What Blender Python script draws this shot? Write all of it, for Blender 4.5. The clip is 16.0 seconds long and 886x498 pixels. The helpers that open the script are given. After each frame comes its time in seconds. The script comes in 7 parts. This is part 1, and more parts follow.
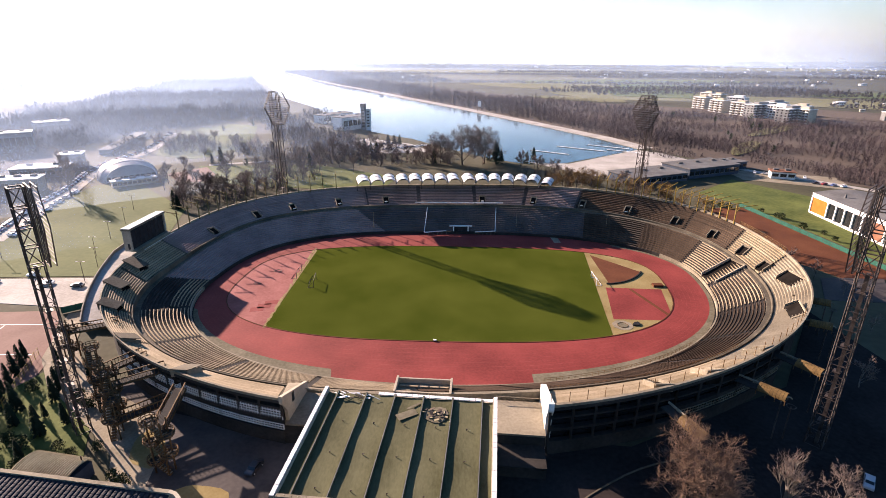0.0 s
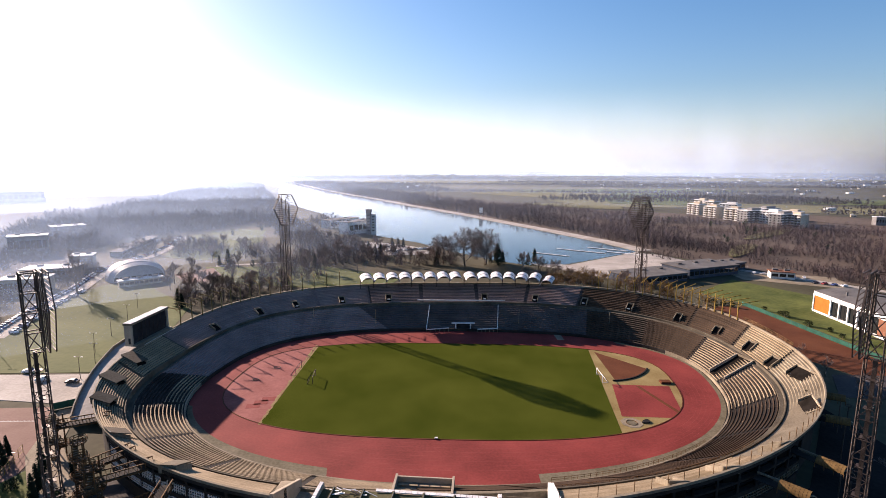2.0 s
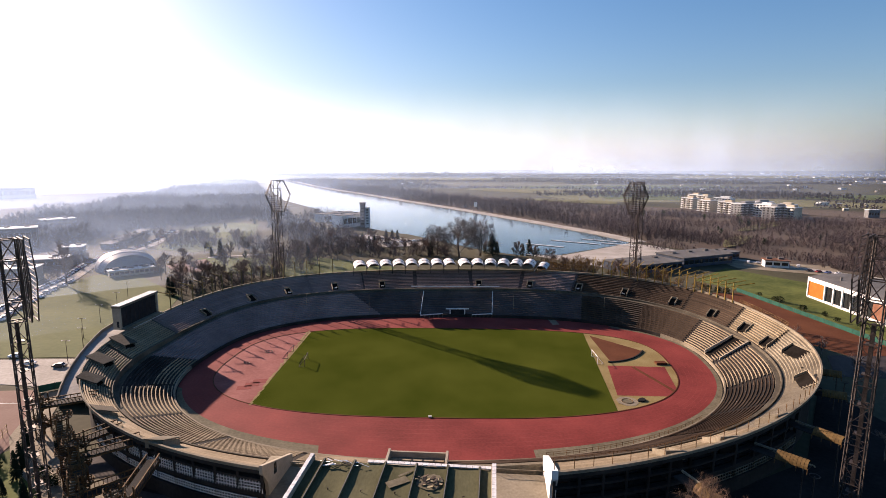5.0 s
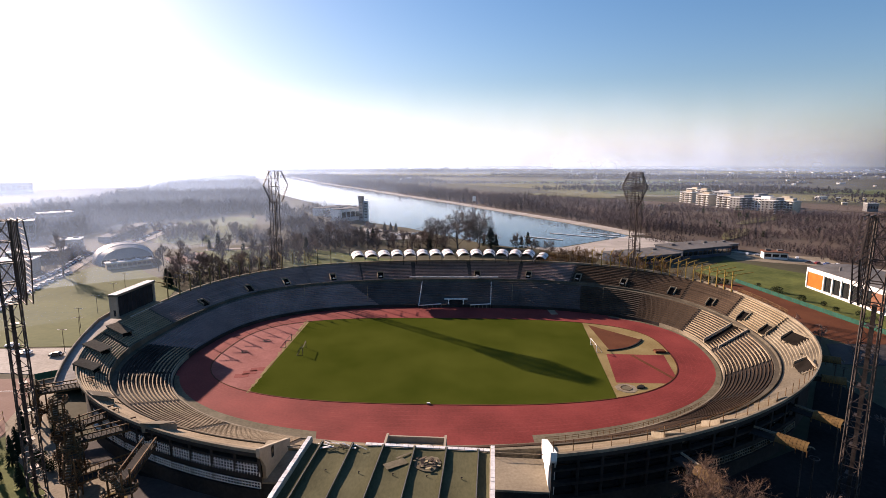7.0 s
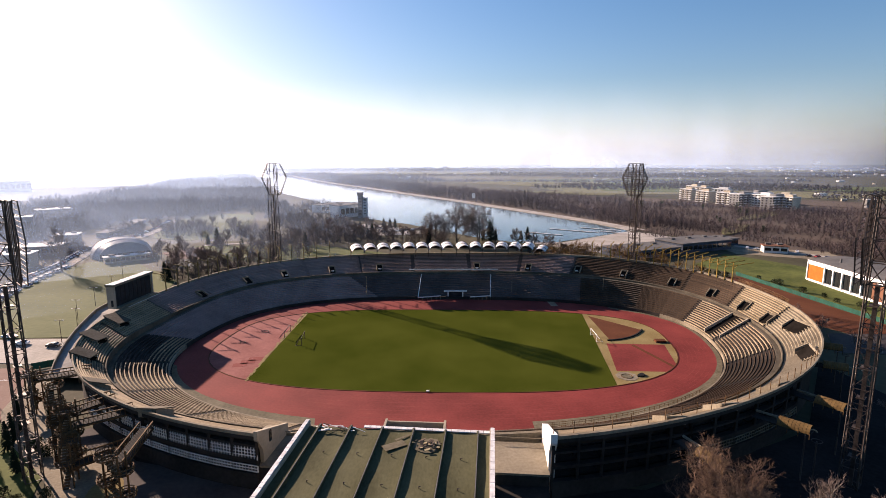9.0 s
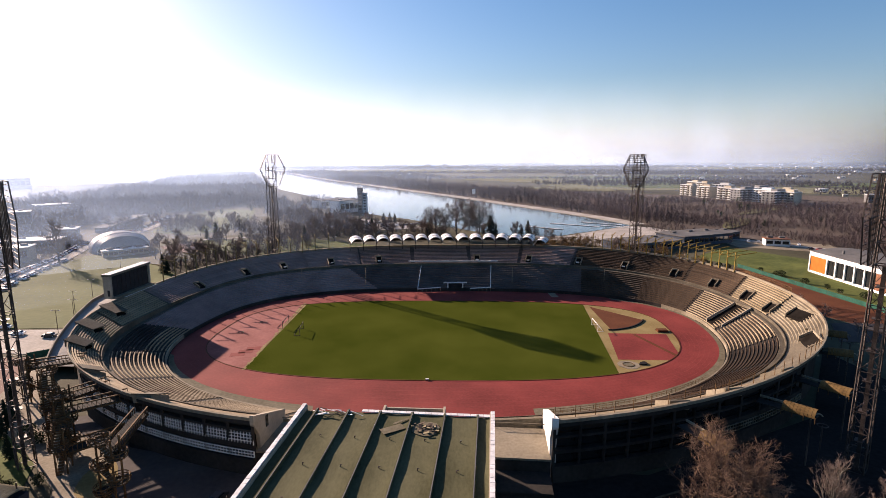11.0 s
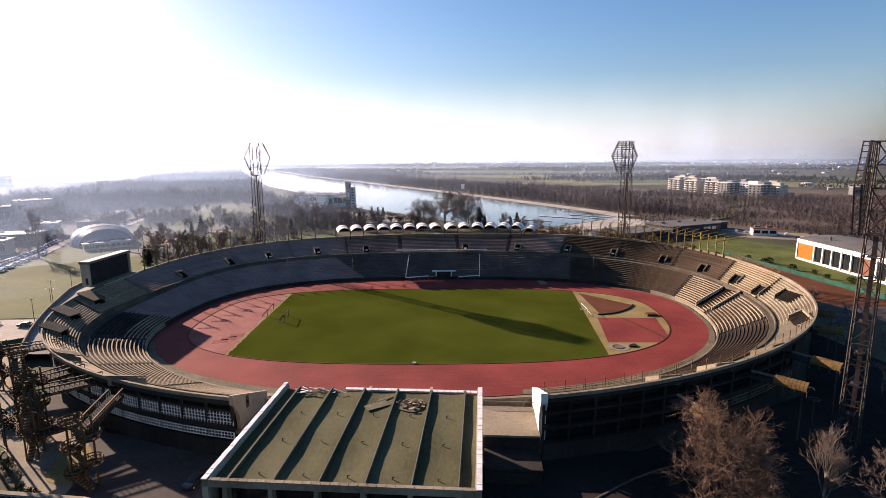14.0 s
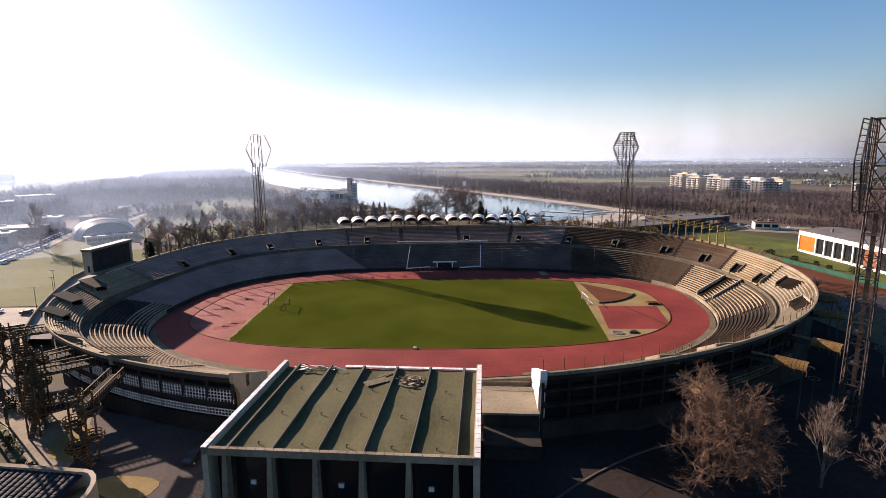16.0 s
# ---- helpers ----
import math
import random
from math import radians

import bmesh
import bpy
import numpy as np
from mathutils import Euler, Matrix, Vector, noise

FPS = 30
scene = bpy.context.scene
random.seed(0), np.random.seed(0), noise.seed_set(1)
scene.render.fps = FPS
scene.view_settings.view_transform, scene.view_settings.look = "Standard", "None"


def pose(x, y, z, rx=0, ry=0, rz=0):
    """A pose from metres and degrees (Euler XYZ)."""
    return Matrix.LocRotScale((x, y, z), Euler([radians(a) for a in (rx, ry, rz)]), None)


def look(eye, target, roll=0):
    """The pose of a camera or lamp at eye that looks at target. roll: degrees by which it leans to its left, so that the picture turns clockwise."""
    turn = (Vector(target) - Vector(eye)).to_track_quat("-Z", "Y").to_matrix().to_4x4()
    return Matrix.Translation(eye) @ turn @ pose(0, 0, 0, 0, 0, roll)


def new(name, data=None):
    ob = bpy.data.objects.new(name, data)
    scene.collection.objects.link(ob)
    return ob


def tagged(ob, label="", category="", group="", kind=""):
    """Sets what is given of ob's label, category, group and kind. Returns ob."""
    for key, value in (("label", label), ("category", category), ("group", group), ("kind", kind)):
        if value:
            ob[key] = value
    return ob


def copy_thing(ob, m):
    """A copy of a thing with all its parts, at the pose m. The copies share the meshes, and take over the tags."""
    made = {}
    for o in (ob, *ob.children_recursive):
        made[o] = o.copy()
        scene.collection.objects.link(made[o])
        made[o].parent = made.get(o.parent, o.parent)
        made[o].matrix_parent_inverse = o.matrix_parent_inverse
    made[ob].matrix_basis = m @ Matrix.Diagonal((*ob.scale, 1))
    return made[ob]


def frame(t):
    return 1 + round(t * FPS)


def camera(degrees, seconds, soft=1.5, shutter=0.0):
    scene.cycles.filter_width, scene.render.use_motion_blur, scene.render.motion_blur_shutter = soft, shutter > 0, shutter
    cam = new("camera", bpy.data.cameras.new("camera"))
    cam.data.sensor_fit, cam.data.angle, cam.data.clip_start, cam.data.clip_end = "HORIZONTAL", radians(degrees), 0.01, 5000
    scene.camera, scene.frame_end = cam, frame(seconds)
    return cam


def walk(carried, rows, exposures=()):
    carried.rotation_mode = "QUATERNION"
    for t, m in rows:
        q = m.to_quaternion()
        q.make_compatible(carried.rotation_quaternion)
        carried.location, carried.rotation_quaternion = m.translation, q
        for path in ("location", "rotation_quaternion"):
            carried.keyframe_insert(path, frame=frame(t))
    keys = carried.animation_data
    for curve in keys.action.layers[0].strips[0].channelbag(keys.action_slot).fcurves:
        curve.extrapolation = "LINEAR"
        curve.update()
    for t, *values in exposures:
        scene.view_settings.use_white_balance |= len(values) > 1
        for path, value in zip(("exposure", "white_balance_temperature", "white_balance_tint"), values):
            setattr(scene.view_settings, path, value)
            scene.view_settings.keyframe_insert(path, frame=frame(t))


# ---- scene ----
cam = camera(79.66, 16.0, soft=0.4)
PATH = [  # seconds, place, yaw to the east, pitch, roll
    (0.0, 0.06, -174.81, 78.46, -0.128, -20.555, 0.373),
    (0.5, 0.27, -175.70, 78.08, -0.267, -14.442, 0.315),
    (1.0, 0.43, -175.60, 77.37, -0.445, -14.330, 0.306),
    (1.5, 0.53, -176.78, 76.35, -0.515, -10.504, 0.253),
    (2.0, 0.53, -177.23, 75.03, -0.548, -9.172, 0.251),
    (2.5, 0.57, -177.14, 73.86, -0.537, -9.162, 0.250),
    (3.0, 0.48, -177.03, 72.90, -0.649, -9.233, 0.287),
    (3.5, 0.48, -176.74, 71.92, -0.817, -9.289, 0.308),
    (4.0, 0.74, -176.56, 70.64, -0.375, -9.214, 0.201),
    (6.5, 1.07, -175.85, 66.39, 0.139, -9.591, 0.136),
    (7.0, 1.13, -175.86, 65.68, 0.148, -9.685, 0.113),
    (7.5, 1.13, -175.72, 64.78, 0.157, -9.683, 0.115),
    (8.0, 1.13, -175.74, 63.82, 0.168, -9.691, 0.130),
    (8.5, 1.12, -175.60, 62.89, 0.215, -9.717, 0.101),
    (9.0, 1.22, -175.47, 62.06, 0.201, -9.716, 0.027),
    (11.5, 1.47, -173.66, 57.76, 0.162, -9.926, -0.073),
    (12.0, 1.44, -173.12, 56.87, -0.580, -9.807, -0.074),
    (12.5, 1.34, -173.05, 56.21, -2.738, -9.789, -0.104),
    (13.0, 1.68, -172.67, 55.36, -1.908, -9.864, -0.124),
    (13.5, 2.08, -172.51, 54.39, 0.035, -9.926, -0.232),
    (14.0, 2.26, -172.39, 53.64, 1.275, -10.052, -0.269),
    (14.5, 2.41, -172.61, 52.65, 1.258, -10.113, -0.310),
    (15.0, 2.46, -172.76, 51.78, 1.242, -10.136, -0.333),
    (15.5, 2.47, -172.92, 50.88, 1.150, -10.119, -0.305),
    (16.0, 2.69, -173.22, 49.95, 1.046, -10.103, -0.307),
]


def bearing(x, y, z, yaw, pitch, roll):
    return (Matrix.Translation((x, y, z)) @ Matrix.Rotation(radians(-yaw), 4, 'Z') @ Matrix.Rotation(radians(90 + pitch), 4, 'X')
            @ Matrix.Rotation(radians(roll), 4, 'Z'))


walk(cam, [(row[0], bearing(*row[1:])) for row in PATH],
     exposures=[(0.0, 1.95, 7000, 30), (0.5, 1.84, 7000, 30), (1.1, 1.66, 7000, 30), (2.0, 1.54, 7000, 30), (4.0, 1.42, 7150, 30), (7.0, 1.38, 7250, 30), (12.0, 1.40, 7250, 30), (16.0, 1.47, 7250, 30)])

# ---- world, sun, light ----
SUN_ELEV, SUN_TURN = 19.6, -49.0  # degrees; the sun stands ahead and to the left of the first view
world = bpy.data.worlds.new("world")
scene.world = world
world.use_nodes = True
wn = world.node_tree.nodes
sky = wn.new("ShaderNodeTexSky")
sky.sky_type = "NISHITA"
sky.sun_disc = False
sky.sun_elevation = radians(SUN_ELEV)
sky.sun_rotation = radians(SUN_TURN)
sky.air_density, sky.dust_density, sky.ozone_density, sky.altitude = 1.15, 1.1, 4.5, 160
wn["Background"].inputs["Strength"].default_value = 0.052
clear_air = wn.new("ShaderNodeHueSaturation")  # the deep azure of cold winter air
clear_air.inputs["Hue"].default_value, clear_air.inputs["Saturation"].default_value, clear_air.inputs["Value"].default_value = 0.496, 1.21, 1.14
world.node_tree.links.new(sky.outputs["Color"], clear_air.inputs["Color"])
world.node_tree.links.new(clear_air.outputs["Color"], wn["Background"].inputs["Color"])
sun = new("sun", bpy.data.lights.new("sun", "SUN"))
sun.data.energy, sun.data.angle, sun.data.color = 5.0, radians(0.6), (1.0, 0.885, 0.72)
to_sun = Vector((math.sin(radians(SUN_TURN)) * math.cos(radians(SUN_ELEV)), math.cos(radians(SUN_TURN)) * math.cos(radians(SUN_ELEV)),
                 math.sin(radians(SUN_ELEV))))
sun.matrix_world = look(to_sun * 300, (0, 0, 0))


# ---- materials ----
def mat(name, dark, light, large=0.05, small=1.5, rough=0.85, metal=0.0, bump=0.3, depth=0.05, vary=0.0, detail=5, grain=0.35, stretch=(1, 1, 1), gloss=0.12):
    """Two scales of variation between a darker and a lighter base colour, with fine relief."""
    m = bpy.data.materials.new(name)
    m.use_nodes = True
    n, ln = m.node_tree.nodes, m.node_tree.links
    dark, light = [0.84 * c for c in dark], [0.84 * c for c in light]
    b = n["Principled BSDF"]
    geo = n.new("ShaderNodeNewGeometry")
    scale = n.new("ShaderNodeVectorMath")
    scale.operation = "MULTIPLY"
    scale.inputs[1].default_value = stretch
    ln.new(geo.outputs["Position"], scale.inputs[0])

    def fog(s, det):
        t = n.new("ShaderNodeTexNoise")
        t.inputs["Scale"].default_value, t.inputs["Detail"].default_value = s, det
        ln.new(scale.outputs[0], t.inputs["Vector"])
        return t.outputs["Fac"]
    big, fine = fog(large, detail), fog(small, 4)
    mix = n.new("ShaderNodeMix")
    mix.data_type = "FLOAT"
    mix.inputs["Factor"].default_value = grain
    ln.new(big, mix.inputs["A"])
    ln.new(fine, mix.inputs["B"])
    spread = n.new("ShaderNodeMapRange")
    spread.inputs["From Min"].default_value, spread.inputs["From Max"].default_value = 0.33, 0.67
    ln.new(mix.outputs["Result"], spread.inputs["Value"])
    value = spread.outputs["Result"]
    if vary:
        info = n.new("ShaderNodeObjectInfo")
        add = n.new("ShaderNodeMath")
        add.operation = "MULTIPLY_ADD"
        add.inputs[1].default_value = vary
        ln.new(info.outputs["Random"], add.inputs[0])
        ln.new(value, add.inputs[2])
        sub = n.new("ShaderNodeMath")
        sub.operation = "SUBTRACT"
        sub.use_clamp = True
        sub.inputs[1].default_value = vary / 2
        ln.new(add.outputs[0], sub.inputs[0])
        value = sub.outputs[0]
    ramp = n.new("ShaderNodeMix")
    ramp.data_type = "RGBA"
    ramp.inputs["A"].default_value, ramp.inputs["B"].default_value = (*dark, 1), (*light, 1)
    ln.new(value, ramp.inputs["Factor"])
    ln.new(ramp.outputs["Result"], b.inputs["Base Color"])
    b.inputs["Roughness"].default_value, b.inputs["Metallic"].default_value = rough, metal
    b.inputs["Specular IOR Level"].default_value = gloss
    if bump:
        bp = n.new("ShaderNodeBump")
        bp.inputs["Strength"].default_value, bp.inputs["Distance"].default_value = bump, depth
        ln.new(fine, bp.inputs["Height"])
        ln.new(bp.outputs["Normal"], b.inputs["Normal"])
    return m


M = dict(
    soil=mat("soil", (0.040, 0.038, 0.022), (0.092, 0.086, 0.052), 0.012, 0.35, 0.95, depth=0.3),
    lawn=mat("lawn", (0.036, 0.055, 0.011), (0.122, 0.142, 0.038), 0.06, 0.5, 0.95, depth=0.1),
    dry_lawn=mat("dry_lawn", (0.048, 0.07, 0.018), (0.115, 0.135, 0.045), 0.03, 0.5, 0.95, depth=0.1),
    field=mat("field", (0.066, 0.0627, 0.033), (0.132, 0.119, 0.066), 0.006, 0.08, 0.95, depth=0.3, stretch=(1, 0.5, 1)),
    turf=mat("turf", (0.030, 0.043, 0.005), (0.074, 0.086, 0.015), 0.045, 2.6, 1.0, depth=0.04, grain=0.45, gloss=0.0),
    track=mat("track", (0.125, 0.018, 0.016), (0.255, 0.046, 0.040), 0.06, 1.4, 0.85, bump=0.15, depth=0.02, grain=0.3),
    scrub=mat("scrub", (0.058, 0.043, 0.036), (0.13, 0.10, 0.075), 0.01, 0.25, 0.95, depth=0.3),
    meadow=mat("meadow", (0.10, 0.10, 0.043), (0.18, 0.165, 0.078), 0.008, 0.15, 0.95, depth=0.3),
    lane_paint=mat("lane_paint", (0.14, 0.025, 0.022), (0.27, 0.066, 0.056), 0.12, 1.0, 0.9, bump=0),
    track_worn=mat("track_worn", (0.19, 0.05, 0.044), (0.31, 0.112, 0.098), 0.12, 1.0, 0.9, bump=0.15, depth=0.02),
    cinder=mat("cinder", (0.0792, 0.0231, 0.0099), (0.132, 0.0462, 0.0198), 0.1, 1.5, 0.95, depth=0.03),
    sandy=mat("sandy", (0.178, 0.125, 0.0462), (0.277, 0.218, 0.099), 0.12, 1.5, 0.95, depth=0.03),
    strip=mat("strip", (0.075, 0.066, 0.04), (0.19, 0.165, 0.115), 0.15, 1.2, 0.95, depth=0.03),
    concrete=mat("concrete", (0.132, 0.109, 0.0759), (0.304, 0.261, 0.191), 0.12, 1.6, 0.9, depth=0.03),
    # lifted tone: glare and haze over the west stand put into the colour
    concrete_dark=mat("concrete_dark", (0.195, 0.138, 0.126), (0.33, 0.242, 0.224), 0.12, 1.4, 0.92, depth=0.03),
    # middle tone between the hazed west and the shaded far side
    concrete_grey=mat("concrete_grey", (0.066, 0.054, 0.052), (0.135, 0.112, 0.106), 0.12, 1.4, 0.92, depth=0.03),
    # brown wear plus the far side's shade, both in the colour
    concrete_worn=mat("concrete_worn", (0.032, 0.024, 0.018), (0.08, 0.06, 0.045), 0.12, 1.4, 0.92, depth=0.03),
    # near-black, for the shade inside the stair openings
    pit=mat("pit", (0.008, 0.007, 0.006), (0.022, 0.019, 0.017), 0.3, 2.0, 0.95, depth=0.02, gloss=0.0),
    # dark dirty tone that also carries the facades' shade
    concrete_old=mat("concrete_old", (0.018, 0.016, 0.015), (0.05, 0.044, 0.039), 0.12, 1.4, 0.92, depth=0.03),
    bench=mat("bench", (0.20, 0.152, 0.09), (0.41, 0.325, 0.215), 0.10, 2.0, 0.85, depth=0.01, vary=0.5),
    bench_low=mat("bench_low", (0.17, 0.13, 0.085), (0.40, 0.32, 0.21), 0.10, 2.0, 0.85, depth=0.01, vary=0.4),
    # brown wear and shade together in one darker tone
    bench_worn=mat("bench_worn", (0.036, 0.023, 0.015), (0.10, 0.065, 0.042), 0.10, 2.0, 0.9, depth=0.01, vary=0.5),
    # bench tone lifted like the hazed west steps
    bench_grey=mat("bench_grey", (0.205, 0.148, 0.136), (0.35, 0.262, 0.243), 0.10, 2.0, 0.9, depth=0.01, vary=0.5),
    step=mat("step", (0.0561, 0.0462, 0.033), (0.145, 0.125, 0.0924), 0.12, 1.6, 0.9, depth=0.03),
    plaster=mat("plaster", (0.297, 0.257, 0.198), (0.449, 0.396, 0.31), 0.3, 2.5, 0.9, depth=0.02),
    white=mat("white", (0.62, 0.62, 0.60), (0.84, 0.84, 0.82), 0.3, 3.0, 0.7, depth=0.01),
    coping=mat("coping", (0.50, 0.50, 0.50), (0.82, 0.82, 0.82), 0.8, 4.0, 0.6, depth=0.01, vary=0.4),
    felt=mat("felt", (0.056, 0.056, 0.026), (0.115, 0.112, 0.060), 0.2, 2.5, 0.95, depth=0.03, stretch=(1, 0.4, 1)),
    steel=mat("steel", (0.035, 0.028, 0.026), (0.115, 0.09, 0.078), 0.4, 4.0, 0.6, 0.25, depth=0.01, vary=0.4),
    rust=mat("rust", (0.06, 0.033, 0.016), (0.19, 0.108, 0.05), 0.3, 3.0, 0.8, 0.2, depth=0.01, vary=0.4),
    yellow=mat("yellow", (0.20, 0.125, 0.025), (0.40, 0.27, 0.065), 0.3, 3.0, 0.7, depth=0.01, vary=0.4),
    pipe_ochre=mat("pipe_ochre", (0.085, 0.05, 0.018), (0.18, 0.11, 0.042), 0.5, 3.0, 0.75, depth=0.01, vary=0.4),
    ochre_steel=mat("ochre_steel", (0.106, 0.0759, 0.0297), (0.224, 0.172, 0.0726), 0.3, 3.0, 0.75, depth=0.01, vary=0.4),
    sheet=mat("sheet", (0.50, 0.50, 0.49), (0.80, 0.80, 0.79), 0.5, 2.5, 0.5, depth=0.01, vary=0.3),
    dark_frame=mat("dark_frame", (0.0132, 0.0132, 0.0145), (0.0396, 0.0396, 0.0429), 0.5, 3.0, 0.5, depth=0.01),
    asphalt=mat("asphalt", (0.02, 0.0165, 0.0155), (0.05, 0.041, 0.038), 0.05, 1.0, 0.95, depth=0.02, gloss=0.0),
    paving=mat("paving", (0.25, 0.23, 0.20), (0.47, 0.44, 0.40), 0.06, 1.0, 0.9, depth=0.02),
    forest_floor=mat("forest_floor", (0.03, 0.026, 0.027), (0.07, 0.058, 0.055), 0.02, 0.3, 0.95, depth=0.3),
    # darkened to imitate the shade on the west yard
    old_paving=mat("old_paving", (0.042, 0.037, 0.037), (0.09, 0.078, 0.074), 0.08, 1.0, 0.95, depth=0.02),
    beach=mat("beach", (0.33, 0.32, 0.30), (0.50, 0.485, 0.46), 0.02, 0.4, 0.9, depth=0.03),
    bark=mat("bark", (0.11, 0.085, 0.07), (0.22, 0.175, 0.148), 0.4, 3.0, 0.9, depth=0.02, vary=0.4),
    pale_bark=mat("pale_bark", (0.106, 0.0924, 0.0759), (0.218, 0.191, 0.165), 0.4, 3.0, 0.85, depth=0.02),
    twigs=mat("twigs", (0.12, 0.088, 0.074), (0.27, 0.20, 0.168), 0.05, 1.0, 0.95, bump=0, vary=0.5),
    ochre_leaves=mat("ochre_leaves", (0.10, 0.055, 0.016), (0.23, 0.14, 0.045), 0.2, 1.0, 0.95, bump=0, vary=0.3),
    conifer=mat("conifer", (0.00792, 0.0145, 0.00792), (0.0264, 0.0396, 0.0198), 0.2, 1.2, 0.95, bump=0, vary=0.4),
    hedge=mat("hedge", (0.0132, 0.0231, 0.00792), (0.0396, 0.0528, 0.0198), 0.3, 1.2, 0.95, bump=0.3),
    orange=mat("orange", (0.36, 0.10, 0.012), (0.47, 0.145, 0.02), 0.3, 2.0, 0.7, depth=0.01),
    roof_grey=mat("roof_grey", (0.0858, 0.0858, 0.0858), (0.158, 0.155, 0.152), 0.1, 1.0, 0.9, depth=0.02),
    tile_blue=mat("tile_blue", (0.012, 0.014, 0.020), (0.032, 0.036, 0.046), 0.3, 2.0, 0.8, depth=0.02, vary=0.5),
    brown_sheet=mat("brown_sheet", (0.198, 0.158, 0.0858), (0.343, 0.29, 0.178), 0.2, 2.0, 0.8, depth=0.02, vary=0.3),
    green_net=mat("green_net", (0.008, 0.055, 0.04), (0.02, 0.105, 0.075), 0.3, 1.5, 0.8, depth=0.01),
    court=mat("court", (0.15, 0.08, 0.063), (0.22, 0.13, 0.105), 0.1, 1.5, 0.9, depth=0.02),
    cream=mat("cream", (0.36, 0.31, 0.23), (0.54, 0.48, 0.37), 0.05, 0.6, 0.85, depth=0.02, vary=0.3),
    grey_wall=mat("grey_wall", (0.132, 0.132, 0.132), (0.238, 0.238, 0.234), 0.05, 0.6, 0.85, depth=0.02, vary=0.3),
    membrane=mat("membrane", (0.30, 0.31, 0.33), (0.46, 0.47, 0.49), 0.1, 0.8, 0.45, depth=0.02),
    blue_wall=mat("blue_wall", (0.0297, 0.0429, 0.066), (0.066, 0.0858, 0.119), 0.1, 1.0, 0.7, depth=0.02),
    rubber=mat("rubber", (0.00792, 0.00792, 0.00792), (0.0198, 0.0198, 0.0198), 0.5, 4.0, 0.8, bump=0),
    brick=mat("brick", (0.158, 0.066, 0.0396), (0.251, 0.125, 0.0792), 0.3, 2.5, 0.9, depth=0.02),
)


def plain(name, colour, rough, metal=0.0, coat=0.0):
    m = bpy.data.materials.new(name)
    m.use_nodes = True
    b = m.node_tree.nodes["Principled BSDF"]
    b.inputs["Base Color"].default_value = (*colour, 1)
    b.inputs["Roughness"].default_value, b.inputs["Metallic"].default_value = rough, metal
    b.inputs["Coat Weight"].default_value = coat
    return m


M["glass"] = plain("glass", (0.012, 0.014, 0.016), 0.08)
CAR_PAINT = [plain("car_paint", c, 0.4, 0.0, 0.3) for c in ((0.75, 0.75, 0.75), (0.3, 0.31, 0.33), (0.02, 0.02, 0.025), (0.25, 0.03, 0.03), (0.05, 0.08, 0.2))]


def water_material():
    m = bpy.data.materials.new("water")
    m.use_nodes = True
    n, ln = m.node_tree.nodes, m.node_tree.links
    b = n["Principled BSDF"]
    b.inputs["Base Color"].default_value = (0.010, 0.018, 0.018, 1)
    b.inputs["Roughness"].default_value = 0.06
    geo, t, bp = n.new("ShaderNodeNewGeometry"), n.new("ShaderNodeTexNoise"), n.new("ShaderNodeBump")
    t.inputs["Scale"].default_value, t.inputs["Detail"].default_value = 0.25, 3
    ln.new(geo.outputs["Position"], t.inputs["Vector"])
    bp.inputs["Strength"].default_value, bp.inputs["Distance"].default_value = 0.02, 0.2
    ln.new(t.outputs["Fac"], bp.inputs["Height"])
    ln.new(bp.outputs["Normal"], b.inputs["Normal"])
    return m


M["water"] = water_material()


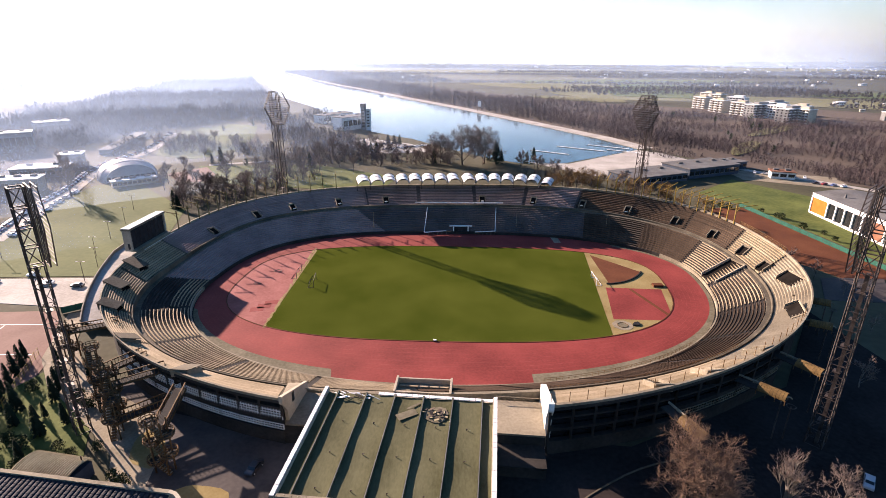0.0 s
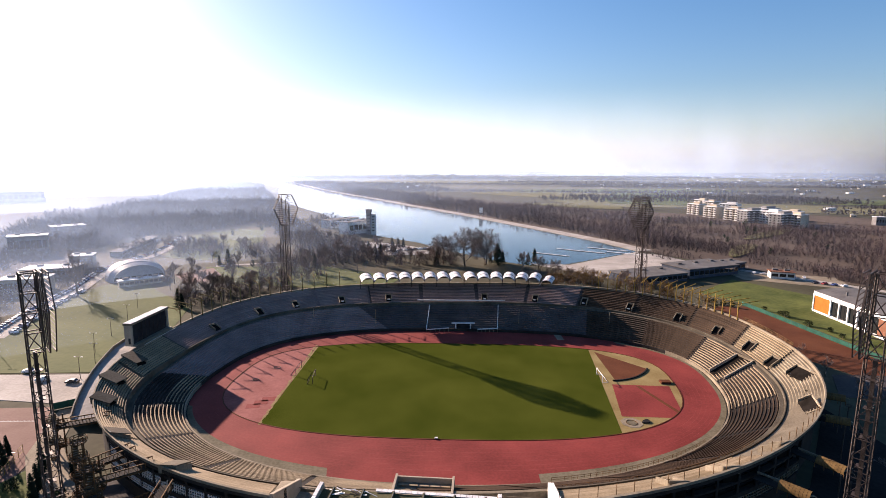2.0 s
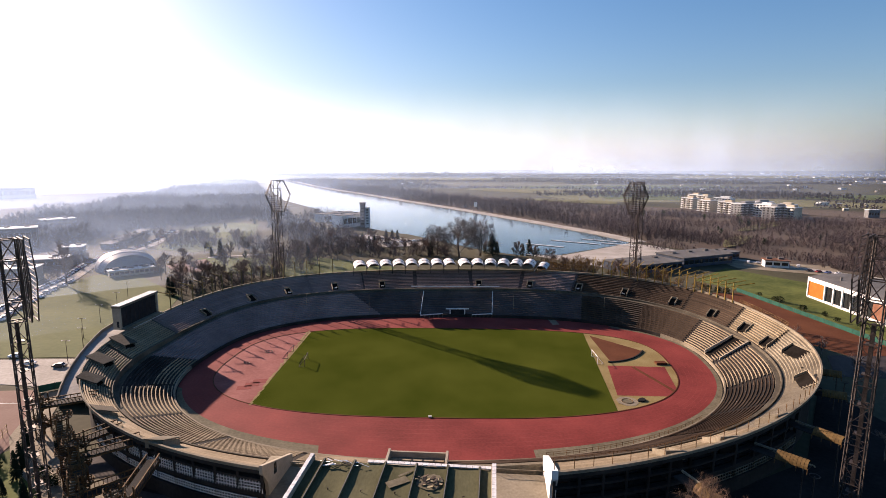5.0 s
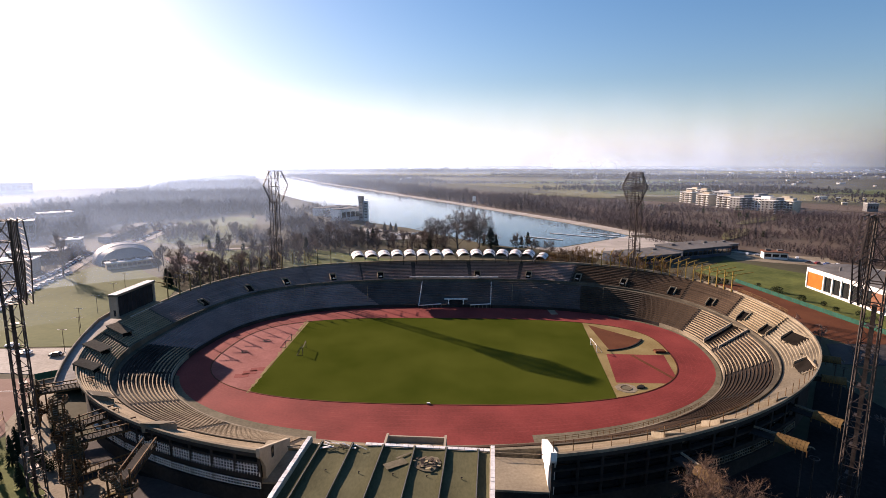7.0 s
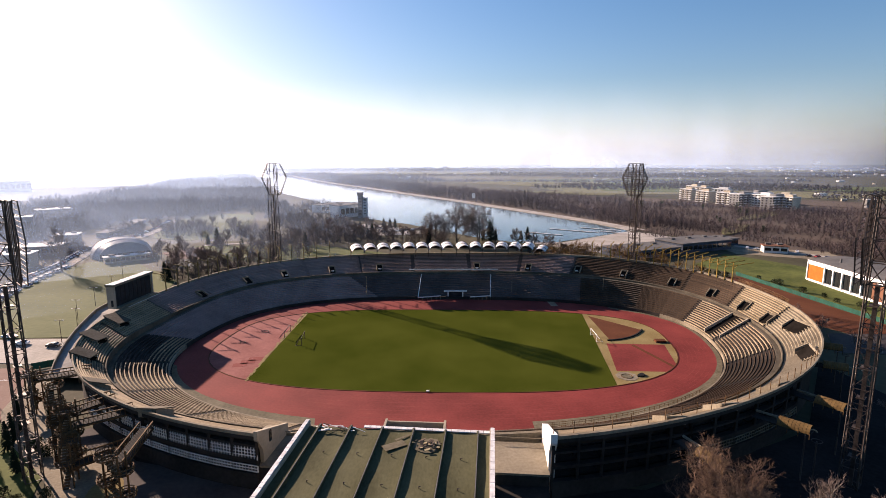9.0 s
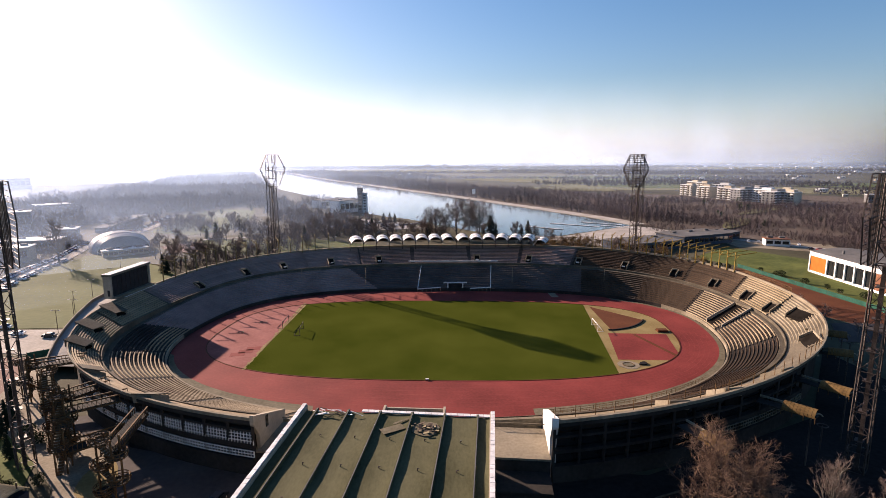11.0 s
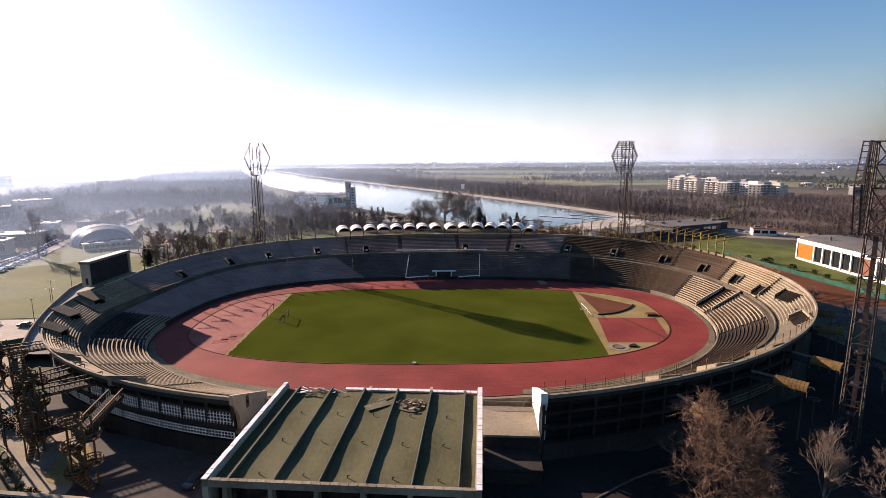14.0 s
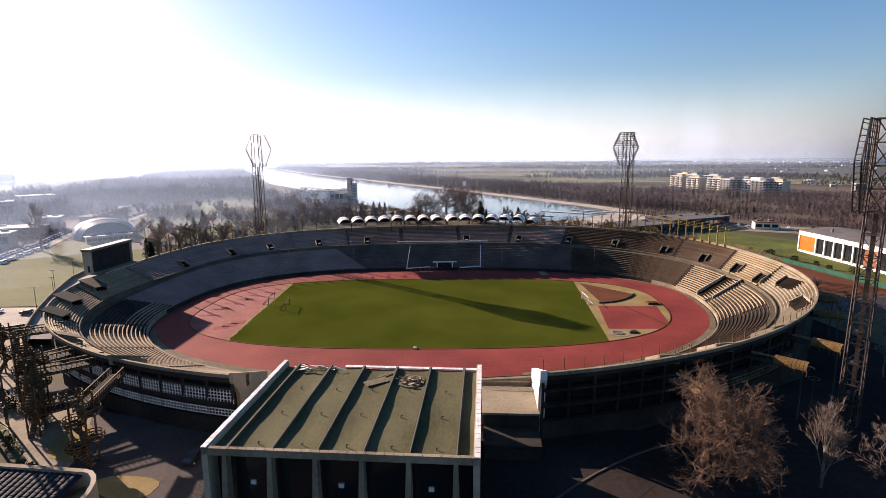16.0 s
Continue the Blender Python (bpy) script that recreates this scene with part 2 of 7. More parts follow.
# ---- building helpers ----
class Shape:
    """Collects vertices and faces of one mesh."""

    def __init__(self):
        self.v, self.f = [], []

    def add(self, verts, faces):
        k = len(self.v)
        self.v += [tuple(p) for p in verts]
        self.f += [tuple(i + k for i in f) for f in faces]
        return self

    def box(self, c, s, turn=0.0, tilt=None):
        m = Matrix.Translation(c) @ Matrix.Rotation(turn, 4, "Z")
        if tilt is not None:
            m = m @ tilt
        x, y, z = s[0] / 2, s[1] / 2, s[2] / 2
        return self.add([m @ Vector(p) for p in ((-x, -y, -z), (x, -y, -z), (x, y, -z), (-x, y, -z), (-x, -y, z), (x, -y, z), (x, y, z), (-x, y, z))],
                        [(0, 3, 2, 1), (4, 5, 6, 7), (0, 1, 5, 4), (1, 2, 6, 5), (2, 3, 7, 6), (3, 0, 4, 7)])

    def bar(self, p, q, w, d=None):
        """A square bar from p to q."""
        p, q = Vector(p), Vector(q)
        a = (q - p).normalized()
        s = a.cross(Vector((0, 0, 1)))
        s = s.normalized() if s.length > 1e-3 else Vector((1, 0, 0))
        u = s.cross(a).normalized()
        s, u = s * w / 2, u * (d or w) / 2
        return self.add([p - s - u, p + s - u, p + s + u, p - s + u, q - s - u, q + s - u, q + s + u, q - s + u],
                        [(0, 1, 2, 3), (7, 6, 5, 4), (0, 4, 5, 1), (1, 5, 6, 2), (2, 6, 7, 3), (3, 7, 4, 0)])

    def tube(self, p, q, r, r2=None, n=6):
        p, q = Vector(p), Vector(q)
        r2 = r if r2 is None else r2
        a = (q - p).normalized()
        s = a.cross(Vector((0, 0, 1)))
        s = s.normalized() if s.length > 1e-3 else Vector((1, 0, 0))
        u = s.cross(a).normalized()
        ring = [(math.cos(2 * math.pi * i / n), math.sin(2 * math.pi * i / n)) for i in range(n)]
        return self.add([p + (s * c + u * d) * r for c, d in ring] + [q + (s * c + u * d) * r2 for c, d in ring],
                        [(i, (i + 1) % n, n + (i + 1) % n, n + i) for i in range(n)] + [tuple(range(n))[::-1], tuple(range(n, 2 * n))])

    def hoop(self, c, radius, r, n=14, k=4):
        vs, fs = [], []
        for i in range(n):
            a = 2 * math.pi * i / n
            for j in range(k):
                b = 2 * math.pi * j / k
                e = radius + r * math.cos(b)
                vs.append((c[0] + e * math.cos(a), c[1] + e * math.sin(a), c[2] + r * math.sin(b)))
                fs.append((i * k + j, ((i + 1) % n) * k + j, ((i + 1) % n) * k + (j + 1) % k, i * k + (j + 1) % k))
        return self.add(vs, fs)

    def sweep(self, lines, closed=False):
        """A skin over rows of points; each row has the same number of them."""
        n, rows = len(lines[0]), len(lines)
        fs = []
        for i in range(rows if closed else rows - 1):
            for j in range(n - 1):
                a, b = i * n + j, ((i + 1) % rows) * n + j
                fs.append((a, a + 1, b + 1, b))
        return self.add([p for line in lines for p in line], fs)

    def slab(self, outline, z0, z1):
        """A flat plate of that outline."""
        n = len(outline)
        return self.add([(x, y, z0) for x, y in outline] + [(x, y, z1) for x, y in outline],
                        [tuple(range(n))[::-1], tuple(range(n, 2 * n))] + [(i, (i + 1) % n, n + (i + 1) % n, n + i) for i in range(n)])

    def mesh(self, name, material, smooth=False):
        me = bpy.data.meshes.new(name)
        me.from_pydata(self.v, [], self.f)
        me.materials.append(material)
        if smooth:
            me.polygons.foreach_set("use_smooth", [True] * len(me.polygons))
        return me


def thing(name, label, category, group="", kind="", place=(0, 0, 0)):
    ob = new(name)
    ob.location = place
    ob.empty_display_size = 0.5
    return tagged(ob, label, category, group, kind)


def part(name, shape, material, parent, label="", smooth=False):
    """Links one mesh as a part of a thing or of another part; coordinates are the parent's own."""
    data = shape if isinstance(shape, bpy.types.Mesh) else shape.mesh(name, material, smooth)
    ob = new(name, data)
    ob.parent = parent
    return tagged(ob, label)


def solo(name, shape, material, label="", category="", group="", kind="", smooth=False):
    return tagged(new(name, shape.mesh(name, material, smooth)), label, category, group, kind)


# ---- the plan of the bowl: ovals with a nearer and a farther half, fitted to the camera's view ----
class Ring:
    def __init__(self, cx, cy, a, near, far, n_near, n_far, sx, sy, n_west=None):
        self.cx, self.cy, self.a, self.near, self.far, self.n_near, self.n_far, self.sx, self.sy = cx, cy, a, near, far, n_near, n_far, sx, sy
        self.n_west = n_west or n_far  # the far western corner is squarer to fit the camera's view

    def at(self, t):
        c, s = math.cos(t), math.sin(t)
        n, b = (self.n_west if c < 0 else self.n_far, self.far) if s > 0 else (self.n_near, self.near)
        u = math.copysign(abs(c) ** (2 / n), c) * self.a
        v = math.copysign(abs(s) ** (2 / n), s) * b
        return Vector((self.cx + u + self.sx * v, self.cy + v + self.sy * u))

    def line(self, count, t0=0.0, t1=2 * math.pi):
        """Angles at even steps along the ring."""
        ts = [t0 + (t1 - t0) * i / 720 for i in range(721)]
        ps = [self.at(t) for t in ts]
        run = [0.0]
        for p, q in zip(ps, ps[1:]):
            run.append(run[-1] + (q - p).length)
        return [float(np.interp(run[-1] * i / count, run, ts)) for i in range(count + 1)]

    def near_x(self, x):
        """The angle on the nearer half at which the ring has that x."""
        lo, hi = math.pi, 2 * math.pi
        for _ in range(50):
            mid = (lo + hi) / 2
            lo, hi = (mid, hi) if self.at(mid).x < x else (lo, mid)
        return lo


INFIELD = Ring(3.0, 2.1, 76.4, 43.4, 35.2, 2.8, 3.0, 0.10, -0.03)
TRACK = Ring(4.8, 2.2, 86.0, 57.0, 45.1, 2.31, 2.65, 0.11, -0.02)
FRONT = Ring(5.4, -0.1, 87.5, 63.7, 53.9, 2.21, 2.45, 0.15, -0.04, 2.8)
EDGE_RED = Ring(5.0, 1.3, 86.6, 59.6, 48.6, 2.27, 2.57, 0.126, -0.028)
WALK = Ring(5.7, -4.0, 101.2, 69.8, 74.3, 2.27, 2.39, 0.07, 0.02, 3.6)
RIM = Ring(5.4, -0.8, 112.5, 88.2, 85.6, 1.98, 2.57, 0.04, 0.01, 3.3)


def west_lift(t):
    """Raises the foot of the upper tier on the west side, so its benches catch the sun."""
    return 1.15 * max(0.0, -math.cos(t)) ** 2 * min(1.0, max(0.0, (0.2 - math.sin(t)) / 0.3))


def walk_z(t):
    return 7.3 + 1.5 * math.sin(t) - 1.0 * max(0.0, -math.cos(t))


def rim_z(t):
    return 14.0 + 1.5 * math.sin(t) - 2.5 * max(0.0, -math.cos(t))


def between(r0, r1, t, k):
    return r0.at(t).lerp(r1.at(t), k)


def up(p, z):
    return (p.x, p.y, z)


def face_in(t):
    """Towards the pitch, seen from the rim at t."""
    return (WALK.at(t) - RIM.at(t)).normalized()


# ---- ground ----
g = Shape()
GX = [-4300, -2500, -1200, -600, -300, -150, 0, 150, 300, 600, 1200, 2500, 4300]
GY = [-400, -200, 0, 200, 400, 800, 1500, 2500, 3600, 4700]
g.sweep([[(x, y, -0.12) for x in GX] for y in GY])
for f in range(len(g.f)):
    g.f[f] = g.f[f][::-1]
solo("ground", g, M["soil"], "brown winter ground with dry grass and bare soil", "ground", kind="structure")


def blob(x, y, rx, ry, turn=0.0, n=28, rough=0.12, seed=0):
    """An uneven outline."""
    rnd = random.Random(seed)
    ph = [rnd.uniform(0, 6.28) for _ in range(4)]
    out = []
    for i in range(n):
        a = 2 * math.pi * i / n
        k = 1 + rough * (math.sin(2 * a + ph[0]) + 0.7 * math.sin(3 * a + ph[1]) + 0.5 * math.sin(5 * a + ph[2])) / 2
        u, v = rx * k * math.cos(a), ry * k * math.sin(a)
        out.append((x + u * math.cos(turn) - v * math.sin(turn), y + u * math.sin(turn) + v * math.cos(turn)))
    return out


def patch(name, outline, material, label, z=0.0, category="ground"):
    return solo(name, Shape().slab(outline, z - 0.3, z), M[material], label, category, kind="structure")


patch("lawn_west", [(-212, 140), (-190, 150), (-172, 128), (-135, 92), (-121, 40), (-122, 4), (-196, 0), (-202, 60), (-209, 98)], "dry_lawn", "wide pale winter lawn beside the stadium", 0.0)
patch("pavement_west", [(-210, -2), (-124, 2), (-116, -14), (-118, -22), (-210, -12)], "paving", "pale paved road west of the stadium", 0.02, "road")
patch("court", [(-150, -26), (-122, -24), (-106, -50), (-100, -76), (-150, -76)], "court", "faded red clay tennis court with white lines", 0.0, "court")
patch("lawn_southwest", [(-100, -50), (-84, -66), (-68, -100), (-110, -104), (-108, -72)], "lawn", "green lawn with shrubs below the stadium", 0.02)
patch("yard_south", [(-66, -66), (-30, -76), (40, -84), (86, -62), (118, -20), (125, -110), (60, -140), (-60, -140), (-56, -92)], "asphalt", "dark asphalt yard round the stadium", 0.0, "yard")
patch("yard_southwest", [(-80, -60), (-62, -74), (-34, -82), (-27, -86), (-27, -128), (-44, -140), (-58, -104), (-62, -92), (-88, -64)], "old_paving", "grey paving of the west yard, dimmed for its shade", 0.02, "yard")
patch("yard_west", [(-113, -24), (-104, -44), (-92, -58), (-80, -66), (-64, -76), (-58, -88), (-56, -100), (-62, -100), (-68, -88), (-82, -76), (-98, -64), (-108, -52), (-118, -26)], "concrete",
      "pale concrete apron with joints by the steel stairs", 0.03, "yard")
patch("soil_by_stairs", blob(-61.5, -85.5, 3.6, 6.0, 0.5, 20, 0.2), "sandy", "bare sandy soil at the foot of the stair tower", 0.06)
patch("soil_by_yard", blob(-45.0, -98.5, 6.0, 2.6, -0.3, 20, 0.2), "sandy", "bare sandy soil along the yard", 0.06)
patch("path_east", [(140, 7), (163, 6), (150, -14), (129, -12)], "old_paving", "grey paved path east of the stadium", 0.05, "path")
patch("lawn_east", [(150, 132), (188, 168), (212, 126), (205, 30), (176, 22), (166, 100)], "lawn", "bright green lawn beside the swimming hall", 0.0)
patch("running_strip", [(142, 100), (160, 100), (172, 8), (150, 2), (132, 42)], "cinder", "red cinder running strip behind a green fence", 0.02, "track")
patch("lawn_north", [(-150, 150), (-40, 128), (-30, 168), (-90, 205), (-175, 200)], "lawn", "green lawn with bare trees north of the stadium", 0.0)
patch("path_park", [(-170, 205), (-120, 225), (-116, 222), (-168, 200)], "paving", "pale footpath through the park", 0.04, "path")
WEST_WOOD = [(-372, 255), (-303, 262), (-316, 334), (-286, 384), (-264, 412), (-248, 470), (-226, 560), (-320, 800), (-432, 1085), (-560, 1440), (-665, 1484), (-634, 1220), (-595, 998), (-560, 850), (-526, 713),
             (-500, 610), (-490, 520), (-486, 456), (-430, 330)]
# dark ground patch that fills the gaps between the western trees
patch("forest_floor", [(-1500, 300), (-500, 60), (-300, 60), (-268, 150), (-276, 225)] + WEST_WOOD[1:10] + [(-700, 1960), (-2400, 1960)], "forest_floor",
      "dark ground under the western woods", -0.04)
patch("clearing", [(-270, 355), (-240, 425), (-205, 415), (-180, 330), (-170, 250), (-190, 225), (-226, 238)], "dry_lawn", "open pale clearing in the park", 0.0)
patch("car_park_lake", [(-60, 250), (-10, 262), (-30, 300), (-72, 330), (-90, 300)], "paving", "paved car park beside the lake", 0.03, "car park")
patch("beach", [(62, 222), (86, 192), (112, 166), (176, 182), (188, 236), (178, 262), (162, 276), (120, 240), (92, 216)], "paving", "pale concrete shore of the rowing lake", 0.1, "shore")
patch("pool_yard", [(196, 200), (262, 176), (250, 140), (196, 168)], "concrete", "paved yard with parked vehicles and a hut", 0.03, "yard")
patch("road_east", [(196, 215), (202, 218), (330, 60), (324, 56)], "paving", "narrow pale road beside the woods", 0.05, "road")

patch("road_west", [(-190, 40), (-200, 73), (-207, 97), (-213, 126), (-229, 171), (-235, 204), (-235, 245), (-242, 287), (-262, 357), (-268, 357), (-249, 287), (-242, 245), (-242, 204), (-236, 171), (-220, 126),
                    (-214, 97), (-207, 73), (-197, 38)], "paving", "pale road lined with parked cars", 0.05, "road")
patch("sand_yard", [(-184, 172), (-166, 150), (-150, 152), (-152, 172), (-168, 196)], "court", "pale reddish sandy yard beside the dome", 0.03, "yard")

# The rowing lake and its far embankment road run away to the left.
patch("lake", [(62, 213), (87, 216), (123, 245), (164, 279), (147, 331), (108, 415), (59, 515), (16, 603), (-82, 784), (-169, 960), (-262, 1126), (-407, 1426), (-640, 1960),
               (-800, 1960), (-521, 1464), (-398, 1068), (-284, 779), (-181, 599), (-84, 385), (-50, 346), (-31, 329), (-10, 297), (36, 233), (48, 224)], "water", "long still rowing lake reflecting the bright sky", -0.02, "lake")
FAR_SHORE = [(164, 279), (147, 331), (108, 415), (59, 515), (16, 603), (-82, 784), (-169, 960), (-262, 1126), (-407, 1426), (-640, 1960)]
patch("embankment_road", [(x + 1.2, y + 0.6) for x, y in FAR_SHORE] + [(x + 16, y + 7.5) for x, y in FAR_SHORE[::-1]],
      "paving", "pale gravel embankment along the far shore", 0.35, "embankment")
patch("scrubland", [(182, 264), (157, 337), (118, 422), (69, 522), (26, 610), (-70, 791), (-157, 967), (-249, 1133), (-392, 1433), (-250, 1460), (40, 960), (250, 700), (520, 560), (640, 300), (420, 20), (330, 62), (205, 222)], "scrub",
      "mauve-brown scrubland with dry grass beyond the lake", 0.0)
FIELDS = [(300, 1120, 260, 120, -0.5, "meadow"), (370, 900, 150, 150, -0.3, "meadow"), (120, 1500, 420, 120, -0.1, "field"), (520, 1350, 330, 110, 0.1, "dry_lawn"), (40, 2000, 600, 150, 0.0, "meadow"), (800, 2100, 500, 160, 0.1, "field"),
          (1500, 2500, 700, 220, 0.0, "meadow"), (-200, 2900, 900, 200, 0.05, "field"), (900, 3200, 900, 240, 0.0, "scrub"), (560, 520, 120, 60, -0.9, "scrub"), (640, 720, 190, 90, -0.5, "meadow"), (900, 900, 200, 70, 0.2, "dry_lawn"),
          (230, 780, 90, 40, -0.6, "meadow"), (262, 290, 42, 9, 0.9, "meadow"), (350, 400, 60, 10, 0.7, "meadow"), (470, 330, 70, 14, 0.8, "meadow")]
patch("meadow_far", [(313, 843), (329, 976), (449, 1243), (592, 1158), (439, 798)], "dry_lawn", "yellow-green meadow beyond the woods", 0.9)
for i, (x, y, rx, ry, turn, kind_of) in enumerate(FIELDS):
    patch("field", blob(x, y, rx, ry, turn, seed=i), kind_of, "pale winter field on the far plain", 0.2 + 0.05 * i)

# ---- pitch and track ----
turf = []
for t in INFIELD.line(240):
    p = between(INFIELD, TRACK, t, -0.02)
    if -54.2 < p.x < 54.5 + 0.118 * p.y:
        turf.append(tuple(p))
solo("pitch", Shape().slab(turf, -0.3, 0.03), M["turf"], "green football pitch of worn mown turf", "pitch", kind="structure")
ts = TRACK.line(160)
s = Shape()
s.sweep([[up(between(INFIELD, FRONT if 0.9 < t < 3.5 else EDGE_RED, t, k / 3), 0.012) for k in range(4)] for t in ts])
solo("track", s, M["track"], "red synthetic running track round the pitch", "running track", kind="structure")
solo("track_apron", Shape().slab([(-30, -52), (-28, -62.5), (23, -62.5), (23, -53.5), (0, -54)], -0.3, 0.016), M["track"], "red synthetic apron before the main stand", "track",
     kind="structure")
s = Shape()
s.slab([tuple(INFIELD.at(t)) for t in INFIELD.line(120)], -0.4, -0.004)
solo("infield", s, M["sandy"], "sandy ground inside the running track", "ground", kind="structure")
west = [tuple(INFIELD.at(t)) for t in INFIELD.line(40, math.radians(118), math.radians(242))]
solo("west_zone", Shape().slab([(-53.6, 33.6)] + [p for p in west if p[0] < -54.2] + [(-53.4, -33)], -0.3, 0.004), M["track_worn"],
     "faded pinkish red synthetic field-event area", "sports area", kind="structure")
solo("east_zone", Shape().slab([(57.4, -3.2), (76.5, -4.5), (73, -22), (68, -27.5), (53.2, -26.8)], -0.3, 0.008), M["track"], "red synthetic field-event area", "sports area",
     kind="structure")
fan = [(59.8, 28.6)] + [(57 + 21.5 * math.cos(a), 27 + 27 * math.sin(a)) for a in np.linspace(-0.62, -1.45, 12)]
solo("landing_sector", Shape().slab(fan, -0.3, 0.012), M["cinder"], "brown throwing sector with a curved kerb", "sports area", kind="structure")
s = Shape()
arc = [(57 + 21.8 * math.cos(a), 27 + 27.4 * math.sin(a)) for a in np.linspace(-0.62, -1.5, 16)]
for p, q in zip(arc, arc[1:]):
    s.bar((*p, 0.15), (*q, 0.15), 0.5, 0.4)
solo("sector_kerb", s, M["rubber"], "dark curved kerb of the throwing sector", "kerb", kind="structure")


def inner_rail():
    root = thing("track_kerb", "low dark kerb along the inner edge of the track", "kerb", kind="structure")
    ts = INFIELD.line(96)
    for i in range(0, 96, 4):
        s = Shape()
        for a, b in zip(ts[i:i + 4], ts[i + 1:i + 5]):
            s.bar(up(INFIELD.at(a), 0.06), up(INFIELD.at(b), 0.06), 0.3, 0.12)
        part("kerb", s, M["cinder"], root)


inner_rail()


def strip():
    """The worn ground between the track and the stand."""
    ts = TRACK.line(120, 3.5, 2 * math.pi + 0.9)
    s = Shape()
    s.sweep([[up(between(EDGE_RED, FRONT, t, k / 2 - 0.1), 0.008) for k in range(3)] for t in ts])
    solo("outer_strip", s, M["strip"], "pale worn strip between track and stand", "ground", kind="structure")


strip()


def ditch():
    """A flat black band that stands for the drain's shade at the foot of the stand."""
    s = Shape()
    s.sweep([[up(between(EDGE_RED, FRONT, t, k), 0.03) for k in (0.78, 1.0)] for t in FRONT.line(120, 3.3, 2 * math.pi + 0.2)])
    solo("drain", s, M["rubber"], "flat black band for the drain's shade at the foot of the stand", "drain", kind="structure")


ditch()


def lane_lines():
    root = thing("lane_marking", "faded pale lane lines on the red track", "lane lines", kind="structure")
    ts = TRACK.line(120)
    for k in range(1, 8):
        s = Shape()
        s.sweep([[up(between(INFIELD, FRONT if 0.9 < t < 3.5 else EDGE_RED, t, k / 8 + d), 0.018) for d in (-0.004, 0.004)] for t in ts])
        part("lane_line", s, M["lane_paint"], root)


lane_lines()
patch("curved_drive", [(20, -104), (28, -97.5), (36, -92.5), (44, -89), (54, -87.5), (54, -92), (46, -94), (38, -99), (31, -104.5), (27, -108)], "asphalt", "curved dark driveway in the shaded yard", 0.02, "drive")
s = Shape()
curve = [(20, -103.6), (24, -100.2), (28, -97.2), (32, -94.6), (36, -92.2), (40, -90.3), (44, -88.8), (49, -87.8), (54, -87.2)]
for p, q in zip(curve, curve[1:]):
    s.bar((*p, 0.08), (*q, 0.08), 0.3, 0.22)
solo("drive_kerb", s, M["step"], "worn curved kerb beside the driveway", "kerb", kind="structure")


# ---- the stands ----
GAP0, GAP1 = RIM.near_x(-33.0), RIM.near_x(21.5)  # the upper tier is broken here by the entrance block
LOW_ROWS, HIGH_ROWS = 13, 12


def tier_point(lower, t, k):
    """A point on the slope of a tier: k from 0 at its foot to 1 at its head."""
    if lower:
        p = between(FRONT, WALK, t, 0.03 + 0.88 * k)
        return up(p, 1.0 + (walk_z(t) - 1.3) * k)
    p = between(WALK, RIM, t, 0.08 + 0.88 * k)
    return up(p, walk_z(t) + 0.3 + west_lift(t) + (rim_z(t) - walk_z(t) - 0.6 - west_lift(t)) * k)


def stand(name, lower, sectors, rows, t0, t1, label):
    root = thing(name, label, "grandstand", kind="structure")
    cuts = (FRONT if lower else RIM).line(sectors, t0, t1)
    for a, b in zip(cuts, cuts[1:]):
        mid = math.degrees((a + b) / 2) % 360
        far = 13 < mid < 178
        n = 6
        ts = [a + (b - a) * i / n for i in range(n + 1)]
        s = Shape()
        lines = []
        for t in ts:
            line = []
            for r in range(rows):
                x0, y0, z0 = tier_point(lower, t, r / rows)
                x1, y1, z1 = tier_point(lower, t, (r + 1) / rows)
                line += [(x0, y0, z0), (x1, y1, z0)]
            x1, y1, z1 = tier_point(lower, t, 1)
            line.append((x1, y1, z1))
            lines.append(line)
        s.sweep(lines[::-1])
        # tones by bearing put haze (west) and shade (far side) into the colour
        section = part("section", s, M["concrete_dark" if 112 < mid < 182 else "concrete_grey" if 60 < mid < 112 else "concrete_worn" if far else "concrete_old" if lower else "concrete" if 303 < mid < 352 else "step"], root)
        # benches: one long plank on each step, short of the stairs between the sections
        inset = (b - a) * 0.035
        if lower and 38 < mid < 181:
            continue  # left out on the far lower tier, where none show in the shade
        if not lower and 303 < mid < 352:
            continue  # bare concrete steps at the south-east
        for r in range(rows):
            if lower and mid < 196 and mid > 170 and r > 5:
                continue  # only the front rows get benches; none show in the shade behind
            s = Shape()
            lines = []
            for i in range(n + 1):
                t = a + inset + (b - a - 2 * inset) * i / n
                x0, y0, z0 = tier_point(lower, t, r / rows)
                x1, y1, z1 = tier_point(lower, t, (r + 1) / rows)
                p, q = Vector((x0, y0)), Vector((x1, y1))
                d = (q - p)
                i0, i1 = p + d * (0.40 if lower else 0.25), p + d * (0.66 if lower else 0.80)
                lines.append([(i0.x, i0.y, z0 + 0.02), (i0.x, i0.y, z0 + 0.38), (i1.x, i1.y, z0 + 0.38), (i1.x, i1.y, z0 + 0.02)])
            s.sweep(lines[::-1])
            # darker bench copies by bearing carry shade in their colour
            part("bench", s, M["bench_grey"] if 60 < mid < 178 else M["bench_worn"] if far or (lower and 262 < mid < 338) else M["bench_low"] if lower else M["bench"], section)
    return root


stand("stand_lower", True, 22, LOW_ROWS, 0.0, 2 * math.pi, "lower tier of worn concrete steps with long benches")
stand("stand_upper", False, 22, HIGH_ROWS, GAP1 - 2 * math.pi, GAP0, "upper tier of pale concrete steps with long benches")


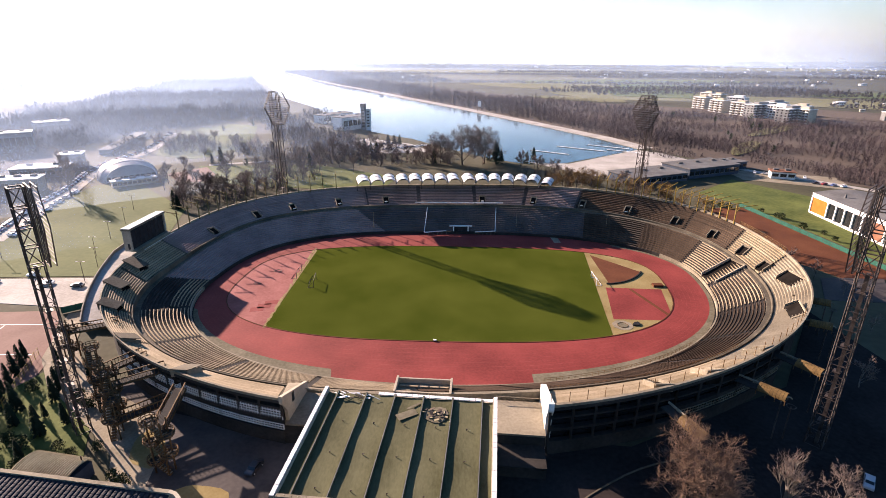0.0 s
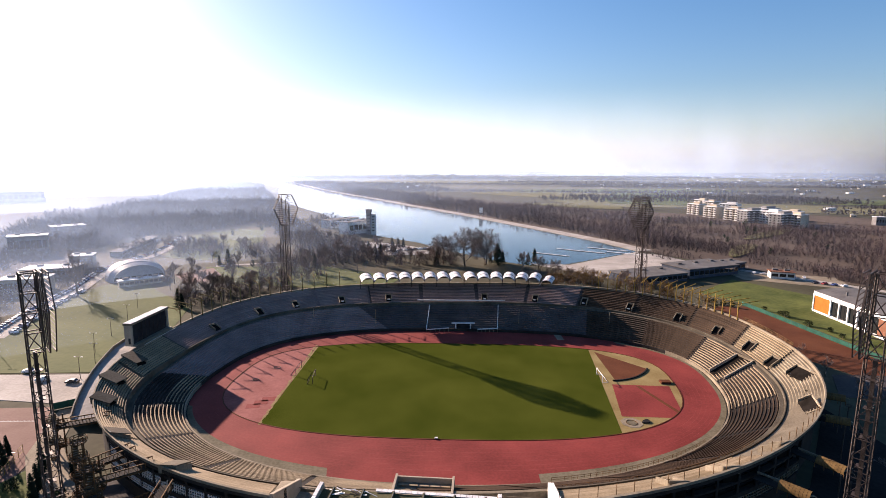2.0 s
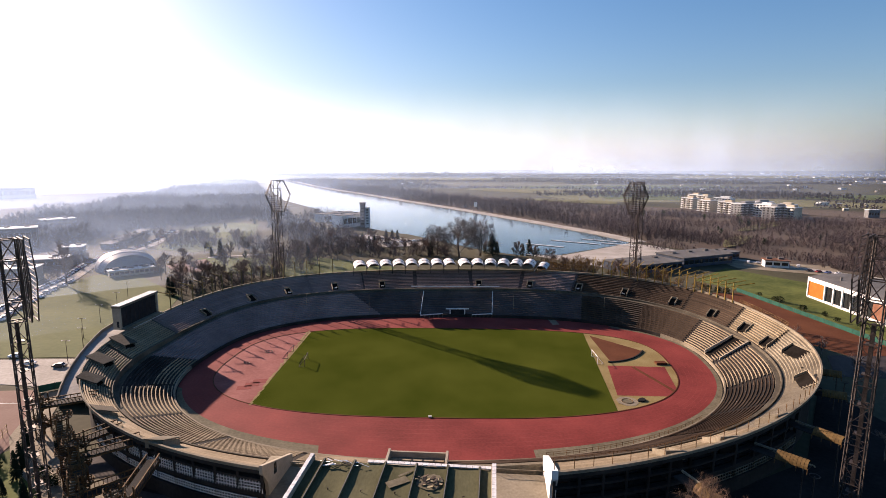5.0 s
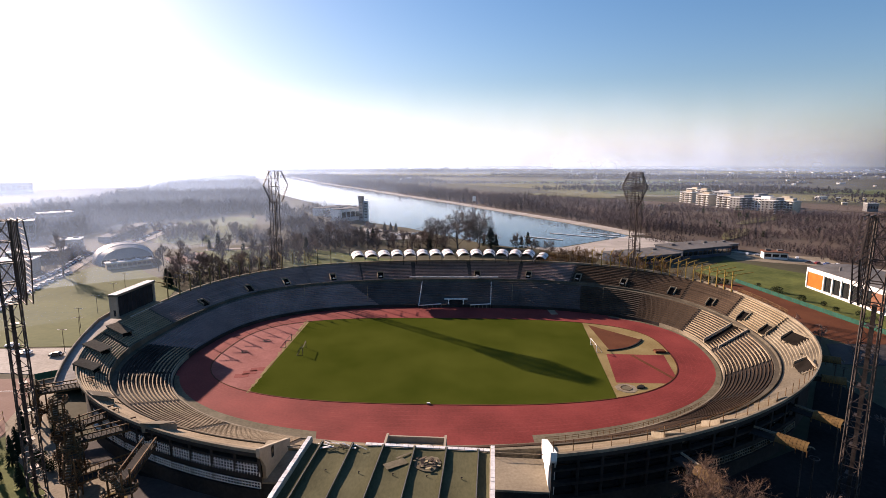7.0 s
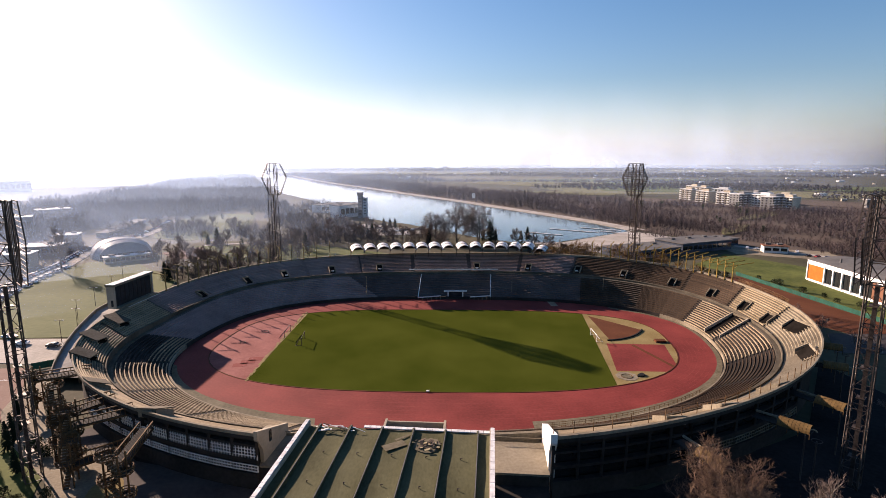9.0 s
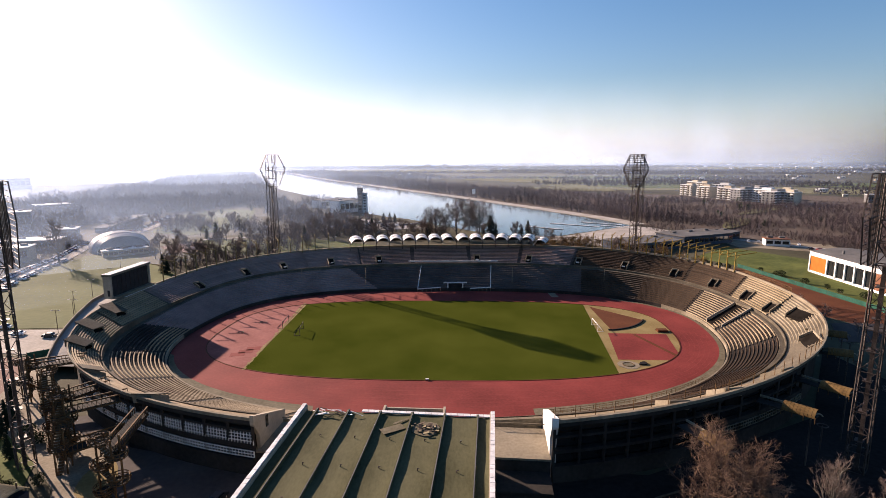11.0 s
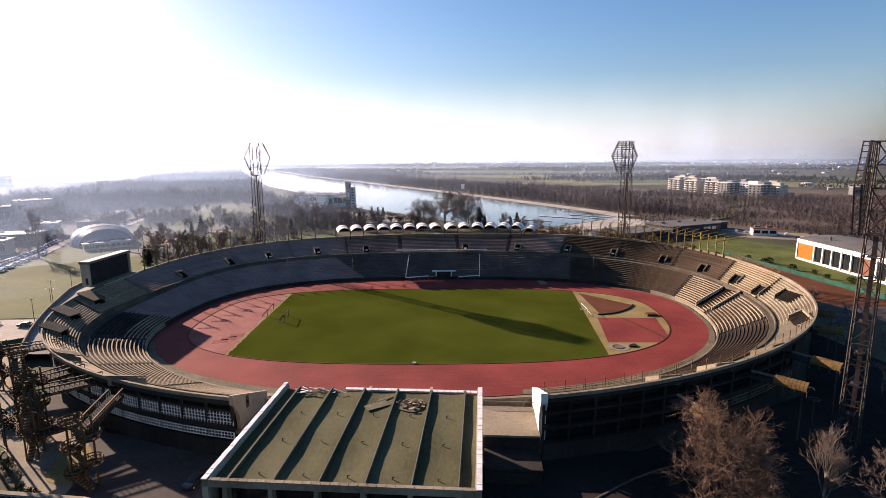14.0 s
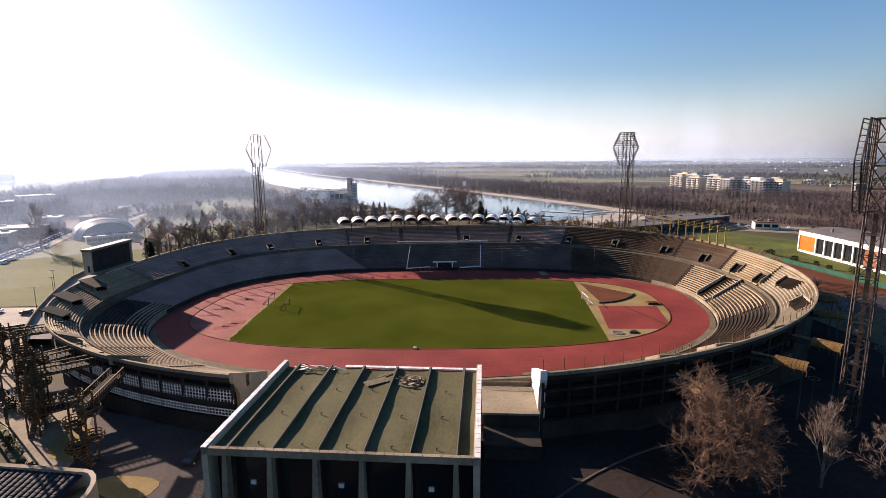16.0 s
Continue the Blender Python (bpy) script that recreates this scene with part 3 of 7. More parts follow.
def ring_band(name, profile, material, label, t0=0.0, t1=2 * math.pi, count=140, category="wall"):
    """A band along the bowl; profile gives the points across it at an angle."""
    s = Shape()
    s.sweep([profile(t) for t in RIM.line(count, t0, t1)][::-1])
    return solo(name, s, M[material], label, category, kind="structure")


def front_wall(t):
    p, q = between(FRONT, WALK, t, 0.0), between(FRONT, WALK, t, 0.03)
    return [up(p, -0.3), up(p, 1.2), up(q, 1.2), up(q, 0.8)]


def gangway(t):
    z = walk_z(t) - 0.3
    h = z + west_lift(t)
    return [up(between(FRONT, WALK, t, 0.90), z - 0.2), up(between(FRONT, WALK, t, 0.912), z), up(between(WALK, RIM, t, 0.0), z), up(between(WALK, RIM, t, 0.0), h + 0.7),
            up(between(WALK, RIM, t, 0.01), h + 0.85), up(between(WALK, RIM, t, 0.04), h + 0.85), up(between(WALK, RIM, t, 0.04), h + 0.4), up(between(WALK, RIM, t, 0.09), h + 0.4)]


def gangway_low(t):
    z = walk_z(t) - 0.3
    return [up(between(FRONT, WALK, t, 0.90), z - 0.2), up(between(FRONT, WALK, t, 0.912), z), up(between(WALK, RIM, t, 0.0), z), up(between(WALK, RIM, t, 0.0), -0.2)]


def rim_cap(t):
    z = rim_z(t)
    return [up(between(WALK, RIM, t, 0.95), z - 0.5), up(between(WALK, RIM, t, 0.955), z + 0.3), up(between(WALK, RIM, t, 1.0), z + 0.3), up(between(WALK, RIM, t, 1.0), z - 0.3),
            up(between(WALK, RIM, t, 0.90), z - 1.6)]


def outer_wall(t):
    return [up(between(WALK, RIM, t, 0.90), rim_z(t) - 1.6), up(between(WALK, RIM, t, 0.78), rim_z(t) - 4.2), up(between(WALK, RIM, t, 0.78), -0.3)]


ring_band("front_wall", front_wall, "concrete", "low pale concrete wall at the foot of the stand", radians(188), radians(390), 90)
# same wall as above; its shade is put into a darker colour
ring_band("front_wall_north", front_wall, "concrete_old", "low wall at the foot of the far stand, coloured as in shade", radians(30), radians(188), 60)
ring_band("gangway", gangway, "step", "pale concrete gangway between the tiers", GAP1 - 2 * math.pi, GAP0, 130, "gangway")
ring_band("gangway_south", gangway_low, "concrete", "pale concrete gangway behind the lower tier", GAP0, GAP1, 30, "gangway")
ring_band("rim_parapet", rim_cap, "concrete", "pale weathered concrete parapet on the rim", GAP1 - 2 * math.pi, GAP0, 130, "parapet")
ring_band("outer_wall", outer_wall, "concrete_old", "concrete outer wall of the bowl, darkened for its shade", GAP1 - 2 * math.pi, GAP0, 130)


def facade(name, t0, t1, bays, lattice_rows, stone, label):
    """The outside of the near stand: short columns, floor beams, dark glazing, lattice windows and a plain base."""
    root = thing(name, label, "facade", kind="structure")
    ts = RIM.line(bays, t0, t1)
    for t in ts:
        part("column", Shape().bar(up(between(WALK, RIM, t, 0.90), 0.0), up(between(WALK, RIM, t, 0.955), rim_z(t) - 0.6), 0.5, 0.6), M[stone], root)
    for a, b in zip(ts, ts[1:]):
        m = (a + b) / 2
        for z, w in ((3.2, 0.35), (6.2, 0.6), (9.1, 0.45)):
            s = Shape()
            for u, v in ((a, m), (m, b)):
                s.bar(up(between(WALK, RIM, u, 0.91), z), up(between(WALK, RIM, v, 0.91), z), 1.2, w)
            part("floor_beam", s, M[stone], root)
        pane = Shape()
        p, q = between(WALK, RIM, a, 0.83), between(WALK, RIM, b, 0.83)
        pane.add([up(p, 0.2), up(q, 0.2), up(q, 10.4), up(p, 10.4)], [(0, 1, 2, 3)])
        part("dark_glazing", pane, M["glass"], root)
        p, q = between(WALK, RIM, a, 0.925), between(WALK, RIM, b, 0.925)
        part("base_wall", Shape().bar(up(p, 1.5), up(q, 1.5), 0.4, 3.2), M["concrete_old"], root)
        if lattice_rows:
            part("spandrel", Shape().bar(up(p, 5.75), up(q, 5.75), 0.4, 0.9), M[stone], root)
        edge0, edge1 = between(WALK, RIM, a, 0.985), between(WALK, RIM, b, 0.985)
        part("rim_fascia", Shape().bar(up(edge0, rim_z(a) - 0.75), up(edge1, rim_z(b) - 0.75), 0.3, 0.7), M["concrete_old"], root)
        for z0, z1, cells in lattice_rows:
            p, q = between(WALK, RIM, a, 0.95), between(WALK, RIM, b, 0.95)
            s = Shape()
            n = 8
            for i in range(n + 1):
                c = p.lerp(q, i / n)
                s.bar(up(c, z0), up(c, z1), 0.1 if 0 < i < n else 0.2, 0.2)
            for j in range(cells + 1):
                z = z0 + (z1 - z0) * j / cells
                s.bar(up(p, z), up(q, z), 0.2, 0.1)
            part("window_lattice", s, M["white" if name == "facade_west" else "concrete"], root, "pale concrete window lattice")
    return root


# the stone's dark tone carries the deep shade of the facades
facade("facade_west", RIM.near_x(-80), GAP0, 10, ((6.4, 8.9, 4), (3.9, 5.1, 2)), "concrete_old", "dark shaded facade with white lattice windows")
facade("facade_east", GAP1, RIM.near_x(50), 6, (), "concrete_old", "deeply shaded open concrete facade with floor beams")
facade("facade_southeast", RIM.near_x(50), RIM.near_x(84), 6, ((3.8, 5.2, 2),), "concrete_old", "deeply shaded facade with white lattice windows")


def end_wall(name, t, thick, hole, material, label, skew=0.0):
    """The closing wall at a broken end of the upper tier, as a solid slab along the slope."""
    bend, head = between(WALK, RIM, t, 0.0), between(WALK, RIM, t, 1.0)
    foot = bend + Vector((skew, 0))
    d = (head - foot).normalized()
    side = Vector((-d.y, d.x)) * thick / 2
    prof = [(foot, -0.3), (foot, walk_z(t) + 1.6), (head, rim_z(t) + 0.7), (head, rim_z(t) - 1.0), (head - d * 2.0, rim_z(t) - 4.0), (head - d * 2.6, -0.3)]
    s = Shape()
    n = len(prof)
    s.add([up(p + side, z) for p, z in prof] + [up(p - side, z) for p, z in prof], [tuple(range(n)), tuple(range(n, 2 * n))[::-1]] +
          [(i, n + i, n + (i + 1) % n, (i + 1) % n) for i in range(n)])
    root = thing(name, label, "wall", kind="structure")
    part("wall_slab", s, M[material], root)
    if skew:
        top = [up(bend, walk_z(t) + 1.0), up(foot, walk_z(t) + 1.0), up(head, rim_z(t) + 0.2)]
        wedge = Shape().add(top + [(x, y, z - 0.6) for x, y, z in top], [(0, 1, 2), (5, 4, 3), (0, 3, 4, 1), (1, 4, 5, 2), (2, 5, 3, 0)])
        part("tier_end", wedge, M["concrete"], root)
    if hole:
        c = foot.lerp(head, 0.62)
        w2 = Shape().box(up(c + Vector((-d.y, d.x)) * thick * 0.5, 9.0), (0.9, 0.3, 2.2), math.atan2(d.y, d.x))
        part("window", w2, M["glass"], root, "dark narrow window")
    return root


end_wall("end_wall_west", GAP0, 0.7, True, "plaster", "pale plastered end wall of the upper tier", 4.2)
end_wall("end_wall_east", GAP1, 1.2, False, "white", "white concrete fin wall closing the upper tier")


def west_ramp():
    """A pale ramp wall that climbs outside the west rim to the scoreboard."""
    root = thing("west_ramp", "pale concrete ramp climbing outside the west rim", "ramp", kind="structure")
    ts = RIM.line(10, radians(177), radians(203))
    for a, b in zip(ts, ts[1:]):
        z0, z1 = [max(2.0, 11.0 - 9.0 * (t - ts[0]) / (ts[-1] - ts[0])) for t in (a, b)]
        p0, p1 = between(WALK, RIM, a, 1.0), between(WALK, RIM, b, 1.0)
        q0, q1 = between(WALK, RIM, a, 1.9), between(WALK, RIM, b, 1.9)
        s = Shape().add([up(p0, z0), up(q0, z0), up(q1, z1), up(p1, z1), up(q0, 0), up(q1, 0), up(p0, 0), up(p1, 0)], [(0, 1, 2, 3), (1, 4, 5, 2), (6, 0, 3, 7)])
        part("ramp_deck", s, M["paving"], root)
        part("parapet", Shape().bar(up(q0, z0 + 0.5), up(q1, z1 + 0.5), 0.35, 1.1), M["plaster"], root)


west_ramp()


# ---- openings in the tiers ----
def vomitory(t, k0, k1, width, lower=False, cover=False, sign=False, label="concrete stair opening in the tier with low walls"):
    """A stair opening: two cheek walls, a back wall and a black plate for the shade inside."""
    a, b = tier_point(lower, t, k0), tier_point(lower, t, k1)
    p, q = Vector(a), Vector(b)
    d = Vector((q.x - p.x, q.y - p.y, 0))
    run = d.length
    d.normalize()
    root = thing("stair_opening", label, "stair opening", "stair openings in the tiers", place=p)
    root.rotation_euler = (0, 0, math.atan2(d.y, d.x))
    rise = q.z - p.z
    for y in (-width / 2, width / 2):
        s = Shape()
        prof = [(0, -0.4), (0, 1.25), (run, rise + 1.05), (run, rise - 0.6)]
        s.add([(x, y - 0.15, z) for x, z in prof] + [(x, y + 0.15, z) for x, z in prof], [(3, 2, 1, 0), (4, 5, 6, 7), (0, 1, 5, 4), (1, 2, 6, 5), (2, 3, 7, 6), (3, 0, 4, 7)])
        part("cheek_wall", s, M["plaster" if lower else "concrete"], root)
    part("back_wall", Shape().box((run, 0, rise + 0.1), (0.3, width + 0.3, 1.9)), M["concrete"], root)
    y = width / 2 - 0.12
    lift = -0.25 if lower else 0.2
    # sloping black plate over the steps imitates the dark of the opening
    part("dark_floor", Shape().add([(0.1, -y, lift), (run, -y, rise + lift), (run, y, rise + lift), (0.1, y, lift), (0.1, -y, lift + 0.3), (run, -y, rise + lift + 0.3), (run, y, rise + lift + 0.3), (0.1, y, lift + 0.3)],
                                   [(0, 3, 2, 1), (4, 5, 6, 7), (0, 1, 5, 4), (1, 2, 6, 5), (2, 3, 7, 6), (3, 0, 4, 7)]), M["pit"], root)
    # black block in place of the unlit doorway
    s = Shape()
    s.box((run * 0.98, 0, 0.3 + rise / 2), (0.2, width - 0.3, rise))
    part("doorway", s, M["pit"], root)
    if sign:
        part("sign", Shape().box((-0.2, 0, 1.15), (0.12, width * 0.5, 0.5)), M["white"], root, "small white sign above the stair")
    if cover:
        s = Shape()
        prof = [(-0.3, 1.5), (-0.3, 1.7), (run + 0.3, rise + 1.25), (run + 0.3, rise + 1.05)]
        s.add([(x, -width / 2 - 0.3, z) for x, z in prof] + [(x, width / 2 + 0.3, z) for x, z in prof],
              [(3, 2, 1, 0), (4, 5, 6, 7), (0, 1, 5, 4), (1, 2, 6, 5), (2, 3, 7, 6), (3, 0, 4, 7)])
        part("cover_slab", s, M["step"], root)
    return root


def t_of(x, y):
    """The angle of the plan point's direction along the walk ring."""
    best, arg = 1e9, 0
    for i in range(720):
        t = 2 * math.pi * i / 720
        for ring in (WALK.at(t).lerp(RIM.at(t), 0.4),):
            e = (ring - Vector((x, y))).length
            if e < best:
                best, arg = e, t
    return arg


for x, y in ((-51.5, 75), (-29, 77), (18, 78), (44, 77), (67, 72), (85, 61), (102, 47), (113, 30), (-73, 67), (-88, 56), (-98, 32)):
    vomitory(t_of(x, y), 0.06, 0.36, 2.6, sign=y > 57)
for x, y in ((112, 10), (112, -5)):
    vomitory(t_of(x, y), 0.06, 0.42, 3.2)
for x, y in ((109, -22), (99, -43)):
    vomitory(t_of(x, y), 0.42, 0.80, 9.0, label="wide dark stair opening in the bare concrete steps")
for x, y in ((76, -63), (60, -72), (48, -78)):
    vomitory(t_of(x, y), 0.45, 0.95, 3.6, label="large stair opening with pale concrete walls")
for x, y in ((-103, -12), (-99, -27), (-93, -40), (-78, -56), (-58, -70)):
    vomitory(t_of(x, y), 0.34, 0.97, 3.6, cover=True, label="stair opening roofed by a sloping concrete slab")
vomitory(t_of(103, 5), 0.10, 0.98, 7.5, lower=True, label="wide concrete marathon gate in the lower tier")


# ---- the covered far side: barrel vaults on posts ----
def barrel(width, length):
    root = thing("barrel_canopy", "white sheet-metal barrel vault on thin steel posts", "canopy", "barrel canopies over the far stand")
    n = 10
    lines = []
    for i in range(n + 1):
        a = math.pi * (0.08 + 0.84 * i / n)
        x, z = -width / 2 * math.cos(a), 2.7 * math.sin(a) - 0.68
        lines.append([(x, -length / 2, z), (x, -length / 4, z), (x, 0, z), (x, length / 4, z), (x, length / 2, z)])
    s = Shape().sweep(lines)
    low = [[(x * 0.97, y, z - 0.12) for x, y, z in line] for line in lines]
    s.sweep(low[::-1])
    for k in (0, -1):
        s.sweep([[a[k], b[k]] for a, b in zip(lines, low)])
    part("vault", s, M["sheet"], root, smooth=True)
    for y in (-length / 2, 0, length / 2):
        s = Shape()
        for a, b in zip(lines, lines[1:]):
            p, q = Vector(a[0]), Vector(b[0])
            s.bar((p.x, y, p.z + 0.05), (q.x, y, q.z + 0.05), 0.16, 0.16)
        part("rib", s, M["steel"], root)
    for x in (-width / 2 * 0.96, width / 2 * 0.96):
        part("eaves_beam", Shape().bar((x, -length / 2, -0.1), (x, length / 2, -0.1), 0.2), M["steel"], root)
    part("post", Shape().bar((-width / 2, 1.6, -5.4), (-width / 2, 1.6, -0.1), 0.26), M["steel"], root)
    part("brace", Shape().bar((-width / 2, 1.6, -2.4), (-width / 2, -3.4, -0.2), 0.16), M["steel"], root)
    # added wall: closes the vault's end to block the sun behind it
    wall = [(x * 0.97, 3.6, z - 0.1) for x, z in [(l[0][0], l[0][2]) for l in lines]]
    wall = [(wall[0][0], 3.6, -0.9)] + wall + [(wall[-1][0], 3.6, -0.9)]
    k = len(wall)
    part("back_wall", Shape().add(wall + [(x, 3.8, z) for x, y, z in wall], [tuple(range(k)), tuple(range(k, 2 * k))[::-1]] + [(i, k + i, k + (i + 1) % k, (i + 1) % k) for i in range(k)]), M["concrete_old"], root,
         "added dark wall closing the vault against the sun")
    part("tie_beam", Shape().bar((-width / 2, 1.6, -0.3), (width / 2, 1.6, -0.3), 0.18), M["steel"], root)
    return root


first = barrel(6.15, 13.0)
spots = [-39.4 + 6.26 * i for i in range(8)] + [11.9 + 6.26 * i for i in range(7)]
for i, x in enumerate(spots):
    lo, hi = 0.0, math.pi
    for _ in range(40):
        mid = (lo + hi) / 2
        lo, hi = (mid, hi) if RIM.at(mid).x > x else (lo, mid)
    p = RIM.at(lo)
    m = pose(x, p.y - 4.2, rim_z(lo) + (2.2 if i == 14 else 3.5), 0, -13 if i == 14 else 0, math.degrees(math.atan2(face_in(lo).y, face_in(lo).x)) + 90)
    if i == 0:
        first.matrix_basis = m
    else:
        copy_thing(first, m)


# ---- bare canopy frames round the rim ----
def rim_frame(material, label, inner):
    """A T-shaped frame: a post on the rim and a long arm across its head (local +y is outward)."""
    root = thing("canopy_frame", label, "steel frame", "bare canopy frames on the rim")
    part("post", Shape().bar((0, 0, -3.2), (0, 0, 7.0), 0.32, 0.32), material, root)
    part("arm", Shape().bar((0, -inner, 5.8 - 0.1 * inner), (0, 5.4 + 1.1 * inner, 6.6), 0.2, 0.28), material, root)
    part("strut", Shape().bar((0, 0, 4.2), (0, 2.0, 6.0), 0.14, 0.16), material, root)
    part("foot", Shape().box((0, 0, -2.4), (0.7, 0.7, 0.8)), M["concrete"], root)
    return root


frames = [rim_frame(M["ochre_steel"], "dull ochre bare steel canopy frame on the rim", 1.2), rim_frame(M["yellow"], "yellow bare steel canopy frame reaching over the tier", 3.6)]
used = [False, False]
for ang in [14 + 2.7 * i for i in range(18)] + [112 + 4.0 * i for i in range(16)]:
    t = radians(ang)
    p = between(WALK, RIM, t, 0.93)
    k = 1 if ang < 90 else 0
    along = RIM.at(t + 0.02) - RIM.at(t - 0.02)
    d = Vector((-along.y, along.x)).normalized()
    m = pose(p.x, p.y, rim_z(t) + 0.4, 0, 0, math.degrees(math.atan2(d.y, d.x)) + 90)
    if not used[k]:
        frames[k].matrix_basis = m
        used[k] = True
    else:
        copy_thing(frames[k], m)


# ---- scoreboard on the west rim ----
def scoreboard():
    root = thing("scoreboard", "dark panel scoreboard in a pale concrete frame on the rim", "scoreboard", place=(-109.0, 8.6, 12.6))
    root.rotation_euler = (0, 0, radians(-3))
    root.scale = (0.9, 0.87, 1.0)
    for y in (-12.2, 12.2):
        part("side_pier", Shape().box((0, y, 3.2), (3.0, 0.8, 7.6)), M["plaster"], root)
    part("roof_slab", Shape().box((0, 0, 7.2), (3.6, 25.6, 0.7)), M["concrete"], root)
    for i in range(18):
        part("roof_tile", Shape().box((0, -12.0 + 1.41 * i, 7.6), (3.4, 1.26, 0.1)), M["coping"], root)
    part("panel", Shape().box((0.2, 0, 3.2), (1.4, 23.6, 7.0)), M["dark_frame"], root, "dark blank display panel")
    for i in range(9):
        part("mullion", Shape().box((0.94, -10.6 + 2.65 * i, 3.2), (0.1, 0.12, 6.8)), M["steel"], root)
    part("ledge", Shape().box((1.8, 0, -0.5), (2.4, 25, 0.5)), M["concrete"], root)
    part("door", Shape().box((0.4, -12.62, 1.2), (0.9, 0.06, 2.1)), M["dark_frame"], root)
    part("rail", Shape().bar((4.6, -10, -0.6), (4.6, 12, -0.6), 0.12), M["white"], root)
    return root


scoreboard()


# ---- floodlight towers ----

def floodlight(x, y, height, aim, mast_w, head_w, head_h, label, tube_label, bare=False, shelves=False):
    root = thing("floodlight_tower", label, "floodlight tower", "floodlight towers round the stadium", place=(x, y, 0))
    root.rotation_euler = (0, 0, aim)
    neck = height - head_h
    w = mast_w / 2
    legs = [(-w, -w), (w, -w), (w, w), (-w, w)]
    for lx, ly in legs:
        part("mast_leg", Shape().bar((lx * 1.12, ly * 1.12, -0.2), (lx * 0.9, ly * 0.9, height), mast_w * 0.07), M["steel"], root)
    levels = int(neck / 3.9)
    for i in range(levels + 1):
        z = neck * i / levels
        k = 1.12 - 0.22 * z / height
        s = Shape()
        for a in range(4):
            p, q = legs[a], legs[(a + 1) % 4]
            s.bar((p[0] * k, p[1] * k, z), (q[0] * k, q[1] * k, z), 0.15)
        if i < levels:
            z1 = neck * (i + 1) / levels
            for a in range(4):
                p, q = (legs[a], legs[(a + 1) % 4]) if i % 2 else (legs[(a + 1) % 4], legs[a])
                s.bar((p[0] * k, p[1] * k, z), (q[0] * k, q[1] * k, z1), 0.11)
        part("lattice_bay", s, M["steel"], root)
    part("cable_shaft", Shape().box((0.2, 0.2, neck / 2), (mast_w * (0.24 if bare else 0.14), mast_w * (0.24 if bare else 0.14), neck)), M["steel"], root, tube_label)
    for i in range(6 if bare else 3):
        z = neck * (0.15 + 0.15 * i) if bare else neck * (0.3 + 0.3 * i)
        part("landing", Shape().box((0, 0, z), (mast_w * (0.62 if bare else 0.55), mast_w * (0.5 if bare else 0.55), 0.14)), M["steel"], root)
    # the lamp rack: a tall hexagon of rails that faces the pitch (local -y)
    corner = [(-head_w * 0.22, neck), (-head_w / 2, neck + head_h * 0.55), (-head_w * 0.24, height), (head_w * 0.24, height), (head_w / 2, neck + head_h * 0.55), (head_w * 0.22, neck)]
    rack = Shape()
    for p, q in zip(corner, corner[1:] + corner[:1]):
        rack.bar((p[0], -w - 0.5, p[1]), (q[0], -w - 0.5, q[1]), 0.26)
        rack.bar((p[0], -w - 1.5, p[1]), (q[0], -w - 1.5, q[1]), 0.2)
    rack = part("rack_frame", rack, M["steel"], root)
    for i in range(1, 15):
        z = neck + head_h * i / 15
        k = (z - neck) / (head_h * 0.55) if z < neck + head_h * 0.55 else (height - z) / (head_h * 0.45)
        half = head_w * (0.22 + 0.28 * min(k, 1)) if z < neck + head_h * 0.55 else head_w * (0.24 + 0.26 * min(k, 1))
        rail = Shape()
        if not shelves:
            rail.bar((-half, -w - 1.5, z + 0.4), (half, -w - 1.5, z + 0.4), 0.12)
        if shelves:
            rail.box((0, -w - 1.1, z), (half * 2, 2.0, 0.05))
        elif bare:
            rail.bar((-half, -w - 0.6, z), (half, -w - 0.6, z), 0.16)
        else:
            rail.box((0, -w - 1.2, z), (half * 2, 1.6, 0.24))
        part("lamp_rail", rail, M["steel"], rack)
    for k in (-0.15, 0.15) if shelves else (-0.3, -0.15, 0.0, 0.15, 0.3):
        zz = neck + head_h * 0.55
        lo = zz - head_h * 0.55 * min(1, (0.5 - abs(k)) / 0.28)
        hi = zz + head_h * 0.45 * min(1, (0.5 - abs(k)) / 0.26)
        part("rack_upright", Shape().bar((head_w * k, -w - 0.5, lo), (head_w * k, -w - 0.5, hi), 0.17), M["steel"], rack)
    for i in range(5):
        z = neck + head_h * i / 4
        for a in range(4):
            p, q = legs[a], legs[(a + 1) % 4]
            part("head_strut", Shape().bar((p[0] * 0.92, p[1] * 0.92, z), (q[0] * 0.92, q[1] * 0.92, z), 0.2), M["steel"], root)
        if i < 4:
            part("head_brace", Shape().bar((w * 0.9, w * 0.9, z), (w * 0.9, -w * 0.9, z + head_h / 4), 0.18), M["steel"], root)
            part("head_brace", Shape().bar((-w * 0.9, -w * 0.9, z), (-w * 0.9, w * 0.9, z + head_h / 4), 0.18), M["steel"], root)
    ladder = Shape()
    for lx in (w + 0.15, w + 0.65):
        ladder.bar((lx, w, 1), (lx * 0.95, w, height), 0.09)
    for i in range(int(height / 1.4)):
        ladder.bar((w + 0.15, w, 1.5 + 1.4 * i), (w + 0.65, w, 1.5 + 1.4 * i), 0.07)
    part("ladder", ladder, M["steel"], root)
    return root


def aim_at(x, y):
    return math.atan2(-y, -x) + math.pi / 2


floodlight(-81, 85, 59.5, aim_at(-81, 85) - 0.05, 3.6, 12.4, 15.0, "dark lattice floodlight tower with thin lamp shelves in a hexagonal rack", "dark cable shaft", False, True)
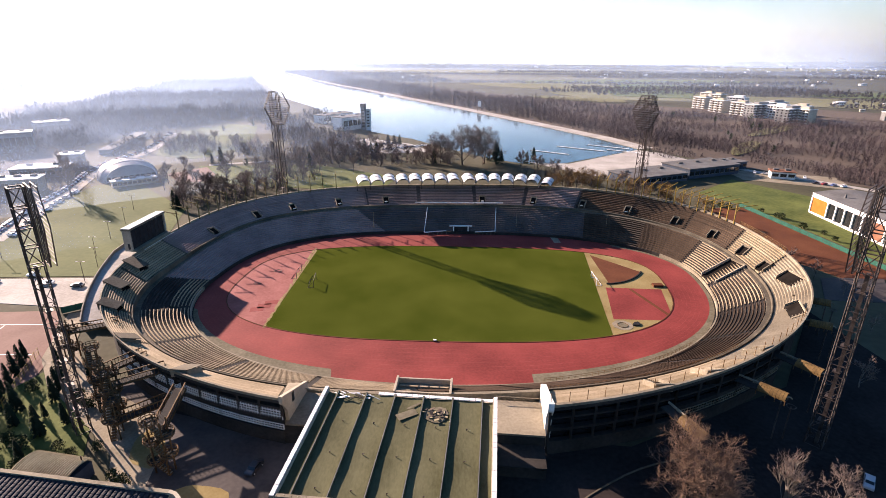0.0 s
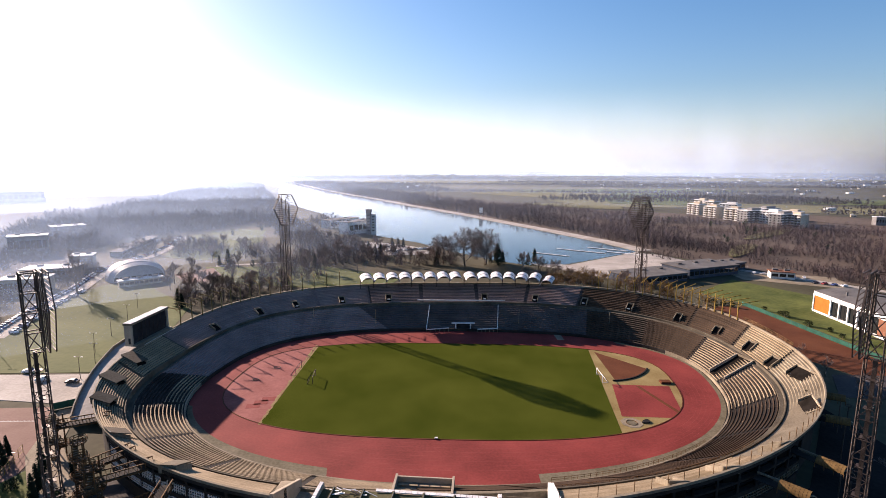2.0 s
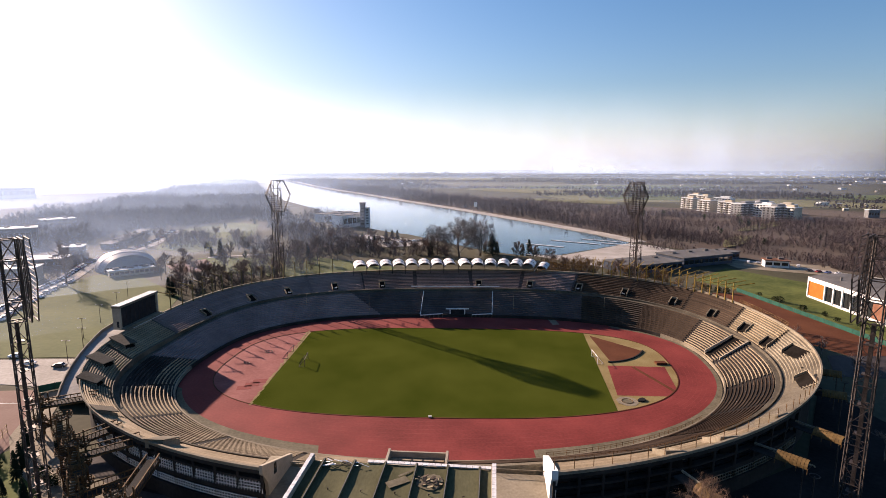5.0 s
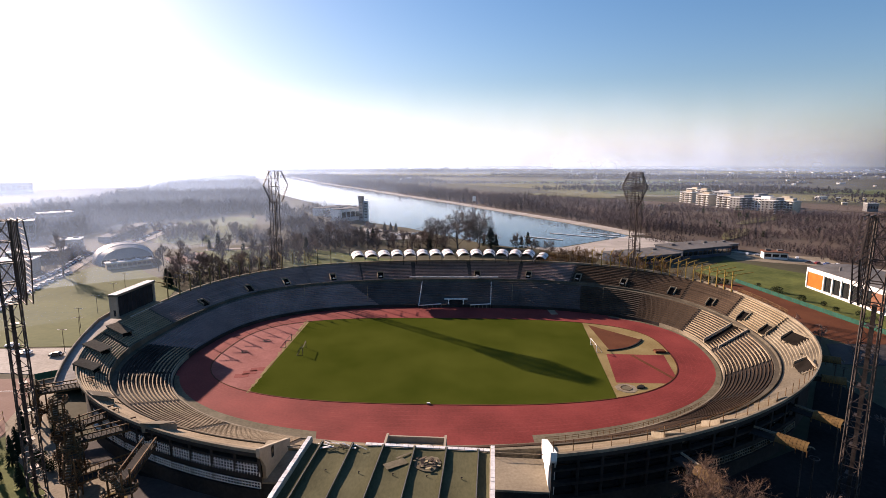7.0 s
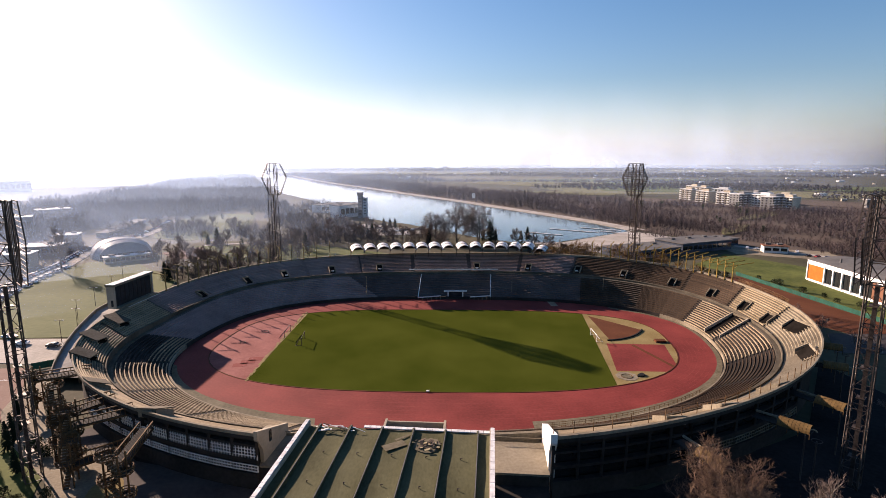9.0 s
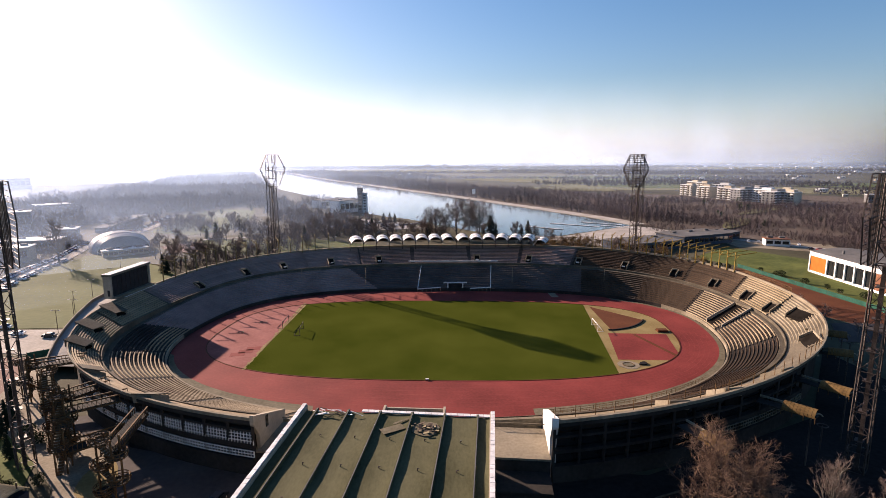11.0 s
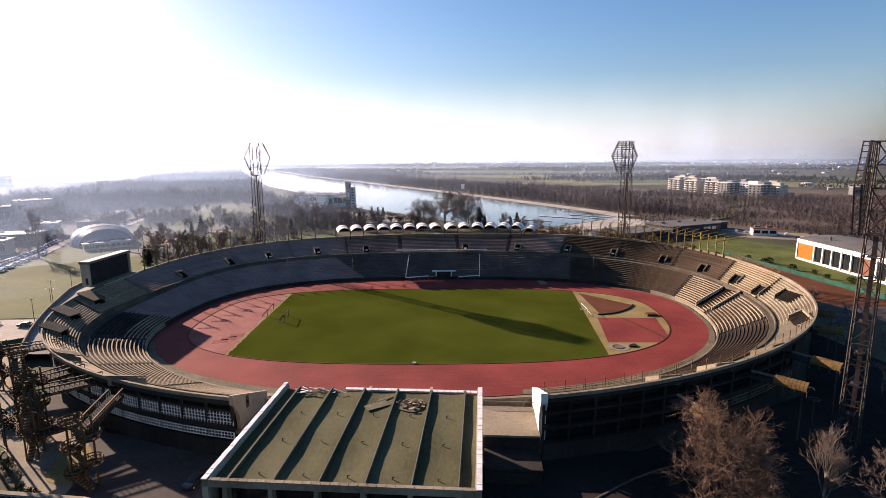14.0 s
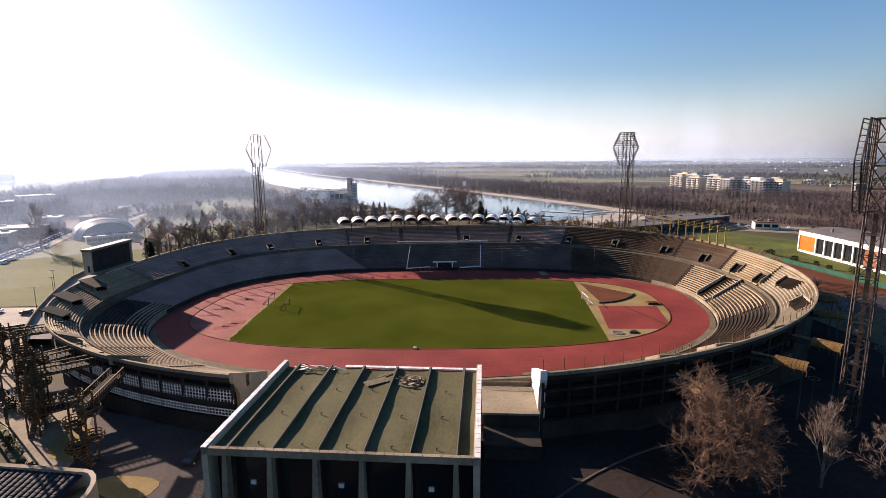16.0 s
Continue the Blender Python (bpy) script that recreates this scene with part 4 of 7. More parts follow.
floodlight(94, 77, 59.5, aim_at(94, 77) + 0.05, 3.6, 12.4, 15.0, "dark lattice floodlight tower with a hexagonal lamp rack", "dark cable shaft")
floodlight(-78.8, -80, 54.4, aim_at(-76, -79), 2.6, 12.4, 15.5, "dark rusty floodlight tower wrapped by spiral stairs at its foot", "dark cable shaft", True)
floodlight(80.0, -82.2, 55.6, aim_at(76, -84), 2.8, 12.4, 16.0, "dark lattice floodlight tower rising from the shaded yard", "dark cable shaft", True)


# ---- the entrance block with its ribbed roof ----
def entrance_block():
    W, D, H = 34.8, 28.6, 14.0
    root = thing("entrance_block", "flat-roofed concrete entrance block with ribs across its felt roof", "building", place=(-7.9, -99.2, 0))
    root.rotation_euler = (0, 0, radians(-5.5))
    part("side_wall", Shape().box((-W / 2 + 0.4, 0, H / 2), (0.8, D, H)), M["plaster"], root)
    part("side_wall", Shape().box((W / 2 - 0.4, 0, H / 2), (0.8, D, H)), M["plaster"], root)
    part("rear_wall", Shape().box((0, D / 2 - 0.3, H / 2 - 0.6), (W - 1.6, 0.6, H - 1.2)), M["plaster"], root)
    part("front_beam", Shape().box((0, -D / 2 + 0.4, H - 0.50), (W, 0.8, 0.8)), M["concrete"], root, "grey concrete fascia beam")
    # sagging felt bays between the ribs
    bays = 7
    xs = [-W / 2 + 0.8] + [-W / 2 + 2.9 + 5.8 * i for i in range(6)] + [W / 2 - 0.8]
    for i in range(bays):
        x0, x1 = xs[i], xs[i + 1]
        s = Shape()
        lines = []
        for j in range(9):
            y = -D / 2 + 0.8 + (D - 1.4) * j / 8
            line = []
            for k in range(7):
                u = k / 6
                sag = 0.12 * math.sin(math.pi * u) + 0.06 * math.sin(j * 1.7 + i * 2.1)
                line.append((x0 + (x1 - x0) * u, y, H - 0.74 - sag))
            lines.append(line)
        s.sweep(lines)
        bay = part("roof_bay", s, M["felt"], root, "olive felt roof bay with stains")
        for v in range(3):
            y = -D / 2 + 3 + 8.2 * v
            x = x0 + (x1 - x0) * 0.55
            if x1 - x0 > 3:
                part("roof_vent", Shape().tube((x, y, H - 1.0), (x, y, H - 0.5), 0.07).tube((x, y, H - 0.52), (x + 0.3, y - 0.12, H - 0.46), 0.07), M["steel"], bay)
    for i in range(6):
        x = xs[i + 1]
        rib = part("roof_rib", Shape().box((x, 0, H - 0.70), (0.45, D - 1.2, 0.88)), M["felt"], root, "raised roof rib covered in felt")
        part("rib_cap", Shape().box((x + 0.05, 0, H - 0.24), (0.14, D - 1.1, 0.06)), M["roof_grey"], rib)
    # white coping stones on the parapets
    for side in (-1, 1):
        n = 26
        for k in range(n):
            y = -D / 2 + D * (k + 0.5) / n
            part("coping_stone", Shape().box((side * (W / 2 - 0.3), y, H + 0.09 + 0.02 * ((k * 7) % 3)), (0.7, D / n - 0.06, 0.18)), M["coping"], root)
    n = 30
    for k in range(n):
        x = -W / 2 + W * (k + 0.5) / n
        part("coping_stone", Shape().box((x, -D / 2 + 0.3, H - 0.02), (W / n - 0.06, 0.6, 0.16)), M["concrete"], root)
    for k in range(20):
        x = -6.4 + 23.0 * (k + 0.5) / 20
        part("coping_stone", Shape().box((x, D / 2 - 0.3, H - 0.6), (23.0 / 20 - 0.06, 0.8, 0.16)), M["coping"], root)
    # the front: tapering fins and dark glazing
    part("glazing", Shape().box((0, -D / 2 + 2.4, 6.2), (W - 1.6, 0.1, 12.4)), M["glass"], root, "dark recessed glazing")
    for x in xs[1:-1]:
        s = Shape()
        s.add([(x - 0.62, -D / 2 - 1.0, 0), (x + 0.62, -D / 2 - 1.0, 0), (x + 0.62, -D / 2 + 0.9, 0), (x - 0.62, -D / 2 + 0.9, 0),
               (x - 0.27, -D / 2 + 0.05, H - 0.9), (x + 0.27, -D / 2 + 0.05, H - 0.9), (x + 0.27, -D / 2 + 1.2, H - 0.9), (x - 0.27, -D / 2 + 1.2, H - 0.9)],
              [(3, 2, 1, 0), (4, 5, 6, 7), (0, 1, 5, 4), (1, 2, 6, 5), (2, 3, 7, 6), (3, 0, 4, 7)])
        part("fin_column", s, M["concrete"], root, "tapering grey concrete fin")
    for k in range(5):
        x = (xs[k + 1] + xs[k + 2]) / 2
        part("lower_window", Shape().box((x, -D / 2 + 2.3, 3.9), (4.4, 0.12, 2.3)), M["grey_wall"], root, "pale lower window band")
        for j in (-0.9, 0.9):
            part("mullion", Shape().box((x + j, -D / 2 + 2.2, 3.9), (0.12, 0.12, 2.3)), M["dark_frame"], root)
        if k % 2 == 0:
            part("wall_lamp", Shape().box((x - 0.3, -D / 2 + 2.2, 8.2), (0.7, 0.25, 0.6)), M["white"], root, "small white lamp box")
    # broken roof edge: fallen white sheets and boards at the back
    rnd = random.Random(4)
    for k in range(15):
        x, y = rnd.uniform(-15.5, -6.5), D / 2 - rnd.uniform(0.6, 2.6)
        s = Shape().box((0, 0, 0), (rnd.uniform(0.8, 2.6), rnd.uniform(0.12, 0.4), 0.06), rnd.uniform(-0.5, 0.5), Matrix.Rotation(rnd.uniform(-0.25, 0.25), 4, "Y"))
        ob = part("loose_board", s, M["white"] if k % 3 else M["concrete_old"], root)
        ob.location = (x, y, H - 0.55 + rnd.uniform(0, 0.4))
    # one torn-off roofing board and a heap of brown debris
    s = Shape().box((0, 0, 0), (4.0, 1.9, 0.06), 0.62)
    part("loose_sheet", s, M["strip"], root, "torn-off pale roofing board").location = (0.3, D / 2 - 6.2, H - 0.62)
    s = Shape().box((0, 0, 0), (3.4, 0.5, 0.06), 0.75)
    part("loose_sheet", s, M["strip"], root).location = (1.4, D / 2 - 3.4, H - 0.60)
    s = Shape().slab(blob(5.9, D / 2 - 5.6, 2.5, 2.2, 0.1, 14, 0.15), H - 0.9, H - 0.66)
    part("debris_bed", s, M["strip"], root, "patch of bare roof screed")
    for k in range(26):
        x, y = rnd.gauss(5.9, 0.9), D / 2 - 5.5 + rnd.gauss(0, 0.7)
        s = Shape().box((0, 0, 0), (rnd.uniform(0.4, 1.3), rnd.uniform(0.2, 0.6), 0.07), rnd.uniform(-1.5, 1.5), Matrix.Rotation(rnd.uniform(-0.4, 0.4), 4, "Y"))
        part("debris", s, M["scrub"] if k % 3 else M["brown_sheet"], root).location = (x, y, H - 0.58 + 0.012 * k)
    return root


entrance_block()


def vip_box():
    root = thing("press_box", "pale open concrete box above the lower tier", "box seat", place=(-4.5, -70.5, -1.8))
    root.rotation_euler = (0, 0, radians(-4))
    part("floor_slab", Shape().box((0, 0, 5.6), (13, 6.0, 0.4)), M["concrete"], root)
    for x in (-6.4, 6.4):
        part("side_wall", Shape().box((x, 0, 6.6), (0.5, 6.2, 2.0)), M["plaster"], root)
    part("parapet", Shape().box((0, 3.0, 6.3), (13, 0.4, 1.6)), M["plaster"], root)
    part("back_wall", Shape().box((0, -2.9, 6.6), (13, 0.4, 1.8)), M["plaster"], root)
    for i in range(5):
        part("desk", Shape().box((-4.8 + 2.4 * i, 1.2, 6.2), (2.0, 0.6, 0.1)), M["bench"], root)
    part("column", Shape().box((-5, 0, 2.8), (0.6, 0.6, 5.6)), M["concrete"], root)
    part("column", Shape().box((5, 0, 2.8), (0.6, 0.6, 5.6)), M["concrete"], root)
    return root


vip_box()


def terrace(x0, y0, x1, y1, z, turn, name, label):
    root = thing(name, label, "terrace")
    c = ((x0 + x1) / 2, (y0 + y1) / 2)
    root.location = (*c, 0)
    root.rotation_euler = (0, 0, radians(turn))
    w, d = abs(x1 - x0), abs(y1 - y0)
    # lower slab takes the darker tone for the block's shadow
    part("slab", Shape().box((0, 0, z - 0.2), (w, d, 0.4)), M["concrete" if z > 4 else "concrete_old"], root)
    part("stone_wall", Shape().box((0, -d / 2 + 0.25, z / 2 - 0.3), (w - 0.2, 0.5, z - 0.4)), M["concrete_old"], root)
    if z > 4:
        for i in range(6):
            x = -w / 2 + w * i / 5
            part("rail_post", Shape().bar((x, d / 2 - 0.2, z), (x, d / 2 - 0.2, z + 1.1), 0.1), M["concrete"], root)
        part("handrail", Shape().bar((-w / 2, d / 2 - 0.2, z + 1.1), (w / 2, d / 2 - 0.2, z + 1.1), 0.12), M["concrete"], root)
    return root


terrace(11.5, -86.5, 21.6, -75.5, 5.0, -5, "terrace", "worn beige concrete terrace beside the entrance block")
terrace(11.0, -93.0, 20.6, -86.6, 2.6, -5, "terrace", "dark stone-faced lower terrace beside the entrance block")
terrace(-33, -84, -25, -73, 5.0, -5, "terrace", "shaded concrete terrace beside the entrance block")


# ---- balcony and player tunnel on the far side ----
def far_side():
    root = thing("tunnel_fence", "pale railing round the player tunnel in the far stand", "railing")
    for p, q in (((-9, 52, 0), (1, 53, 0)), ((14, 53, 0), (23, 53, 0)), ((-9, 52, 0), (-8, 68, 6.5)), ((23, 53, 0), (24.5, 68, 6.5))):
        p, q = Vector(p), Vector(q)
        s = Shape().bar(p + Vector((0, 0, 1.4)), q + Vector((0, 0, 1.9)), 0.3, 0.35)
        part("rail", s, M["white"], root)
        for i in range(6):
            c = p.lerp(q, i / 5)
            part("rail_post", Shape().bar(c, c + Vector((0, 0, 1.7)), 0.16), M["concrete"], root)
    root = thing("player_tunnel", "concrete portal of the player tunnel", "tunnel", place=(7.6, 55, 0))
    for x in (-3.3, 3.3):
        part("pier", Shape().box((x, 0.3, 1.7), (0.45, 0.8, 3.4)), M["white"], root)
    part("lintel", Shape().box((0, 0.3, 3.5), (10.4, 0.9, 0.4)), M["white"], root)
    part("doorway", Shape().box((0, 0.6, 1.6), (6.2, 0.3, 3.2)), M["dark_frame"], root)
    root = thing("balcony", "long pale balcony rail before the far gangway", "balcony")
    part("slab", Shape().box((5, 71.5, 8.6), (46, 2.2, 0.4)), M["concrete"], root)
    part("handrail", Shape().bar((-14, 70.5, 10.2), (28, 70.5, 10.2), 0.3, 0.4), M["white"], root)
    for i in range(22):
        x = -14 + 2 * i
        part("baluster", Shape().bar((x, 70.5, 8.7), (x, 70.5, 10.1), 0.12), M["concrete"], root)


far_side()

for x, y in ((-60, 54.5), (72.5, 52), (33, 57), (-32, 55)):
    root = thing("flag_pole", "thin grey pole standing in the far stand", "pole", "poles in the far stand", place=(x, y, 1.0))
    part("shaft", Shape().tube((0, 0, 0), (0, 0, 9.0), 0.13, 0.08), M["concrete"], root)
    part("base", Shape().box((0, 0, 0.1), (0.5, 0.5, 0.3)), M["concrete"], root)


# ---- field things ----
def goal(x, y, turn, label, paint):
    root = thing("goal", label, "goal", "football goals", place=(x, y, 0.03))
    root.rotation_euler = (0, 0, turn)
    for v in (-3.66, 3.66):
        part("goalpost", Shape().tube((0, v, 0), (0, v, 2.44), 0.1, n=8), paint, root)
        part("stay", Shape().tube((0, v, 2.44), (2.0, v, 0), 0.05), paint, root)
        part("ground_bar", Shape().tube((0, v, 0.05), (2.0, v, 0.05), 0.05), paint, root)
    part("crossbar", Shape().tube((0, -3.76, 2.44), (0, 3.76, 2.44), 0.1, n=8), paint, root)
    part("back_bar", Shape().tube((2.0, -3.66, 0.05), (2.0, 3.66, 0.05), 0.05), paint, root)


goal(54.4, 1.8, 0.0, "white football goal at the edge of the turf", M["white"])
goal(-53.5, 6.0, math.pi, "bare grey football goal without a net", M["steel"])
goal(-46.0, -1.5, math.pi + 0.1, "dark portable goal standing on the turf", M["steel"])


def ring_mat(x, y, r, label, dirt):
    root = thing("throwing_circle", label, "throwing circle", "throwing circles", place=(x, y, 0.03))
    s = Shape()
    out = [(r * math.cos(math.pi / 4 * i + 0.39), r * math.sin(math.pi / 4 * i + 0.39)) for i in range(8)]
    s.slab(out, -0.1, 0.03)
    part("pad", s, M["track_worn" if dirt else "concrete"], root)
    part("steel_ring", Shape().hoop((0, 0, 0.04), r * (0.6 if dirt else 0.5), 0.12), M["concrete" if dirt else "rust"], root)
    if not dirt:
        part("centre", Shape().tube((0, 0, 0), (0, 0, 0.045), r * 0.5, n=16), M["strip"], root)


s = Shape()
rnd = random.Random(12)
for i in range(34):
    y = -33 + 66 * i / 33
    s.box((-53.9 + rnd.uniform(-0.3, 0.2), y, 0.035), (rnd.uniform(0.4, 1.0), 1.9, 0.03), rnd.uniform(-0.15, 0.15))
solo("turf_edge", s, M["sandy"], "ragged pale sandy edge of the turf", "ground", kind="structure")
ring_mat(54.8, -30.8, 3.2, "pale concrete throwing circle", False)
ring_mat(-62.5, 9.5, 2.0, "worn throwing circle on red ground", True)
ring_mat(-66.5, -1.8, 1.6, "small faded throwing circle", True)
s = Shape().slab(blob(59.2, -30.2, 1.6, 0.8, 0.4, 12, 0.4), 0.0, 0.35)
solo("tarpaulin", s, M["rubber"], "crumpled black tarpaulin on the sand", "tarpaulin")
root = thing("high_jump_mat", "dark red landing mat beside the track", "landing mat", place=(76.3, -1.5, 0.01))
part("mat_body", Shape().box((0, 0, 0.35), (3.4, 2.2, 0.7)), M["cinder"], root)
part("mat_frame", Shape().bar((-1.9, -1.3, 0.1), (1.9, -1.3, 0.1), 0.15).bar((-1.9, 1.3, 0.1), (1.9, 1.3, 0.1), 0.15), M["dark_frame"], root)
solo("runway", Shape().box((68.6, -14.2, 0.02), (1.2, 20, 0.04), 0.30), M["cinder"], "dark red jump runway line", "runway", kind="structure")
solo("crossing_strip", Shape().box((49.2, 48.6, 0.03), (3.0, 11.0, 0.03), 0.06), M["concrete"], "pale strip across the track", "strip", kind="structure")
solo("half_way_box", Shape().box((-2.4, -41.0, 0.2), (0.9, 0.5, 0.5)), M["white"], "small white box by the touchline", "marker box")
for i in range(3):
    solo("worn_mat", Shape().box((-60 + 1.6 * i, -22 + 2.5 * i, 0.024), (4.2, 3.0, 0.012), 0.2), M["track"], "dark worn patch on the red ground", "mat", "mats on the red ground")


# ---- steel bridges and spiral stairs outside the rim ----
def bridge(p, q, width, material, label):
    p, q = Vector(p), Vector(q)
    d = q - p
    root = thing("stair_bridge", label, "footbridge", "steel bridges outside the rim", place=p)
    root.rotation_euler = (0, 0, math.atan2(d.y, d.x))
    run, rise = d.to_2d().length, d.z
    deck = Shape()
    deck.add([(0, -width / 2, -0.1), (run, -width / 2, rise - 0.1), (run, width / 2, rise - 0.1), (0, width / 2, -0.1),
              (0, -width / 2, 0.1), (run, -width / 2, rise + 0.1), (run, width / 2, rise + 0.1), (0, width / 2, 0.1)],
             [(0, 3, 2, 1), (4, 5, 6, 7), (0, 1, 5, 4), (1, 2, 6, 5), (2, 3, 7, 6), (3, 0, 4, 7)])
    part("deck", deck, M["concrete_old"], root)
    for y in (-width / 2, width / 2):
        part("top_rail", Shape().bar((0, y, 1.25), (run, y, rise + 1.25), 0.2, 0.26), material, root)
        part("bottom_chord", Shape().bar((0, y, -0.3), (run, y, rise - 0.3), 0.22, 0.3), material, root)
        m = int(d.length / 0.75)
        for i in range(m + 1):
            k = i / m
            part("baluster", Shape().bar((run * k, y, rise * k - 0.3), (run * k, y, rise * k + 1.2), 0.1), material, root)
    return root


def pipe_bridge(p, q):
    """A pale beam out of the rim that carries a yellow half-pipe chute at its outer end."""
    p, q = Vector(p), Vector(q)
    d = q - p
    run, rise = d.to_2d().length, d.z
    root = thing("stair_bridge", "ochre half-pipe footbridge on a pale beam from the rim", "footbridge", "steel bridges outside the rim", place=p)
    root.rotation_euler = (0, 0, math.atan2(d.y, d.x))
    part("beam", Shape().bar((0, 0.9, 0.5), (run * 0.6, 0.9, rise * 0.6 + 0.5), 0.3, 0.4), M["concrete"], root, "pale concrete beam")
    part("deck", Shape().bar((0, 0, -0.3), (run, 0, rise - 0.3), 2.2, 0.25), M["concrete_old"], root)
    n = 9
    for i in range(n):
        k0, k1 = 0.45 + 0.55 * i / n, 0.45 + 0.55 * (i + 0.9) / n
        arc = [(-1.3 * math.cos(a), 1.5 * math.sin(a) - 0.2) for a in np.linspace(0.0, 2.5, 8)]
        s = Shape().sweep([[(run * k, y, rise * k + z) for y, z in arc] for k in (k0, k1)])
        s.sweep([[(run * k, y * 0.94, rise * k + z - 0.08) for y, z in arc] for k in (k1, k0)])
        part("shell_panel", s, M["pipe_ochre"], root)
    for i in range(4):
        k = 0.45 + 0.55 * i / 3
        part("bracket", Shape().bar((run * k, -1.3, rise * k - 1.2), (run * k, -1.3, rise * k), 0.14), M["rust"], root)
    return root


def spiral(x, y, z, height, radius, material, label, turn=0.0):
    """A stair tower: uprights, zigzag flights and rounded basket landings on both sides."""
    root = thing("stair_tower", label, "stair tower", "stair towers outside the rim", place=(x, y, z))
    root.rotation_euler = (0, 0, turn)
    for u, v in ((-1.5, -0.9), (1.5, -0.9), (1.5, 0.9), (-1.5, 0.9)):
        part("upright", Shape().bar((u, v, 0), (u, v, height + 1.2), 0.24), material, root)
    levels = int(height / 2.1)
    for i in range(levels):
        h = height * (i + 1) / levels
        side = 1 if i % 2 else -1
        landing = part("landing", Shape().tube((side * 1.6, 0, h - 0.1), (side * 1.6, 0, h), radius * 0.72, n=14), M["concrete_old"], root)
        for zz, r in ((0.05, 0.72), (0.55, 0.8), (1.1, 0.76)):
            part("basket_hoop", Shape().hoop((side * 1.6, 0, h + zz), radius * r, 0.1, 16), material, landing)
        for k in range(12):
            a = 2 * math.pi * k / 12
            c, e = math.cos(a), math.sin(a)
            part("basket_bar", Shape().bar((side * 1.6 + radius * 0.72 * c, radius * 0.72 * e, h), (side * 1.6 + radius * 0.79 * c, radius * 0.79 * e, h + 1.1), 0.1), material, landing)
        h0 = height * i / levels
        v = 0.5 * side
        flight = part("stair_flight", Shape().bar((-side * 1.6, v, h0), (side * 1.6, v, h), 1.0, 0.16), material, root)
        for k in range(7):
            f = (k + 0.5) / 7
            part("tread", Shape().box((-side * 1.6 + side * 3.2 * f, v, h0 + (h - h0) * f + 0.14), (0.34, 1.0, 0.06)), M["concrete"], flight)
        for w in (v - 0.5, v + 0.5):
            part("handrail", Shape().bar((-side * 1.6, w, h0 + 1.0), (side * 1.6, w, h + 1.0), 0.1), material, flight)
    return root


for x, y, rx, ry, h, zb in ((-54.6, -92.0, -56.6, -78.4, 11.4, 9.8), (-73.2, -76.4, -64, -70, 13.0, 9.4), (-78.5, -72.5, -72, -64, 15.0, 9.4), (-99, -52, -88, -47, 10.0, 8.6), (-70.0, -82.0, -62, -75, 8.0, 4.2)):
    spiral(x, y, 0, h, 2.2, M["rust"], "rusty brown stair tower with rounded basket landings", math.atan2(y - ry, x - rx) + 1.2)
    bridge((rx, ry, zb), (x, y, zb - 0.2), 2.4, M["rust"], "rusty steel footbridge from the rim to a stair tower")
for x, y, rx, ry in ((49.5, -94.0, 46, -83), (72.5, -81.0, 66, -73), (86, -72, 81, -63), (103, -50, 95, -45), (112, -36, 104, -31)):
    pipe_bridge((rx, ry, 9.9), (x, y, 10.2))
    root = thing("bridge_mast", "tall pale steel mast with a curved head beside the bridge", "mast", "masts at the bridge ends", place=(x, y, 0))
    part("leg", Shape().tube((-1.2, 0, 0), (-1.2, 0, 9.5), 0.16), M["steel"], root)
    part("leg", Shape().tube((1.2, 0, 0), (1.2, 0, 8.2), 0.16), M["steel"], root)
    arc = [(-1.2 + 1.2 * (1 - math.cos(a)), 0, 9.5 + 1.2 * math.sin(a)) for a in np.linspace(0, 2.6, 8)]
    s = Shape()
    for p, q in zip(arc, arc[1:]):
        s.tube(p, q, 0.14)
    part("curved_head", s, M["concrete"], root)
    part("hoop", Shape().hoop((1.2, 0, 8.3), 0.9, 0.1), M["steel"], root)


# ---- railings on the stands ----
def railing(name, ts, ring0, ring1, k, z_of, label):
    root = thing(name, label, "railing")
    for a, b in zip(ts, ts[1:]):
        p, q = Vector(up(between(ring0, ring1, a, k), z_of(a))), Vector(up(between(ring0, ring1, b, k), z_of(b)))
        part("rail", Shape().bar(p + Vector((0, 0, 1.0)), q + Vector((0, 0, 1.0)), 0.07).bar(p + Vector((0, 0, 0.5)), q + Vector((0, 0, 0.5)), 0.06), M["rust"], root)
        part("rail_post", Shape().bar(p, p + Vector((0, 0, 1.05)), 0.08), M["rust"], root)


railing("gangway_rail", WALK.line(60, GAP1, RIM.near_x(84)), FRONT, WALK, 0.97, lambda t: walk_z(t) - 0.3, "thin rusty railing along the east gangway")
root = thing("rim_posts", "row of thin rusty posts along the rim", "posts")
for t in RIM.line(22, GAP1, RIM.near_x(96)):
    p = between(WALK, RIM, t, 0.93)
    part("post", Shape().bar(up(p, rim_z(t) - 0.9), up(p, rim_z(t) + 2.4), 0.11), M["rust"], root)
railing("front_rail", FRONT.line(30, FRONT.near_x(25), FRONT.near_x(70)), FRONT, WALK, 0.01, lambda t: 1.3, "thin green railing at the foot of the stand")


# ---- torn wire netting on the north-east rim ----
root = thing("rim_netting", "rusty torn wire netting on a low frame along the rim", "netting")
ts = [radians(12 - 1.5 * i) for i in range(11)]
